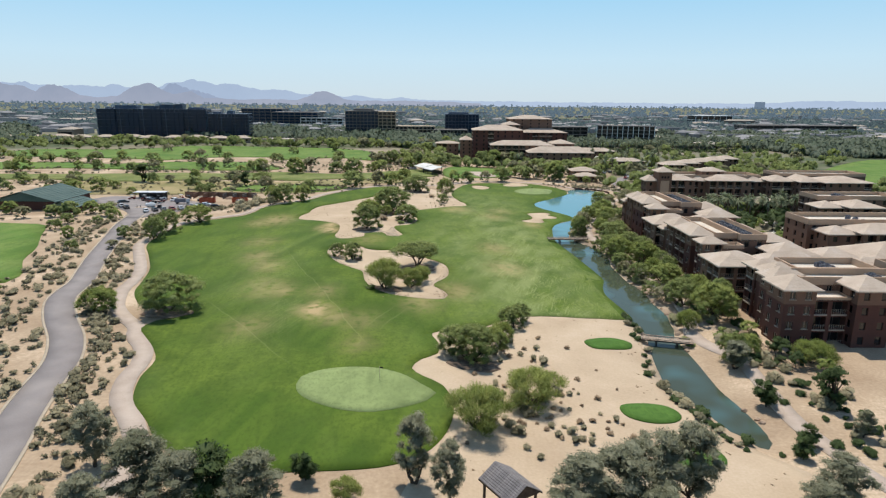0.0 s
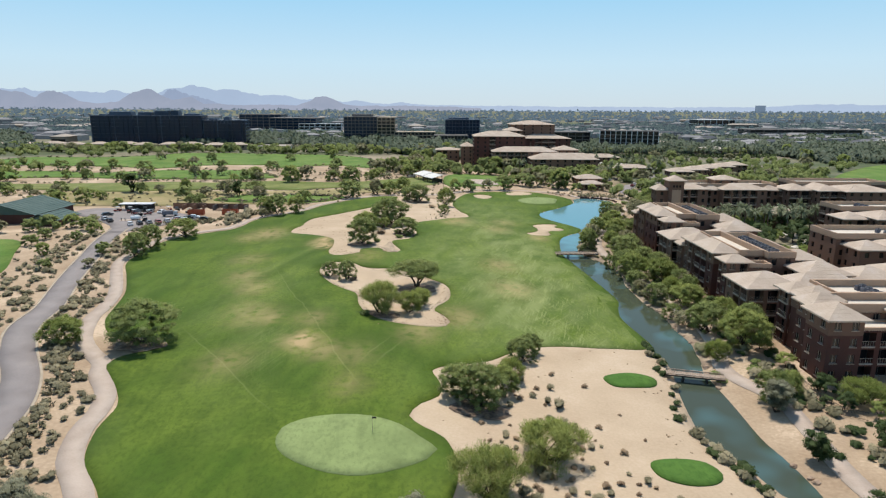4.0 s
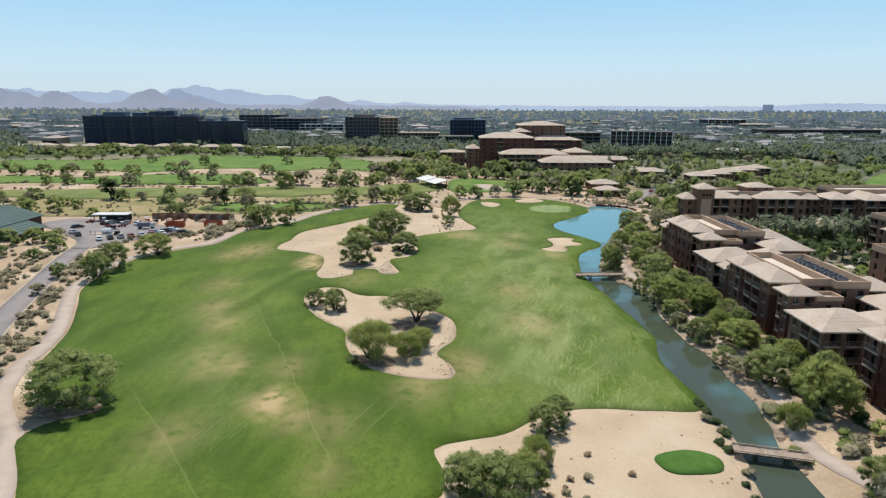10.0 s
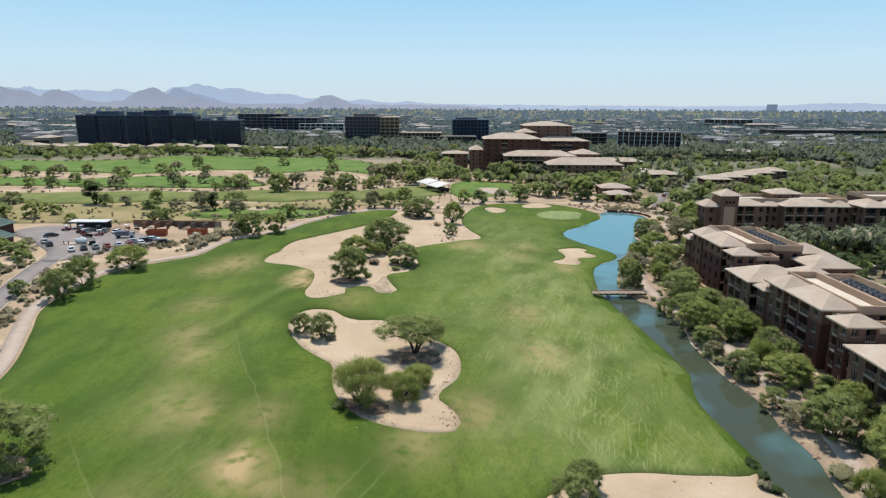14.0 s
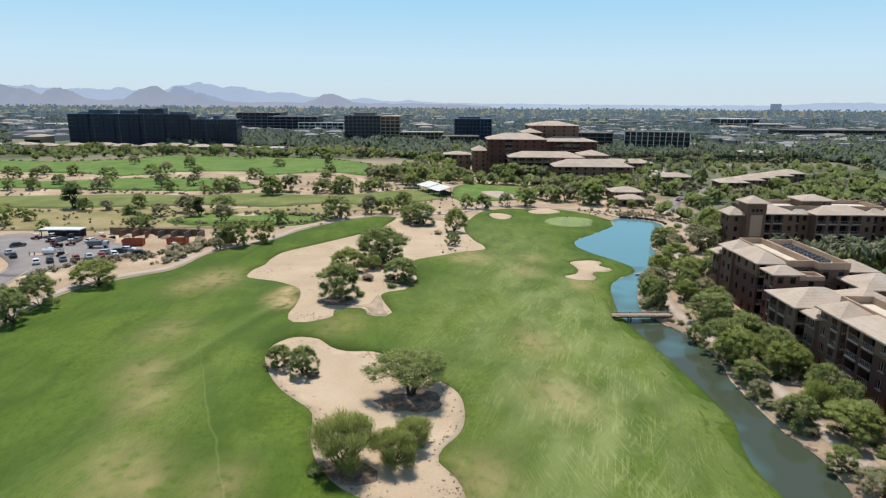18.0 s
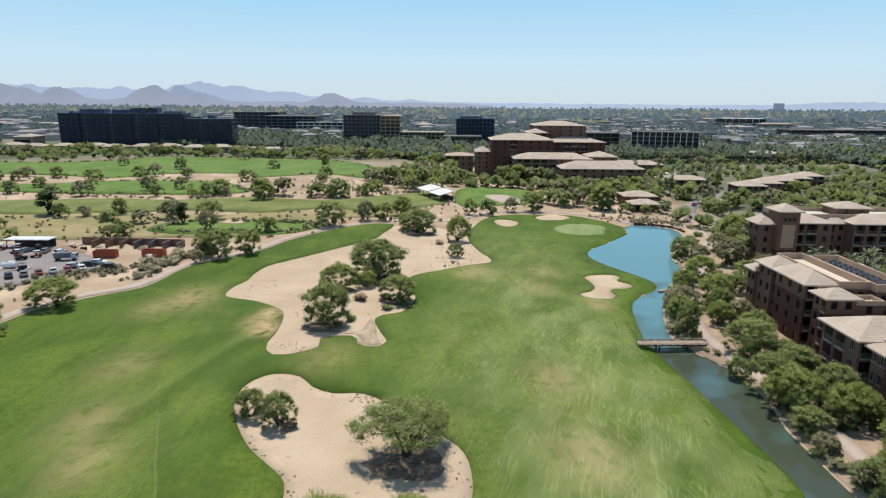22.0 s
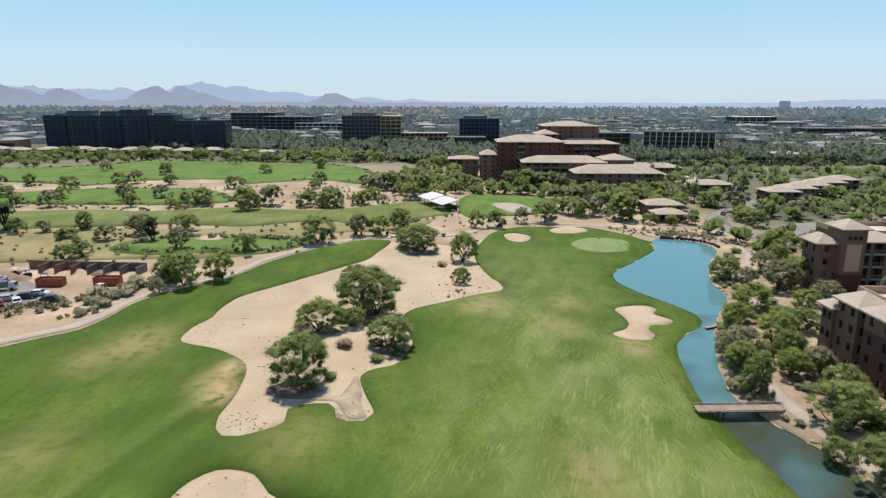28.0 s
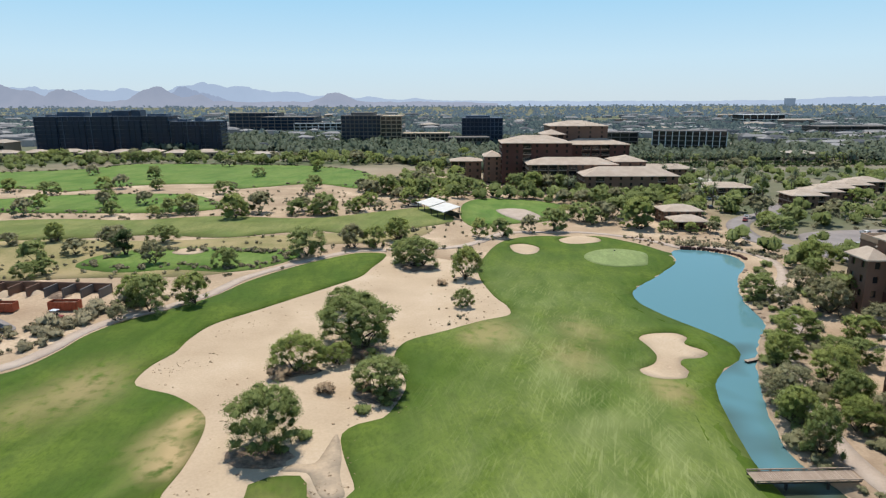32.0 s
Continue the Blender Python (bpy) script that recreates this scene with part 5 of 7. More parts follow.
FIELD_MESQ = [(-60.3, 281.7, 8.3, 8), (-67.5, 275.9, 10.5, 9.5), (-71.6, 270.3, 4.6, 4.1), (-73, 280, 8, 7.5), (-44.1, 326.9, 13.3, 10), (-32.4, 338.6, 8.8, 8.6), (-25.4, 339.2, 8, 7.4), (-64.8, 316.1, 8, 6.1), (-86.9, 318.5, 8.1, 7.4), (-18.7, 350.9, 10.4, 8.2), (-97, 348.1, 11.3, 6.8), (-108.8, 339.8, 11.8, 8.2), (-133.2, 348, 7.6, 6.8), (-113, 301.9, 7.3, 5.3)]
FAR_PROTO = [tree_proto("ironwood", 60 + k, 2000, 0.26, (LEAF_MESQ, LEAF_BRIGHT, LEAF_GREY, LEAF_MESQ)[k], blobs=56, stems=1 + k % 2, lo=0.03, limbs=4, rb=1.25, core=0.55, shape="dome" if k == 3 else "mound", name="ironwood_tree", label="rounded green desert tree on the far course") for k in range(4)]
FAR_MESQ = [(79, 376, 7, 5), (87.5, 374.5, 6, 4.4), (95.5, 375, 7, 4.8), (100, 384, 6, 5), (33, 479, 13, 11), (41, 477, 14, 12), (49, 478.5, 12, 10.5), (56, 480, 12, 11), (63, 461, 9, 8), (-88.4, 391, 12.3, 10.5), (-81, 403.7, 11.8, 9.6), (-53.9, 400.4, 12, 10), (-65.5, 400.4, 9.2, 7), (-114.1, 407.2, 12, 7.7), (-155, 417.4, 7.5, 7.5), (37.1, 378, 12.3, 9.8), (16.5, 360.7, 8.7, 7.3), (8.6, 357, 7.2, 7.2), (27.8, 374, 7.4, 7), (55, 390.6, 9, 8.1), (67, 404.7, 12.9, 10), (71, 382.8, 14, 12.8), (126.8, 406.6, 14.2, 10), (132.5, 392, 11.1, 8.9), (120, 371, 9, 7.5), (90, 402, 10.8, 8.7)]
plant(MESQ, NEAR_MESQ + MID_MESQ + WASTE_MESQ, group="mesquite trees")
MESQ_MID = [tree_proto("mesquite", 130 + k, 6000, 0.20, (LEAF_MESQ, LEAF_GREY, LEAF_BRIGHT)[k], blobs=90, stems=1 + k % 3, lo=0.03, rb=1.3, core=0.46, aspect=0.3, shape="dome" if k == 1 else "mound", label="spreading green mesquite with dark forked trunk") for k in range(3)]
plant(MESQ_MID, FAR_MESQ_A + FIELD_MESQ, group="mesquite trees")

Q = random.Random(12)
bank = [(x, y, (q := Q.uniform(4.4, 7.6)), q * Q.uniform(0.6, 0.8)) for y0 in np.arange(150, 262, 7.0) for x, y in [(float(np.interp(y0, [q[1] for q in SHORE_E[:25]], [q[0] for q in SHORE_E[:25]])) + Q.uniform(1.4, 4.6), float(y0) + Q.uniform(-1.2, 1.2))] if abs(y - 219) > 4]
bank += [(Q.uniform(64.5, 66.8), float(y) + Q.uniform(-1.5, 1.5), (q := Q.uniform(4.6, 7.0)), q * Q.uniform(0.8, 1.0)) for y in np.arange(141, 246, 9.0)]
BANK_MESQ = [tree_proto("mesquite", 150 + k, 9000, 0.17, (LEAF_GREY, LEAF_MESQ, LEAF_GREY)[k], blobs=90, stems=1 + k % 3, lo=0.0, rb=1.3, core=0.42, aspect=0.26, shape="mound", label="bushy olive-green mesquite leaning over the stream bank") for k in range(3)]
WALKWAY = flow(PATH_E, False, 2.0)
plant(BANK_MESQ, [q for q in bank if min(np.hypot(WALKWAY[:, 0] - q[0], WALKWAY[:, 1] - q[1])) > 1.2 + 0.2 * q[2]], group="bank mesquites")

OLIVE = [tree_proto("olive", 40 + k, 13000, 0.17, LEAF_EUC, blobs=80, shape="tall", w=7, h=9, lo=0.12, stems=1 + k % 2, name="eucalyptus_tree", label="loose grey-green eucalyptus with thin leaves", aspect=0.24, droop=0.7, rb=1.3, core=0.5) for k in range(3)]
plant(OLIVE, [(-42.5, 72.5, 7.2, 8.8), (-33.5, 65.5, 10, 8.6), (-28.5, 63.5, 9, 7.6), (-20, 63.5, 9, 7.8), (-2.6, 69.5, 6.4, 9.4), (1.6, 66, 5.2, 8.2), (16.4, 64.0, 9.6, 8.8), (21.0, 65.0, 10.8, 9.6), (25.5, 67, 10, 10.4), (30.5, 68.5, 9.5, 11.2), (55, 109.5, 6.6, 5.6), (50, 70, 8, 6.2), (62.6, 85.2, 4, 4.4), (24, 60.5, 8, 7.4), (45, 66, 7, 5.5), (-37, 60, 7, 7)], 7, 9, group="eucalyptus trees")
ROUND = [tree_proto("round", 50 + k, 5000, 0.13, LEAF_DARK, blobs=34, shape="ball", w=5, h=5, lo=0.10, stems=1, name="citrus_tree", label="dense rounded dark green tree", droop=0.0, aspect=0.6, rb=1.25) for k in range(2)]
plant(ROUND, [(-15.7, 69.8, 3.6, 3.8), (-25.2, 65.1, 7.4, 7.6), (53.4, 95.3, 4.6, 4.6), (50.6, 79.7, 3.4, 3.5), (66, 117, 3.6, 3.4), (64.6, 158.5, 4, 4.2), (65.3, 205, 4.4, 5.4), (53, 83, 3.6, 3.6)], 5, 5, group="dark round trees")
PALO = [tree_proto("palo", 30 + k, 14000, 0.36, LEAF_BRIGHT, blobs=60, shape="dome", w=9, h=6, lo=0.10, stems=3, name="palo_verde_tree", label="airy yellow-green palo verde with many stems", aspect=0.075, droop=-1.5, core=0.16, rb=1.2) for k in range(2)]
plant(PALO, [(-13, 151.7, 9.8, 7.8), (-6.7, 152.4, 7.1, 5.2), (-4.2, 157, 6.0, 4.6), (15.4, 92.3, 10.5, 5.8), (6.0, 83.1, 10, 6.4), (70.5, 112, 8.5, 4.6), (54.4, 130.6, 5.1, 4.8), (-10.4, 65.7, 3.9, 3.2), (12.5, 117, 5.0, 4.4), (66, 190, 5, 5), (60.5, 173, 6, 5.2)], 9, 6, group="palo verde trees")
PINE = [tree_proto("pine", 71, 1800, 0.28, LEAF_DARK, blobs=16, shape="tall", w=5.4, h=7.5, lo=0.2, stems=3, name="sumac_tree", label="dark dusty sumac with clumped crown", droop=0.2)]
plant(PINE, [(63.5, 94.5, 5.4, 7.0), (70, 88, 5, 5.5), (-100.5, 330, 7, 8), (-160, 345, 12, 10)], 5.4, 7.5, group="dark sumacs")

KEEP_OFF = [FAIRWAY, WASTE, WATER_EDGE, GREEN_A] + [flow(f, step=8) for f in FIELDS]
FOOT = [(67.5, 125, 115, 150), (67.5, 129, 147, 169), (67.5, 100, 160, 247), (90, 198, 268, 308), (140, 180, 225, 256), (96, 168, 150, 207), (15, 115, 462, 577), (-4, 17, 518, 536), (80, 99, 376, 402), (-160, -85, 236, 296), (-190, -145, 235, 285), (99, 117, 346, 394), (112, 126, 338, 352), (106, 134, 390, 414), (126, 148, 404, 434), (124, 176, 350, 380), (150, 170, 426, 442), (165, 184, 438, 454), (179, 199, 450, 466), (194, 213, 462, 478), (208, 228, 474, 490)]


def free(x, y, gap=1.0):
    if any(a - gap < x < b + gap and c - gap < y < d + gap for a, b, c, d in FOOT):
        return False
    return all(float(reach(np.array([x]), np.array([y]), o)[0]) > gap for o in KEEP_OFF)


def scatter(rng, n, x0, x1, y0, y1, gap=1.0, apart=3.0, tries=20):
    out = []
    for _ in range(n * tries):
        if len(out) >= n:
            break
        x, y = rng.uniform(x0, x1), rng.uniform(y0, y1)
        if all((x - a) ** 2 + (y - b) ** 2 > apart ** 2 for a, b in out) and free(x, y, gap):
            out.append((x, y))
    return out


def sized(rng, pts, w0, w1, k=0.75):
    return [(x, y, (q := rng.uniform(w0, w1)), q * k * rng.uniform(0.85, 1.15)) for x, y in pts]


S = random.Random(4)
spread = list(FAR_MESQ)
spread += sized(S, scatter(S, 16, -230, -5, 395, 412, 1, 6), 6, 10)
spread += sized(S, scatter(S, 18, -240, 10, 456, 480, 1, 6), 7, 11)
spread += sized(S, scatter(S, 62, -420, 30, 600, 650, 2, 7), 8, 13)
spread += sized(S, scatter(S, 26, -240, -110, 300, 345, 1, 8), 5, 9)
spread += sized(S, scatter(S, 40, -40, 120, 380, 470, 2, 7), 8, 13)
spread += sized(S, scatter(S, 40, 95, 280, 320, 480, 2, 7), 8, 13)
spread += sized(S, scatter(S, 30, -30, 130, 455, 600, 3, 8), 8, 13)
spread += sized(S, scatter(S, 14, 150, 420, 500, 700, 3, 9), 8, 13)
spread += sized(S, scatter(S, 20, -200, -100, 130, 240, 2, 10), 4, 7)
spread += sized(S, scatter(S, 26, -430, -240, 330, 560, 2, 9), 8, 13)
spread += sized(S, [(-229.6, 540), (-180, 520), (-120, 530), (-90, 560), (-160, 590), (-75, 480), (-160, 430), (-185, 420), (-140, 425), (-215, 425)], 8, 11)
spread += sized(S, [(-142, 243), (-136, 247), (-131, 252), (-147, 240), (-176, 246), (-168, 247), (-190, 244), (-128, 243), (-184, 240), (-122, 236), (-156, 236)], 6, 8.5)
plant(FAR_PROTO, spread, group="far course trees")
COURT = [tree_proto("court", 80 + k, 2000, 0.24, LEAF_BRIGHT if k else LEAF_DARK, blobs=30, stems=1, lo=0.2, limbs=4, name="courtyard_tree", label="leafy green tree in the resort courtyard") for k in range(2)]
plant(COURT, sized(S, scatter(S, 34, 97, 160, 200, 286, 1, 6), 6, 10), group="courtyard trees")
plant([copy_thing(q, Matrix.Identity(4)) for q in COURT], sized(S, scatter(S, 16, 64, 70, 100, 245, 0.2, 4), 3.5, 5.0), group="facade trees")


def palm_proto(seed, h=9.0, fronds=46):
    rng = np.random.default_rng(seed)
    e = thing("palm_tree", None, "tall date palm with arching grey-green fronds", "palm")
    s = Soup()
    s.tube([(0, 0, -0.3), (0.05, 0.05, h * 0.5), (0, 0, h)], [0.28, 0.22, 0.24], 7)
    part("trunk", s.mesh("trunk", PALM_BARK, True), e)
    f = Soup()
    for i in range(fronds):
        a, up = rng.uniform(0, 6.28), rng.uniform(-0.7, 1.5)
        ln = rng.uniform(2.4, 3.2)
        d = Vector((math.cos(a), math.sin(a), 0))
        side = Vector((-d.y, d.x, 0))
        prev = None
        for k in range(5):
            t = k / 4
            c = Vector((0, 0, h)) + d * ln * t * (0.5 + 0.5 * math.cos(up)) + Vector((0, 0, up * ln * t * 0.8 - 1.5 * t * t))
            w = 0.24 * math.sin(math.pi * (0.12 + 0.85 * t))
            row = (tuple(c + side * w - Vector((0, 0, 0.25 * w))), tuple(c), tuple(c - side * w - Vector((0, 0, 0.25 * w))))
            if prev:
                f.quad(prev[0], prev[1], row[1], row[0])
                f.quad(prev[1], prev[2], row[2], row[1])
            prev = row
    part("crown", f.mesh("crown", LEAF_PALM), e)
    return e


PALMS = [palm_proto(90 + k) for k in range(3)]
palms = sized(S, scatter(S, 44, 100, 160, 250, 290, 0.5, 3.6), 9, 11, 1.0)
palms += [(120 + 6.4 * i, 604 + 0.5 * i + S.uniform(-1, 1), 10, 8) for i in range(30)]
palms += [(135 + 6.4 * i, 622 + 0.5 * i + S.uniform(-1, 1), 10, 8) for i in range(28)]
palms += sized(S, scatter(S, 24, 95, 200, 430, 560, 0.5, 5), 9, 11, 0.9) + [(56, 455, 10, 8), (60, 462, 10, 8), (104, 430, 10, 7), (108, 436, 10, 8)]
plant(PALMS, [(x, y, 9.0, 9.0 * S.uniform(0.75, 1.1)) for x, y, w, h in palms], 9, 9, group="date palms")


# ---- shrubs ----
def shrub_proto(seed, leaf, n, size, name, label, category="shrub", flat=0.8):
    rng = np.random.default_rng(seed)
    bl = [(rng.uniform(-0.3, 0.3), rng.uniform(-0.3, 0.3), rng.uniform(0.12, 0.42), rng.uniform(0.24, 0.36)) for _ in range(10)]
    v, f, own = cards(rng, bl, n, size, 0.4, -0.3, flat, 0.5)
    cv, cf = cores(rng, bl, 0.72)
    f = f + [tuple(i + len(v) for i in q) for q in cf]
    v = np.concatenate([v, cv])
    v[:, 2] = np.maximum(v[:, 2], -0.05)
    return thing(name, None, label, category, "desert shrubs", "", leafy(name, v, f, leaf, leaf_normals(rng, v, n, (0, 0, 0.15), own)))


def along(line, off, n, rng, jitter, step0=0.0, step1=1.0):
    c = flow(line, False, 1.0)
    t = np.gradient(c, axis=0)
    t /= np.linalg.norm(t, axis=1)[:, None] + 1e-9
    out = []
    for _ in range(n):
        i = int((step0 + (step1 - step0) * rng.random()) * (len(c) - 1))
        o = off + rng.uniform(-jitter, jitter)
        out.append((c[i, 0] - t[i, 1] * o, c[i, 1] + t[i, 0] * o))
    return out


SH = [shrub_proto(100 + k, SHRUB, 520, 0.055, "desert_shrub", "low rounded grey-green desert shrub on bare soil") for k in range(4)]
SD = [shrub_proto(110 + k, SHRUB_DRY, 300, 0.06, "dry_shrub", "small dry brown shrub on sand") for k in range(2)]
SG = [shrub_proto(120 + k, LEAF_DARK, 480, 0.06, "green_shrub", "compact dark green shrub by the stream") for k in range(2)]
spots = []
CPATH, RPATH = flow(CART, False, 2.0), flow(ROAD, False, 2.0)


def off_road(x, y):
    return min(np.hypot(CPATH[:, 0] - x, CPATH[:, 1] - y)) > 2.2 and min(np.hypot(RPATH[:, 0] - x, RPATH[:, 1] - y)) > 3.8


for x, y in along(ROAD, -7, 190, S, 4.5, 0.1, 0.95) + along(ROAD, 9.0, 190, S, 6, 0.15, 0.95) + along(ROAD, 24, 60, S, 10, 0.3, 0.95):
    if off_road(x, y) and free(x, y, 0.6):
        spots.append((x, y, S.uniform(1.1, 2.9)))
spots = spots[:290]
plant(SH, [(x, y, q, q * S.uniform(0.6, 0.85)) for x, y, q in spots], 1.2, 0.8)
dry = [(S.gauss(15, 6), S.gauss(97, 10)) for _ in range(110)] + [(S.uniform(-6, 9), S.uniform(268, 312)) for _ in range(36)] + [(S.gauss(22, 9), S.gauss(84, 6)) for _ in range(40)] + [(S.uniform(60, 104), S.uniform(353, 368)) for _ in range(90)]
dry = [(x, y) for x, y in dry if not (float(reach(np.array([x]), np.array([y]), FAIRWAY)[0]) < 0.8 or min(float(reach(np.array([x]), np.array([y]), q)[0]) for q in (TEE_A, TEE_B, TEE_C)) < 1.2 or float(reach(np.array([x]), np.array([y]), WATER_EDGE)[0]) < 1)]
SAGE = [copy_thing(SH[k], Matrix.Identity(4)) for k in (1, 2, 0)]
for q in SAGE:
    q.name = "sage_shrub"
plant(SD + SAGE[:2], [(x, y, (q := S.uniform(0.6, 1.45) * (0.55 if 260 < y < 320 else 1)), q * 0.75) for x, y in dry], 1.2, 0.8)
gr = [(39.4 + 4.1 * k / 12 + S.uniform(-0.4, 0.4), 97.5 - 15.5 * k / 12) for k in range(13)]
for x, y in along(SHORE_E, 2.6, 120, S, 1.6) + along(SHORE_W, -1.8, 34, S, 0.9, 0.80, 1.0) + [(S.gauss(62, 5), S.gauss(92, 14)) for _ in range(22)] + [(S.uniform(58, 67), S.uniform(76, 135)) for _ in range(60)] + [(S.uniform(60, 67.2), S.uniform(135, 245)) for _ in range(60)]:
    if float(reach(np.array([x]), np.array([y]), WATER_EDGE)[0]) > 0.7 and not any(a < x < b and c < y < d for a, b, c, d in FOOT[:3]) and not (x < 58 and 245 < y < 272):
        gr.append((x, y))
plant(SG + SAGE[2:], [(x, y, (q := S.uniform(1.1, 2.7)), q * 0.75) for x, y in gr[:240]], 1.2, 0.8)


def thicket(name, label, pts, leaf, per, size, rng, kind="stuff", cored=2):
    """Many small shrubs or far trees in one mesh."""
    V, F, N, k = [], [], [], 0
    p = np.array([(x, y, r, h) for x, y, r, h in pts])
    z = height(p[:, 0], p[:, 1])
    for (x, y, r, h), zz in zip(p, z):
        flat = min(1.0, 0.7 * h / r)
        bl = [(rng.uniform(-0.5, 0.5) * r, rng.uniform(-0.5, 0.5) * r, h * rng.uniform(0.3, 0.62), r * rng.uniform(0.4, 0.6)) for _ in range(3)]
        v, f, own = cards(rng, bl, per, size * r, 0.6, 0.0, flat, 0.65)
        vs = [v] + [LUMP_V * (1 + 0.15 * rng.normal(size=len(LUMP_V)))[:, None] * br * 0.85 * np.array([1, 1, flat]) + (bx, by, bz) for bx, by, bz, br in bl[:cored]]
        F += (np.array(f) + k).tolist()
        for i in range(cored):
            F += (LUMP_F + k + 4 * per + i * len(LUMP_V)).tolist()
        v = np.concatenate(vs)
        N.append(leaf_normals(rng, v, per, (0, 0, h * 0.3), own))
        V.append(v + (x, y, zz))
        k += len(v)
    tagged(new(name, leafy(name, np.concatenate(V), F, leaf, np.concatenate(N))), label, "vegetation", "", kind)


FR = np.random.default_rng(8)
low = [(x, y, FR.uniform(0.5, 1.1), FR.uniform(0.7, 1.3)) for x, y in along(CART, -6, 60, S, 2.0, 0.0, 0.45) + along(ROAD, -5.6, 150, S, 1.6, 0.15, 0.75) + along(ROAD, -7, 90, S, 4, 0.05, 0.9) + along(ROAD, 9, 90, S, 5, 0.05, 0.9) + along(ROAD, 16, 130, S, 10, 0.2, 1.0) + along(ROAD, 45, 200, S, 26, 0.2, 1.0) if off_road(x, y) and free(x, y, 0.5)]
low += [(x, y, FR.uniform(0.8, 2.0), FR.uniform(1.0, 2.2)) for x, y in scatter(S, 300, 98, 340, 315, 470, 0.6, 2.0, 4)]
low += [(x, y, FR.uniform(0.5, 1.2), FR.uniform(0.7, 1.4)) for x, y in scatter(S, 420, -230, 20, 296, 470, 0.6, 1.5, 4)]
for k in (0, 1, 2, 4):
    low += [(x, y, FR.uniform(0.7, 1.7), FR.uniform(0.8, 1.6)) for x, y in along(FIELDS[k] + FIELDS[k][:1], -3.5 if k != 2 else 3.5, 110, S, 2.0)]
low += [(x, y, FR.uniform(0.8, 1.6), FR.uniform(1.0, 1.8)) for x, y in along([(-112, 240), (-100, 256), (-86, 266), (-78, 274), (-70, 284)], 0, 90, S, 4.5) if off_road(x, y)]
OL = [shrub_proto(140 + k, LEAF_GREY if k else LEAF_MESQ, 700, 0.055, "bank_shrub", "broad olive-green shrub on the stream bank") for k in range(3)]
shrubs = [(x, y, S.uniform(1.6, 4.0)) for x, y in along(SHORE_E, -2.4, 70, S, 1.2, 0.12, 0.82) + along(SHORE_E, -7, 90, S, 3.5, 0.12, 0.9) + along(SHORE_E, -13, 40, S, 3.0, 0.2, 0.9)]
shrubs = [(x, y, q) for x, y, q in shrubs if float(reach(np.array([x]), np.array([y]), WATER_EDGE)[0]) > 0.5 and min(np.hypot(WALKWAY[:, 0] - x, WALKWAY[:, 1] - y)) > 1.6 + 0.3 * q and not any(a - 1 < x < b + 1 and c - 1 < y < d + 1 for a, b, c, d in FOOT[:3])]
plant(OL, [(x, y, q, q * 0.7) for x, y, q in shrubs], 1.2, 0.8, group="bank shrubs")
WB = [shrub_proto(170 + k, (SHRUB_DRY, LEAF_MESQ)[k], 600, 0.055, "waste_bush", ("rounded tan-brown bush on the sand waste", "low green bush under a mesquite")[k]) for k in range(2)]
plant(WB, [(-20.8, 236.8, 3.8, 2.4), (-20.4, 222.6, 3.0, 2.2), (-29.4, 243.0, 5.0, 3.2), (-22.8, 219.0, 2.4, 1.6), (-14.6, 238.0, 3.0, 2.0), (-13.4, 230.6, 3.4, 1.8), (-17.5, 249.5, 3.0, 2.0), (-10.5, 233, 2.6, 1.6), (-3, 299, 3.2, 2.0), (-14.5, 262, 3.4, 2.4), (-23.0, 179.4, 2.4, 1.4), (-16.4, 149.6, 2.6, 1.8)], 1.2, 0.8, group="waste bushes")
YARD = [copy_thing(SH[k % 4], Matrix.Identity(4)) for k in range(3)]
for q in YARD:
    q.name = "saltbush"
    q["label"] = "large rounded grey saltbush beside the yard"
bush = [(S.gauss(x, 2.6), S.gauss(y, 2.4), S.uniform(2.0, 3.8)) for x, y in ((-98, 259), (-91, 254.5), (-85, 255.5), (-80.8, 262), (-84, 264), (-80, 270), (-88, 262), (-102, 254), (-77.5, 277)) for _ in range(5)]
plant(YARD, [(x, y, q, q * 0.75) for x, y, q in bush if off_road(x, y) and free(x, y, 0.4)], 1.2, 0.8, group="saltbushes")
thicket("grove", "dense green desert trees round the hotel and lodges", [(x, y, (q := FR.uniform(3.2, 5.4)), q * FR.uniform(1.3, 1.7)) for x, y in scatter(S, 110, 96, 300, 318, 430, 1.5, 5.5, 6) + scatter(S, 110, 96, 330, 430, 580, 1.5, 6, 6) + scatter(S, 30, 10, 100, 440, 461, 0.5, 5, 8) + scatter(S, 26, -30, 14, 440, 560, 1, 6, 6) + scatter(S, 200, -430, 40, 600, 665, 1, 6, 6) + scatter(S, 130, -460, -245, 300, 600, 1, 6, 6)], LEAF_MESQ, 170, 0.10, FR, cored=3)
bits = []
for ring, n in ((MID_BUNKER, 150), (WASTE, 260), (APRON, 120)):
    for _ in range(n):
        i = S.randrange(len(ring))
        c = ring.mean(0)
        k = S.uniform(0.02, 0.14) if n == 150 else S.uniform(0.01, 0.35)
        x, y = ring[i] + (c - ring[i]) * k
        bits.append((x + S.gauss(0, 0.5), y + S.gauss(0, 0.5), FR.uniform(0.12, 0.34), FR.uniform(0.10, 0.22)))
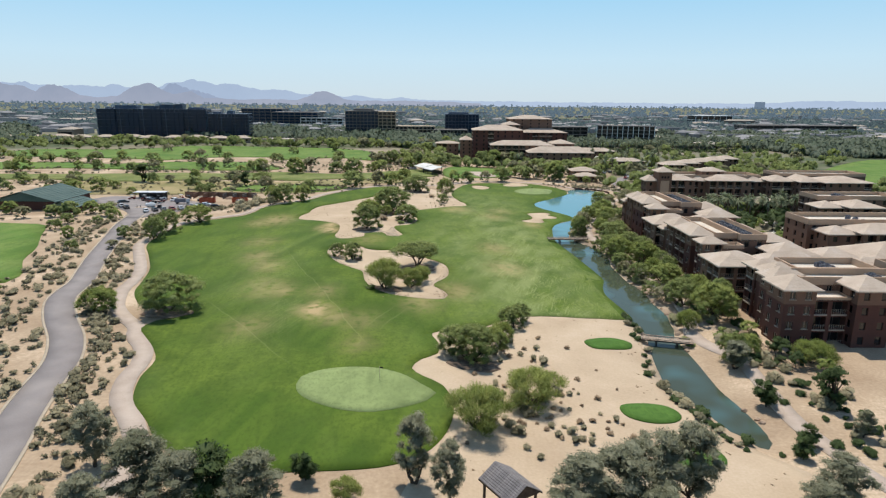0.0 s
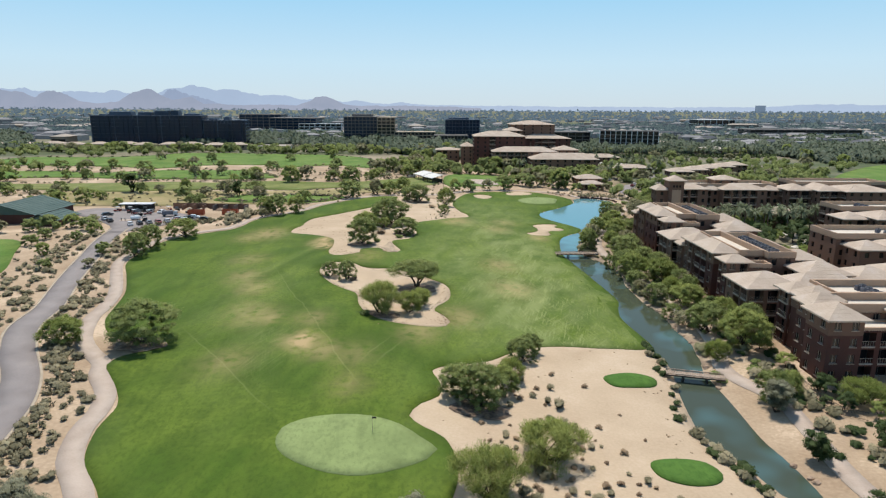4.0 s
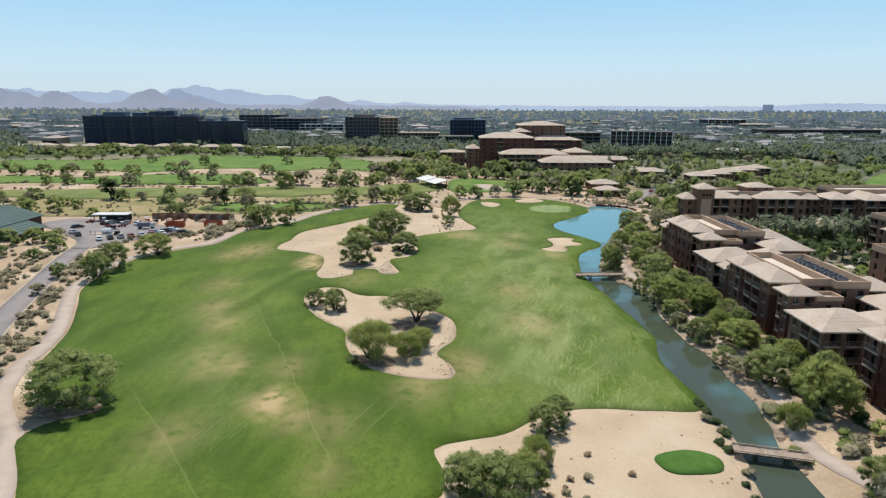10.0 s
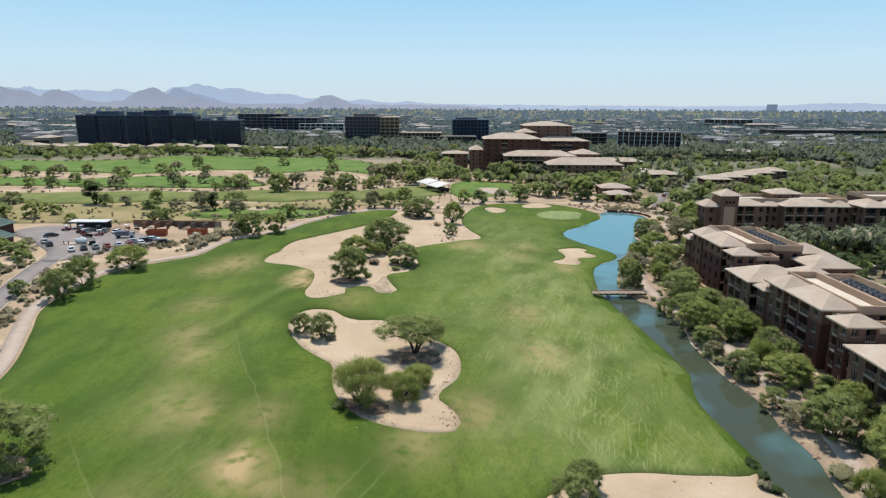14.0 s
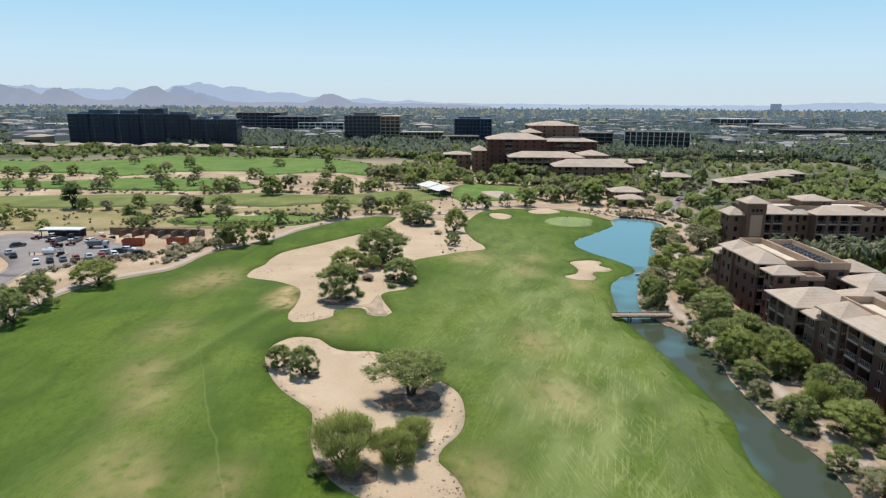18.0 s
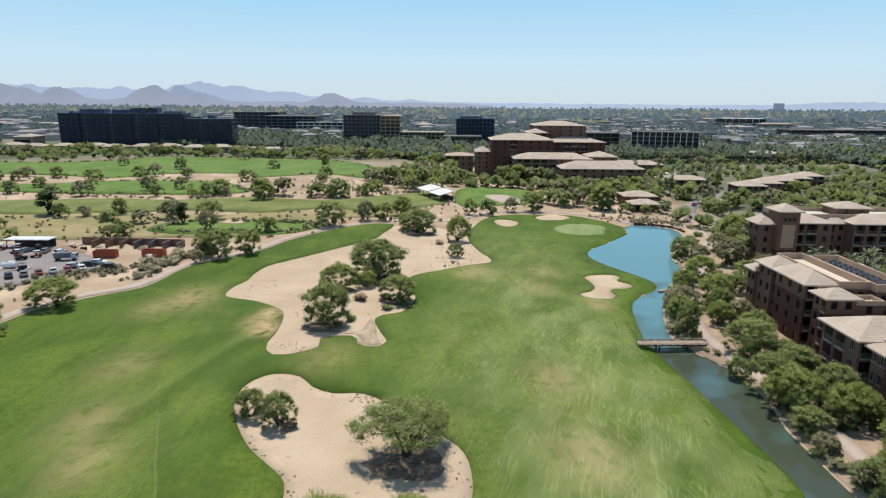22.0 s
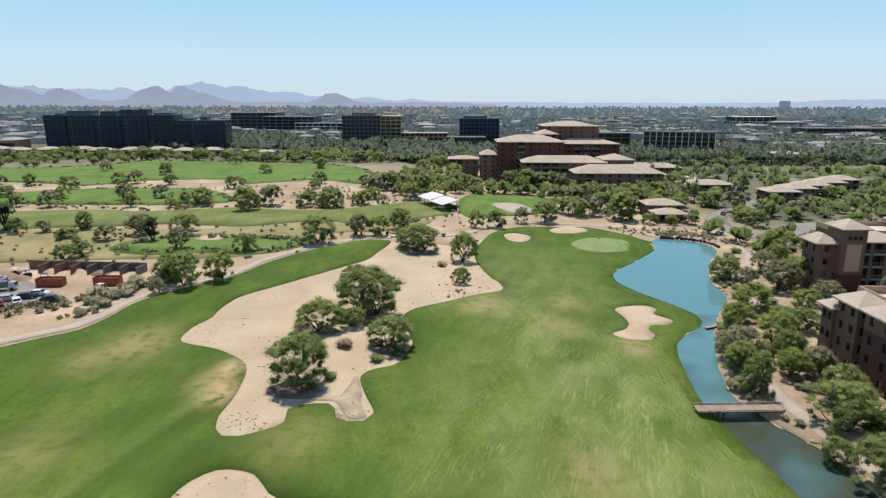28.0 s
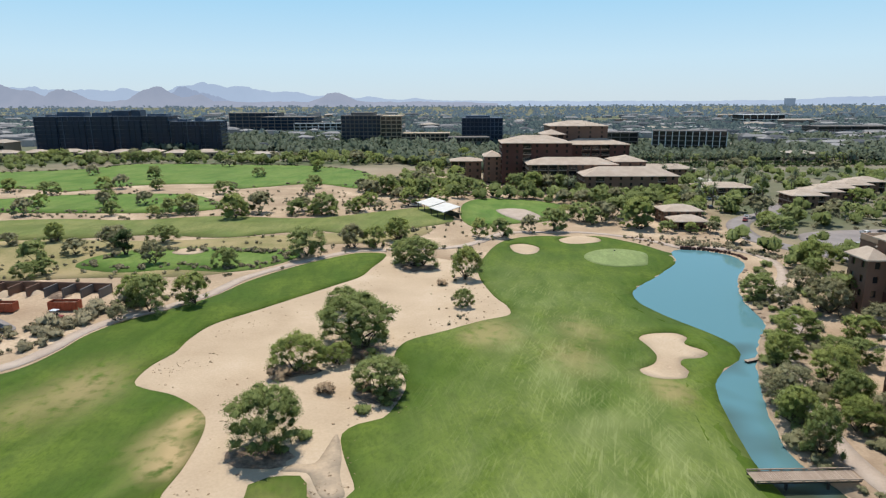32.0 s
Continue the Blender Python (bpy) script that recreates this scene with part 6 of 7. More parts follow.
for cx, cy, n, sp in ((-31, 208, 34, 2.0), (-27.5, 206.5, 16, 1.4), (-15, 212, 24, 1.6), (-10, 232, 40, 2.0), (-30.5, 186.5, 40, 2.2), (1.2, 147, 50, 1.8), (0.5, 158, 30, 2.4), (-11, 147.5, 50, 3.0), (-12, 187.5, 26, 1.8), (-50, 247, 30, 2.2), (-6, 170, 60, 4.0)):
    bits += [(cx + S.gauss(0, sp), cy + S.gauss(0, sp * 0.7), FR.uniform(0.10, 0.28), FR.uniform(0.08, 0.22)) for _ in range(n)]
thicket("debris", "scattered dry tufts and clods on the sand", bits, SHRUB_DRY, 16, 0.35, FR, cored=1)
thicket("brush", "scattered low desert brush between fairways", low, SHRUB, 60, 0.22, FR)


# ---- distance ----
def far_woods():
    rng = np.random.default_rng(3)
    pts = []
    while len(pts) < 15000:
        u = rng.random()
        y = 560 / (1 - u * 0.885)
        x = rng.uniform(-0.82, 0.82) * (y + 60)
        if noise.noise((x * 0.004, y * 0.004, 2.0)) + 0.25 * noise.noise((x * 0.02, y * 0.02, 5.0)) < -0.10 - 0.25 * (x > 0) and y < 3000:
            continue
        if y < 620 and x < -40:
            continue
        if -20 < x < 120 and y < 560 or 110 < x < 330 and y < 655:
            continue
        r = rng.uniform(3.2, 6.0) * (1 + y / 3500)
        pts.append((x, y, r, r * rng.uniform(1.1, 1.7)))
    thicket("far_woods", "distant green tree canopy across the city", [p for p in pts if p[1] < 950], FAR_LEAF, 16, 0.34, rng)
    thicket("city_woods", "green canopy between far streets under painted blue haze", [p for p in pts if 950 <= p[1] < 1700], MID_LEAF, 14, 0.34, rng)
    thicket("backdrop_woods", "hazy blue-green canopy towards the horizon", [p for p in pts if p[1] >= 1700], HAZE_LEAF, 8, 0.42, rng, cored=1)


far_woods()
CITY = [surface("city_roof_tan", (0.40, 0.34, 0.28), (0.50, 0.43, 0.36), 0.05, 0.9, per_object=0.5), surface("city_wall_brown", (0.22, 0.17, 0.14), (0.32, 0.26, 0.21), 0.05, 0.9, per_object=0.5), WHITE, OFFICE]


def city():
    rng = random.Random(21)
    for k in range(72):
        y = 640 / (1 - rng.random() * 0.66)
        x = rng.uniform(-0.8, 0.8) * y if k < 66 else rng.uniform(-0.8, -0.25) * y
        if y < 900 and (-395 < x < -200 or -125 < x < 60 or 100 < x < 240):
            continue
        w, d, h = rng.uniform(12, 40) * (1 + y / 2600), rng.uniform(12, 26), rng.choice((4.5, 4.5, 5, 5, 6, 6, 9)) * (1 + y / 8000)
        e = thing("city_building", pose(x, y, level(x, y), 0, 0, rng.uniform(-12, 12)), rng.choice(("low tan-roofed building in the distant city", "low flat-roofed building among far trees")), "building", "distant city")
        part("wall", slab_mesh("wall", -w / 2, w / 2, -d / 2, d / 2, -1, h, rng.choice(CITY[1:])), e)
        if rng.random() < 0.55:
            part("roof", hip_roof(-w / 2, w / 2, -d / 2, d / 2, h, 2.4, 0.8, False).mesh("roof", CITY[0]), e)
        else:
            part("roof", slab_mesh("roof", -w / 2 - 0.3, w / 2 + 0.3, -d / 2 - 0.3, d / 2 + 0.3, h, h + 0.6, rng.choice((WHITE, CITY[0], CITY[0]))), e)
        if y < 1000:
            part("window", slab_mesh("window", -w / 2 + 1, w / 2 - 1, -d / 2 - 0.12, -d / 2, h * 0.45, h * 0.72, GLASS), e)


city()
for i in range(11):
    x, y = -440 + 24 * i + R.uniform(-4, 4), 655 + 6 * (i % 3)
    e = thing("townhouse", pose(x, y, 2.5, 0, 0, 4), "low grey-tan townhouse with hipped roof", "house", "townhouses")
    part("wall", slab_mesh("wall", -9, 9, -6, 6, -0.5, 5.2, CITY[1]), e)
    part("roof", hip_roof(-9, 9, -6, 6, 5.2, 2.2).mesh("roof", ROOF), e)
    for j in range(4):
        part("window", slab_mesh("window", -7.4 + 4 * j, -5.4 + 4 * j, -6.1, -6.0, 2.2, 3.8, GLASS), e)


def ridge(name, label, y, pts, material, depth=500, seed=1, rough=1.0):
    """A far chain: a ridge line through (x, height) with eroded flanks."""
    xs = np.linspace(pts[0][0], pts[-1][0], 420)
    hs = np.interp(xs, [p[0] for p in pts], [p[1] for p in pts])
    hs = hs + rough * np.array([noise.fractal((x * 0.006, seed, 0.0), 1.0, 2.0, 4) * (3 + h * 0.10) + 0.6 * noise.fractal((x * 0.03, seed + 7.0, 0.0), 0.7, 2.0, 4) * (1.5 + h * 0.06) for x, h in zip(xs, hs)]) * (hs > 2)
    rows = 7
    V, F = [], []
    for j in range(rows):
        t = j / (rows - 1)
        for x, h in zip(xs, hs):
            q = 0.95 * t ** 1.25 * (1 + 0.25 * noise.noise((x * 0.012, j * 0.7, seed)) * (1 - t))
            V.append((x, y - depth * (1 - t), max(0, h) * q))
    n = len(xs)
    F = [(j * n + i, j * n + i + 1, (j + 1) * n + i + 1, (j + 1) * n + i) for j in range(rows - 1) for i in range(n - 1)]
    tagged(new(name, mesh_of(name, V, F, material, True)), label, "mountain", "", "structure")


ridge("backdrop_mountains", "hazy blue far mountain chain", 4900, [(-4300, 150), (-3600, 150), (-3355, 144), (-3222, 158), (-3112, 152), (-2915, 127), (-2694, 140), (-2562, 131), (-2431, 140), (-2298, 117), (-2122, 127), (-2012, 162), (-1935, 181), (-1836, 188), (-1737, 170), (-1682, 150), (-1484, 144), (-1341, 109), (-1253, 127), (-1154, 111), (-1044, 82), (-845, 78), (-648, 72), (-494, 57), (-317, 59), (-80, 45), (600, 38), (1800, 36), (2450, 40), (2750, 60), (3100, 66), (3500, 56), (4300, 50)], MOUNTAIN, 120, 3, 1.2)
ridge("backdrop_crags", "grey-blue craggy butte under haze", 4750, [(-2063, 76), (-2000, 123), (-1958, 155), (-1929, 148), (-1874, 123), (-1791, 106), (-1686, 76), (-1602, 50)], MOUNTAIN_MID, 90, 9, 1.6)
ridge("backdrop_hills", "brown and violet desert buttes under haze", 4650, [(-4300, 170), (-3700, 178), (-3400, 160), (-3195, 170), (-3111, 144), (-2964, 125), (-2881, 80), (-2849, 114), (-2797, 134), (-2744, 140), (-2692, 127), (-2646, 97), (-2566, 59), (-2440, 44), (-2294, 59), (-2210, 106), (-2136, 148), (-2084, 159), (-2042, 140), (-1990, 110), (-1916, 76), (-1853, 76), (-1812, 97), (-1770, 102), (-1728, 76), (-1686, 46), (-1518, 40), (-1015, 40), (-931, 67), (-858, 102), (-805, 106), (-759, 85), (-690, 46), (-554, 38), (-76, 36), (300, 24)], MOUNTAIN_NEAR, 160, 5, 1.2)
# the tower's blue-grey is distance haze, given as emission on its wall
FAR_WALL = hazed("hazed_tower_wall", (0.05, 0.055, 0.06), (0.07, 0.075, 0.085), 0.02, (0.17, 0.235, 0.33), 1.0)
e = thing("far_tower", pose(2290, 4600, 0), "tiny grey tower block on the horizon", "building", "distant city")
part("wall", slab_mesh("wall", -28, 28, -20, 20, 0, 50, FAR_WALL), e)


def sprawl():
    """Low houses, shops and sheds of the far city, too many to count, walls and roofs in one mesh each."""
    rng = random.Random(31)
    walls, roofs = Soup(), Soup()
    for k in range(620):
        y = 760 / (1 - rng.random() * 0.66)
        x = rng.uniform(-0.78, 0.78) * (y + 40)
        if y < 960 and (-400 < x < -200 or -125 < x < 62 or 100 < x < 330):
            continue
        w, d, h = rng.uniform(9, 26) * (1 + y / 3000), rng.uniform(9, 18), rng.uniform(4.0, 6.5) * (1 + y / 6000)
        z = level(x, y)
        walls.box(x - w / 2, x + w / 2, y - d / 2, y + d / 2, z - 1, z + h)
        if k % 3:
            a = hip_roof(x - w / 2, x + w / 2, y - d / 2, y + d / 2, z + h, 2.2, 0.7, False)
        else:
            a = Soup()
            a.box(x - w / 2 - 0.3, x + w / 2 + 0.3, y - d / 2 - 0.3, y + d / 2 + 0.3, z + h, z + h + 0.7)
        n = len(roofs.v)
        roofs.v += a.v
        roofs.f += [tuple(i + n for i in q) for q in a.f]
    # weak blue emission on both meshes paints the haze over the city
    tagged(new("city_walls", walls.mesh("city_walls", hazed("hazed_stucco", (0.13, 0.11, 0.10), (0.31, 0.28, 0.25), 0.01, (0.22, 0.31, 0.42), 0.14, 0.8))), "low tan and brown walls of the far city", "city", "", "stuff")
    tagged(new("city_roofs", roofs.mesh("city_roofs", hazed("hazed_roofing", (0.10, 0.095, 0.095), (0.32, 0.30, 0.285), 0.01, (0.22, 0.31, 0.42), 0.18, 0.9))), "tan and white low roofs of the far city", "city", "", "stuff")


sprawl()


# ---- small things ----
def bridge(x0, y0, x1, y1, z, width, label):
    a, b = Vector((x0, y0)), Vector((x1, y1))
    ln = (b - a).length
    e = thing("footbridge", Matrix.Translation((x0, y0, z)) @ Matrix.Rotation(math.atan2(y1 - y0, x1 - x0), 4, "Z"), label, "bridge", "footbridges")
    n = int(ln / 0.3)
    board = slab_mesh("plank", 0.01, 0.285, -width / 2, width / 2, -0.06, 0.0, WOOD, 0.008)
    for i in range(n):
        part("plank", board, e, "", Matrix.Translation((i * ln / n, 0, 0)))
    for s in (-1, 1):
        part("girder", slab_mesh("girder", 0, ln, s * (width / 2 - 0.3) - 0.12, s * (width / 2 - 0.3) + 0.12, -0.36, -0.065, METAL), e)
        part("kerb_beam", slab_mesh("kerb_beam", 0, ln, s * width / 2 - 0.08, s * width / 2 + 0.08, 0.16, 0.30, WOOD, 0.01), e)
        block = slab_mesh("kerb_block", -0.15, 0.15, s * width / 2 - 0.08, s * width / 2 + 0.08, 0.0, 0.16, WOOD)
        for i in range(int(ln / 1.5) + 1):
            part("kerb_block", block, e, "", Matrix.Translation((min(i * 1.5 + 0.2, ln - 0.2), 0, 0)))
    post = slab_mesh("bridge_post", -0.15, 0.15, -0.15, 0.15, -3.0, -0.5, METAL)
    for t in (0.3, 0.7):
        for s in (-1, 1):
            part("bridge_post", post, e, "", Matrix.Translation((ln * t, s * (width / 2 - 0.4), 0)))


bridge(38.8, 218.6, 52.8, 219.2, 0.30, 2.6, "weathered timber footbridge with low kerb beams over the stream")
bridge(42.2, 124.4, 52.0, 121.8, 0.15, 2.2, "timber footbridge with low kerb beams over the stream")
weir = thing("weir", pose(56.2, 258.6, LAKE_Z, 0, 0, 24), "dark low timber weir across the stream", "weir")
part("beam", slab_mesh("beam", 0, 9, -0.35, 0.35, -0.6, 0.35, METAL, 0.04), weir)
part("cap", slab_mesh("cap", -0.2, 5, -0.5, 0.5, 0.354, 0.45, WOOD, 0.03), weir)


def flag(x, y):
    e = thing("golf_flag", pose(x, y, level(x, y) + 0.18), "thin golf flagstick with a small dark flag on the green", "flag", "golf flags")
    s = Soup()
    s.tube([(0, 0, -0.1), (0, 0, 2.2)], [0.03, 0.025], 6)
    part("stick", s.mesh("stick", TRIM), e)
    f = Soup()
    for i in range(4):
        f.quad((0.02 + i * 0.14, 0.03 * math.sin(i), 1.86), (0.16 + i * 0.14, 0.03 * math.sin(i + 1), 1.87), (0.16 + i * 0.14, 0.03 * math.sin(i + 1), 2.15), (0.02 + i * 0.14, 0.03 * math.sin(i), 2.17))
    part("cloth", f.mesh("cloth", METAL), e)


flag(-9.3, 97.6)
flag(50, 338)

g = thing("gazebo", pose(8.5, 65.8, level(8.5, 65.8), 0, 0, -58), "timber gazebo with a grey tiled gable roof", "gazebo")
ROOF_GREY = surface("grey_concrete_tile", (0.17, 0.155, 0.155), (0.245, 0.225, 0.22), 0.6, 0.85, 4, 0.4, island=0.35)
for s in (-1, 1):
    for k in range(9):
        t0, t1 = k / 9, (k + 1) / 9
        q = Soup()
        for i in range(16):
            x0 = -2.9 + i * 0.3625
            z0, z1 = 4.5 - 1.5 * t0, 4.5 - 1.5 * t1
            q.v += [(x0, s * 2.3 * t0, z0 + 0.05), (x0 + 0.34, s * 2.3 * t0, z0 + 0.05), (x0 + 0.34, s * 2.3 * t1, z1 + 0.10), (x0, s * 2.3 * t1, z1 + 0.10), (x0, s * 2.3 * t1, z1 + 0.02), (x0 + 0.34, s * 2.3 * t1, z1 + 0.02)]
            b = len(q.v) - 6
            q.f += [(b, b + 1, b + 2, b + 3), (b + 3, b + 2, b + 5, b + 4)]
        part("tile_course", q.mesh("tile_course", ROOF_GREY), g)
    part("rafter_board", slab_mesh("rafter_board", -2.9, 2.9, s * 2.3 - 0.05, s * 2.3 + 0.05, 2.82, 3.0, BARK), g)
u = Soup()
u.poly([(-2.85, -2.2, 3.0), (-2.85, 2.2, 3.0), (-2.85, 0, 4.45)])
u.poly([(2.85, -2.2, 3.0), (2.85, 0, 4.45), (2.85, 2.2, 3.0)])
u.quad((-2.85, -2.2, 3.0), (2.85, -2.2, 3.0), (2.85, 0, 4.45), (-2.85, 0, 4.45))
u.quad((-2.85, 2.2, 3.0), (-2.85, 0, 4.45), (2.85, 0, 4.45), (2.85, 2.2, 3.0))
part("gable", u.mesh("gable", BARK), g)
leg = slab_mesh("post", -0.12, 0.12, -0.12, 0.12, -0.2, 3.0, BARK)
for x in (-2.4, 2.4):
    for y in (-1.8, 1.8):
        part("post", leg, g, "", Matrix.Translation((x, y, 0)))

PAINT = [surface("car_paint_" + n, c, tuple(v * 1.15 for v in c), 0.5, 0.3, spec=0.6) for n, c in (("white", (0.7, 0.7, 0.7)), ("black", (0.02, 0.02, 0.022)), ("grey", (0.16, 0.17, 0.18)), ("red", (0.28, 0.04, 0.03)), ("silver", (0.45, 0.46, 0.47)))]
NAMES = ("white", "black", "grey", "dark red", "silver")


def car_proto(k):
    e = thing("car", None, NAMES[k] + " parked car on asphalt", "car", "parked cars")
    s = Soup()
    prof = [(-2.3, 0.35), (-2.3, 0.85), (-1.9, 0.95), (-1.3, 1.42), (0.6, 1.45), (1.2, 0.98), (2.15, 0.85), (2.3, 0.6), (2.25, 0.35)]
    n = len(prof)
    for y, ins in ((-0.9, 1), (0.9, -1)):
        s.v += [(x, y + (0.18 * ins if z > 1.2 else 0), z) for x, z in prof]
    s.f += [tuple(range(n - 1, -1, -1)), tuple(range(n, 2 * n))] + [(i, (i + 1) % n, n + (i + 1) % n, n + i) for i in range(n)]
    part("body", s.mesh("body", PAINT[k]), e)
    w = Soup()
    for y, d in ((-0.86, -1), (0.86, 1)):
        w.quad((-1.62, y + 0.0, 1.02), (0.95, y, 1.02), (0.5, y - 0.10 * d + 0.04 * d, 1.38), (-1.22, y - 0.10 * d + 0.04 * d, 1.38))
    w.quad((0.66, -0.66, 1.44), (0.66, 0.66, 1.44), (1.2, 0.76, 1.02), (1.2, -0.76, 1.02))
    w.quad((-1.36, -0.66, 1.41), (-1.92, -0.76, 0.98), (-1.92, 0.76, 0.98), (-1.36, 0.66, 1.41))
    part("glazing", w.mesh("glazing", GLASS), e)
    t = Soup()
    t.tube([(0, -0.11, 0), (0, 0.11, 0)], [0.34, 0.34], 12)
    t.f.append(tuple(range(12))[::-1])
    tm = t.mesh("tyre", TYRE)
    h = Soup()
    h.tube([(0, -0.125, 0), (0, 0.125, 0)], [0.2, 0.2], 8)
    h.f.append(tuple(range(8))[::-1])
    hm = h.mesh("rim", PAINT[4])
    for x in (-1.45, 1.45):
        for y in (-0.8, 0.8):
            wh = part("wheel", tm, e, "", Matrix.Translation((x, y, 0.34)))
            part("rim", hm, wh)
    return e


CARS = [car_proto(k) for k in range(5)]
lot = [(-117 + 2.7 * i, 251.5 + 1.9 * i, 125) for i in range(7)] + [(-104, 264.5, 20), (-101, 266.5, 25), (-99.5, 269, 10), (-93.8, 264.6, 15), (-136, 272, 40), (-128, 281, 70), (-122, 281, 100), (-117, 280, 80), (-132, 262, 130), (-128, 258, 130)]
lot += [(124, 360, 90), (132 + 3.2, 352.5, 80), (139, 353, 95), (143, 361, 90), (149, 354, 90), (155, 362, 90), (162, 355, 85), (118, 398, 60), (121, 404, 70), (150, 372, 90), (157, 373, 90), (170, 372, 90)]
lot += [(100 + 5 * i, 445 + 2 * i, 90) for i in range(12)] + [(96 + 4 * i, 424 + i, 85) for i in range(6)]
for i, (x, y, a) in reversed(list(enumerate(lot))):
    m = pose(x, y, level(x, y) + 0.085, 0, 0, a + R.uniform(-4, 4))
    if i < 5:
        CARS[i].matrix_basis = m
    else:
        copy_thing(CARS[R.choice((0, 0, 1, 1, 2, 3, 4))], m)


def cart_proto(k, paint, label):
    """A small works cart: chassis, seat, roof on four posts, wheels."""
    e = thing("utility_cart", None, label, "cart", "works carts")
    s = Soup()
    s.box(-1.5, 1.5, -0.65, 0.65, 0.35, 0.7)
    s.box(0.7, 1.5, -0.6, 0.6, 0.7, 1.05)
    part("body", s.mesh("body", paint), e)
    part("seat", slab_mesh("seat", -0.2, 0.4, -0.55, 0.55, 0.7, 1.15, TYRE, 0.05), e)
    part("roof", slab_mesh("roof", -0.6, 1.0, -0.68, 0.68, 1.9, 1.98, PAINT[k], 0.02), e)
    post = slab_mesh("post", -0.03, 0.03, -0.03, 0.03, 0.7, 1.9, METAL)
    t = Soup()
    t.tube([(0, -0.12, 0), (0, 0.12, 0)], [0.3, 0.3], 10)
    t.f.append(tuple(range(10))[::-1])
    tm = t.mesh("wheel", TYRE)
    for x, px in ((-1.0, -0.5), (1.0, 0.9)):
        for y in (-0.6, 0.6):
            part("wheel", tm, e, "", Matrix.Translation((x, y, 0.3)))
            part("post", post, e, "", Matrix.Translation((px, y, 0)))
    return e


CARTS = [cart_proto(0, PAINT[3], "red works cart with a roof in the yard"), cart_proto(1, TYRE, "dark works cart with a roof in the yard")]
for i, (x, y, a) in reversed(list(enumerate([(-138, 284.2, 10), (-130, 279.5, 60), (-121, 275, 30), (-125.5, 283, 95), (-117, 286, 20), (-112.4, 283.5, 80), (-119.5, 262, 5), (-115.5, 260.5, 100), (-127, 276, 140), (-123, 271.5, 15), (-132.5, 284, 88), (-106, 281, 35), (-86, 272, 170)]))):
    m = pose(x, y, level(x, y) + 0.085, 0, 0, a)
    if i < 2:
        CARTS[i].matrix_basis = m
    else:
        copy_thing(CARTS[i % 2], m)
e = thing("tipper_truck", pose(-110.8, 272.5, level(-110.8, 272.5) + 0.085, 0, 0, 12), "grey tipper truck with a silver cab in the yard", "truck")
part("box", slab_mesh("box", -2.8, 1.4, -1.05, 1.05, 0.8, 2.3, HVAC, 0.05), e)
part("cab", slab_mesh("cab", 1.6, 3.2, -1.0, 1.0, 0.5, 2.1, PAINT[4], 0.15), e)
part("windscreen", slab_mesh("windscreen", 3.12, 3.18, -0.85, 0.85, 1.25, 1.85, GLASS), e)
wt = Soup()
wt.tube([(0, -0.15, 0), (0, 0.15, 0)], [0.42, 0.42], 10)
wt.f.append(tuple(range(10))[::-1])
wtm = wt.mesh("wheel", TYRE)
for x in (-2.0, 2.4):
    for y in (-0.95, 0.95):
        part("wheel", wtm, e, "", Matrix.Translation((x, y, 0.42)))
e = thing("pump_island", pose(-119.5, 261.5, level(-119.5, 261.5) + 0.08, 0, 0, 4), "pale concrete fuel island with a white tank", "fuel island")
part("slab", slab_mesh("slab", -6, 5, -1.6, 1.6, 0, 0.18, CONCRETE, 0.03), e)
tk = Soup()
tk.tube([(-1.8, 0, 1.1), (1.8, 0, 1.1)], [0.75, 0.75], 14)
tk.f += [tuple(range(14))[::-1]]
part("tank", tk.mesh("tank", PAINT[0]), e)
for x in (-5, -3.6, 3.2, 4.4):
    part("bollard", slab_mesh("bollard", x - 0.09, x + 0.09, -1.3, -1.12, 0.18, 1.2, METAL), e)


def container(x, y, turn):
    e = thing("roll_off_container", pose(x, y, level(x, y) + 0.08, 0, 0, turn), "open rust-red steel waste container", "container", "waste containers")
    s = Soup()
    for q in ((-3.2, 3.2, -1.2, -1.1), (-3.2, 3.2, 1.1, 1.2), (-3.2, -3.1, -1.1, 1.1), (3.1, 3.2, -1.1, 1.1)):
        s.box(*q, 0.25, 2.1)
    s.box(-3.2, 3.2, -1.2, 1.2, 0.12, 0.25)
    part("body", s.mesh("body", RUST), e)
    rib = slab_mesh("rib", -0.07, 0.07, -1.3, -1.2, 0.2, 2.05, RUST)
    for i in range(8):
        part("rib", rib, e, "", Matrix.Translation((-2.9 + i * 0.83, 0, 0)))
    part("load", slab_mesh("load", -3.05, 3.05, -1.05, 1.05, 0.26, 1.7, MULCH, 0.5), e, "brown garden waste")


container(-101.5, 277, 4)
container(-87.6, 278, 2)

e = thing("equipment_shed", pose(-138, 287, level(-135, 287), 0, 0, 1), "open-fronted equipment shed with a white flat roof", "shed")
part("roof", slab_mesh("roof", -0.5, 13.5, -0.6, 4.4, 2.7, 2.95, WHITE), e)
part("back_wall", slab_mesh("back_wall", 0, 13, 4.0, 4.2, -0.2, 2.7, METAL), e)
for i in range(5):
    part("post", slab_mesh("post", i * 3.2, i * 3.2 + 0.2, 0, 0.2, -0.2, 2.7, METAL), e)
e = thing("storage_bays", pose(-112, 288, level(-100, 288), 0, 0, -4), "row of brown and grey walled storage bays for gravel", "storage bay")
part("back_wall", slab_mesh("back_wall", -6, 28, 4.6, 5.0, -0.2, 2.4, STUCCO), e)
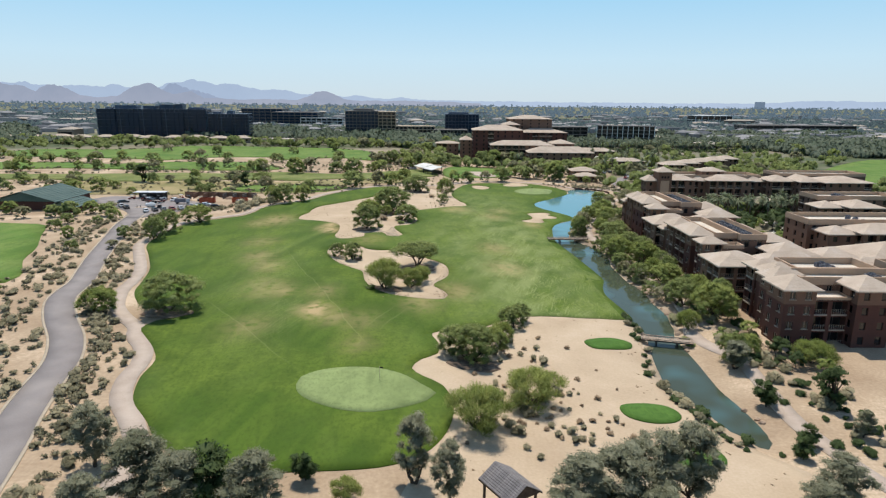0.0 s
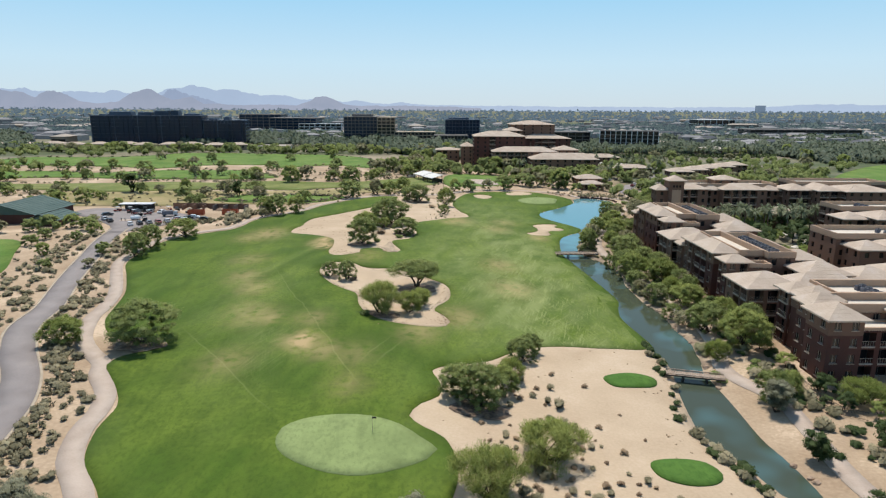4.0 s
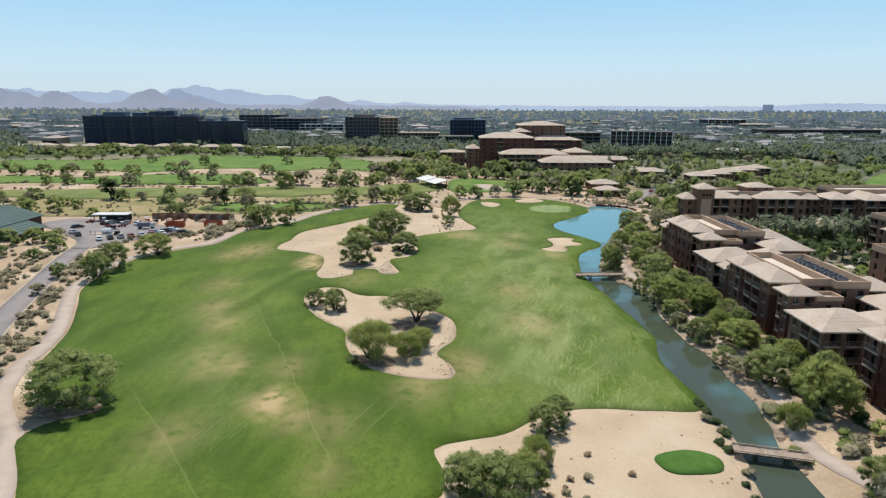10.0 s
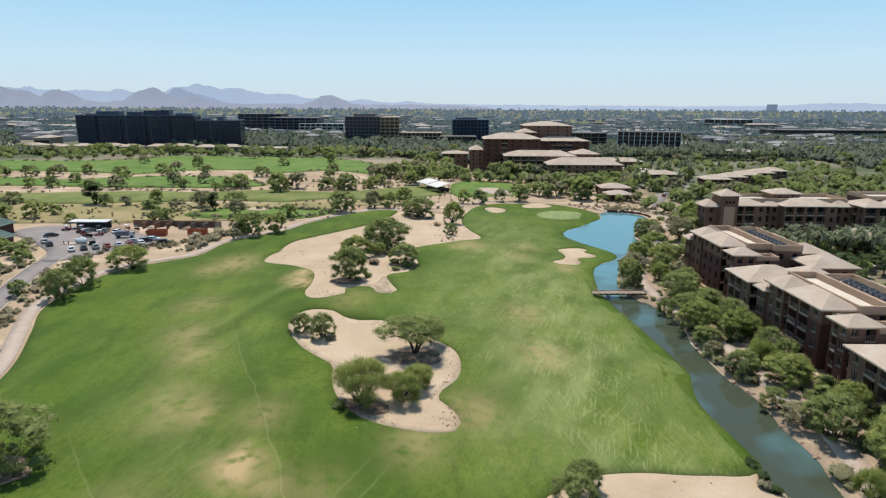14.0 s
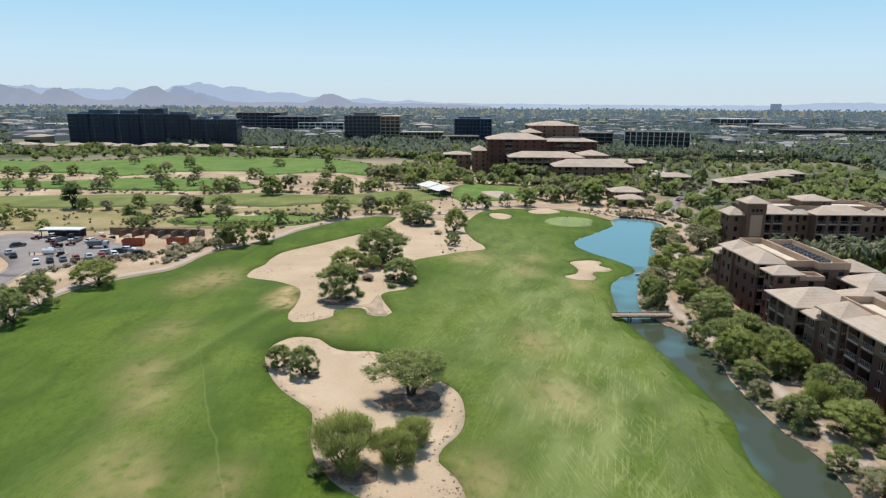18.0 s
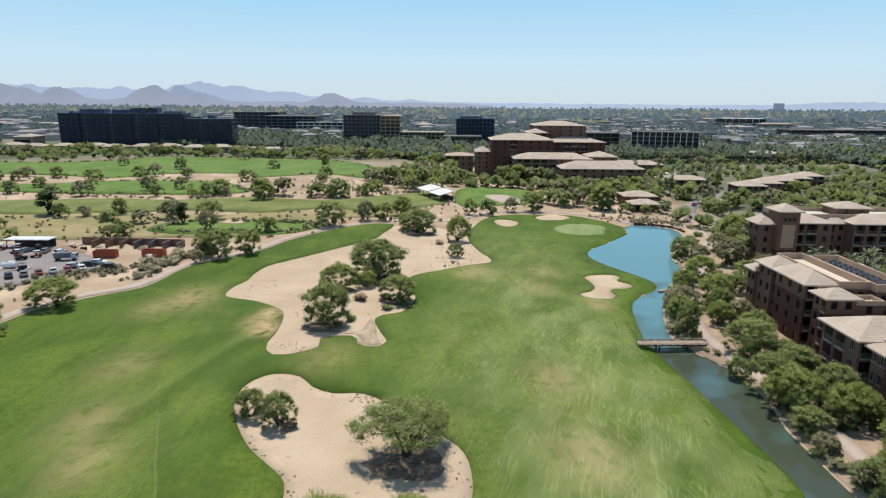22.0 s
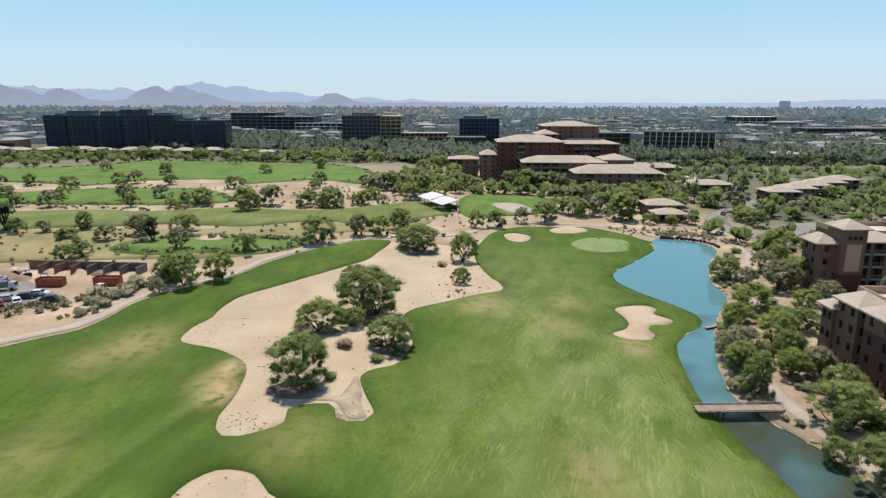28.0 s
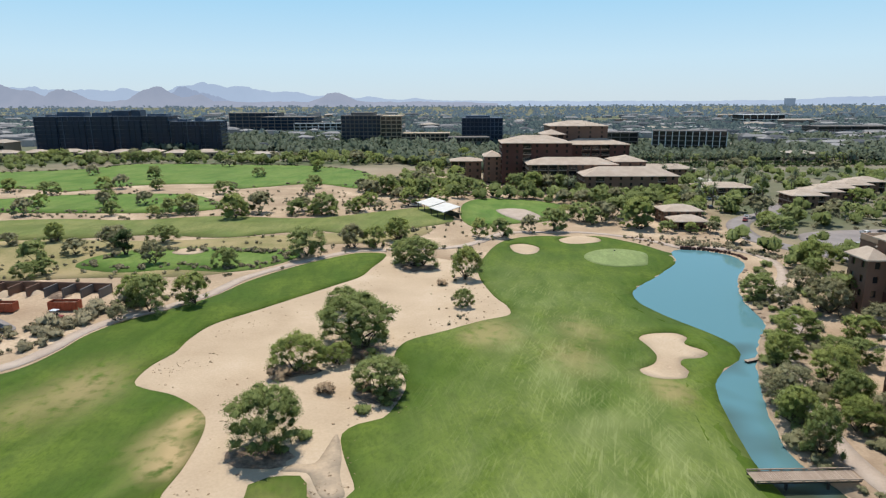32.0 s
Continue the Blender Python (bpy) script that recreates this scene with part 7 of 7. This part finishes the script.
for i in range(7):
    part("divider", slab_mesh("divider", i * 4.6, i * 4.6 + 0.4, 0, 4.6, -0.2, 2.2, STUCCO if i < 3 else OFFICE), e)
for i, (x, y, r, mt) in enumerate(((-119, 284.5, 4, ROCK), (-109, 289, 2.6, SAND), (-103, 290, 2.4, SAND), (-95, 288, 2.6, MULCH), (-113, 282, 3, ROCK))):
    s = Soup()
    for k in range(4):
        rr = r * (1 - k / 4)
        s.v += [(rr * math.cos(a * 0.5236) * R.uniform(0.85, 1.1), rr * math.sin(a * 0.5236) * R.uniform(0.85, 1.1), r * 0.5 * (k / 4) ** 0.8) for a in range(12)]
    s.f += [(k * 12 + a, k * 12 + (a + 1) % 12, (k + 1) * 12 + (a + 1) % 12, (k + 1) * 12 + a) for k in range(3) for a in range(12)] + [tuple(range(36, 48))]
    thing("gravel_mound", pose(x, y, level(x, y)), "loose heap of gravel and soil in the yard", "heap", "soil heaps", "", s.mesh("gravel_mound", mt, True))

e = thing("maintenance_building", pose(-181.5, 256, level(-160, 255) - 1.0, 0, 0, 0), "maintenance building with green sheet-metal gable roof", "building")
for x0, x1, y0, y1, ev, rs in ((0, 26, 0, 26, 4.6, 4.0), (26.4, 38, -6, 8, 3.6, 2.2)):
    part("wall", slab_mesh("wall", x0, x1, y0, y1, -0.3, ev, STUCCO_DARK), e)
    s = Soup()
    xm = (x0 + x1) / 2
    s.quad((x0 - 1, y0 - 1, ev), (xm, y0 - 1, ev + rs), (xm, y1 + 1, ev + rs), (x0 - 1, y1 + 1, ev))
    s.quad((xm, y0 - 1, ev + rs), (x1 + 1, y0 - 1, ev), (x1 + 1, y1 + 1, ev), (xm, y1 + 1, ev + rs))
    s.poly([(x0, y0, ev - 0.1), (x1, y0, ev - 0.1), (xm, y0, ev + rs - 0.3)])
    n = int((x1 - x0) / 1.2)
    for i in range(n + 1):
        x = x0 - 0.9 + i * (x1 - x0 + 1.8) / n
        z = ev + rs * (1 - abs(x - xm) / ((x1 - x0) / 2 + 1))
        part("seam", slab_mesh("seam", x - 0.05, x + 0.05, y0 - 1, y1 + 1, z, z + 0.12, GREEN_METAL), e)
    part("roof", s.mesh("roof", GREEN_METAL), e, "green standing-seam roof")

for x0, y0, turn in ((-9.5, 408, -62), (-3.6, 394.5, -62)):
    e = thing("shade_shelter", pose(x0, y0, level(x0, y0), 0, 0, turn), "long shade shelter with pale sloping canopy on posts", "shelter", "range shelters")
    s = Soup()
    for i in range(6):
        s.box(-6.4 + i * 2.13, -6.4 + i * 2.13 + 2.08, -4.2, 3.4, 3.9, 4.05)
    for k in range(len(s.v)):
        v = s.v[k]
        s.v[k] = (v[0], v[1], v[2] + 0.22 * v[1])
    part("canopy", s.mesh("canopy", SHADE_WHITE), e)
    for x in (-6, 0, 6):
        for y in (-3.5, 3):
            part("post", slab_mesh("post", x - 0.12, x + 0.12, y - 0.12, y + 0.12, -0.2, 3.9 + 0.2 * y, METAL), e)
    part("screen", slab_mesh("screen", -6.2, 6.2, 2.9, 3.0, 0, 2.2, METAL), e)
house("starter_hut", "small square hut with pale roof by the range", "hut", [B(-19, -15, 418, 422, 3.4, "SW", rise=1.0, zb=2.2)], "huts")

UMB = surface("cream_parasol", (0.66, 0.60, 0.50), (0.74, 0.68, 0.58), 0.5, 0.8)


def parasol_proto():
    e = thing("parasol", None, "cream square parasol over a pool terrace", "parasol", "parasols")
    s = Soup()
    s.tube([(0, 0, 0), (0, 0, 2.4)], [0.04, 0.04], 6)
    part("pole", s.mesh("pole", METAL), e)
    c = Soup()
    p = [(1.5 * math.cos(k * math.pi / 4), 1.5 * math.sin(k * math.pi / 4), 2.2) for k in range(8)]
    for k in range(8):
        c.poly([p[k], p[(k + 1) % 8], (0, 0, 2.9)])
        c.quad(p[k], (p[k][0], p[k][1], 2.0), (p[(k + 1) % 8][0], p[(k + 1) % 8][1], 2.0), p[(k + 1) % 8])
    part("canopy", c.mesh("canopy", UMB), e)
    return e


PAR = parasol_proto()
ps = scatter(S, 16, 104, 132, 212, 246, 0.2, 3.5) + scatter(S, 36, 102, 150, 486, 534, 0.0, 3.2)
for x, y in ps[1:]:
    copy_thing(PAR, Matrix.Translation((x, y, level(x, y))))
PAR.matrix_basis = Matrix.Translation((*ps[0], level(*ps[0])))

# stone edge and low hedges by the pond's far end
s = Soup()
edge = flow([(77, 353.5), (85, 351), (91, 344), (91.5, 338)], False, 1.2)
for x, y in edge:
    r = R.uniform(0.5, 0.8)
    s.box(x - r, x + r, y - r, y + r, LAKE_Z - 0.5, LAKE_Z + R.uniform(0.7, 1.1), 0.15)
tagged(new("pond_wall", s.mesh("pond_wall", STUCCO_DARK)), "dark stone edging wall of the pond", "wall", "", "structure")
hedge = [(x + FR.uniform(-0.6, 0.6), y + FR.uniform(-0.6, 0.6), 0.9, 1.2) for off in (3, 5) for x, y in along([(76, 354), (85, 352), (92, 345), (96, 334)], off, 60, S, 1.2)]
rows = [(x, 600 + 0.08 * (x - 120) + FR.uniform(-1, 1), 2.2, 3.2) for x in np.arange(112, 320, 2.2)] + [(x, 618 + 0.08 * (x - 120) + FR.uniform(-1, 1), 2.2, 3.4) for x in np.arange(112, 330, 2.2)]
thicket("palm_hedge", "tall dark hedge below the palm rows", rows, LEAF_DARK, 40, 0.2, FR)
thicket("hedge", "low clipped olive hedge above the pond wall", hedge, SHRUB, 60, 0.2, FR)


def boulder_proto(seed):
    rng = random.Random(seed)
    bm = bmesh.new()
    bmesh.ops.create_icosphere(bm, subdivisions=2, radius=1.0)
    for v in bm.verts:
        v.co *= 1 + 0.28 * noise.noise(v.co * 1.4 + Vector((seed, 0, 0)))
        v.co.z *= 0.65
    me = bpy.data.meshes.new("boulder")
    bm.to_mesh(me)
    bm.free()
    me.materials.append(ROCK)
    return thing("boulder", None, "rounded tan boulder half sunk in soil", "boulder", "boulders", "", me)


BO = [boulder_proto(k) for k in range(2)]
bs = [(x, y) for x, y in along(SHORE_E, -0.7, 46, S, 0.4, 0.0, 0.9)] + [(S.uniform(-40, 30), S.uniform(492, 505)) for _ in range(60)]
for i, (x, y) in reversed(list(enumerate(bs))):
    q = S.uniform(0.35, 0.8) * (2.2 if y > 400 else 1)
    m = Matrix.LocRotScale((x, y, level(x, y)), Euler((0, 0, S.uniform(0, 6))), (q, q * 0.8, q))
    if i < 2:
        BO[i].matrix_basis = m
    else:
        copy_thing(BO[i % 2], m)

# leaf litter under trees, shifted to the shadow side, its brown painting deeper shade
for x, y, r in ((-58.1, 131.5, 6), (-5.7, 170.5, 6.5), (-13, 150, 5), (-25.3, 218, 5), (-19, 256, 6.5), (-10.3, 315, 6), (6.5, 105, 5), (57, 190, 4), (-27, 245.5, 4), (-11.6, 236, 4.4), (61.5, 134, 4.5)):
    o = np.array([(x + r * math.cos(a * 0.35) * S.uniform(0.7, 1.05), y + 0.7 * r * math.sin(a * 0.35) * S.uniform(0.7, 1.05)) for a in range(18)])
    if x < 40:
        drape("leaf_litter", flow(o, step=1.2), 0.22 if (x, y) == (-58.1, 131.5) else 0.11, MULCH, 1.5, "brown leaf litter and painted shade under a tree", "litter", 0.02)

# fence along the resort garden
fence = thing("garden_fence", None, "dark metal garden fence along the resort bank", "fence")
fp = flow([(64.2, 121), (64.0, 113), (64.6, 108), (67.6, 106)], False, 2.4)
fp2 = flow([(79, 262), (83, 270), (86.5, 279), (89, 288)], False, 2.4)
for line in (fp, fp2):
    for a, b in zip(line[:-1], line[1:]):
        za = level(*a)
        ln, an = float(np.hypot(*(b - a))), math.atan2(b[1] - a[1], b[0] - a[0])
        m = Matrix.Translation((a[0], a[1], za)) @ Matrix.Rotation(an, 4, "Z")
        part("post", slab_mesh("post", -0.05, 0.05, -0.05, 0.05, -0.3, 1.6, METAL), fence, "", m)
        q = Soup()
        q.box(0, ln, -0.02, 0.02, 1.42, 1.48)
        q.box(0, ln, -0.02, 0.02, 0.12, 0.18)
        for i in range(int(ln / 0.2)):
            q.box(i * 0.2, i * 0.2 + 0.03, -0.01, 0.01, 0.18, 1.42)
        part("panel", q.mesh("panel", METAL), fence, "", m)
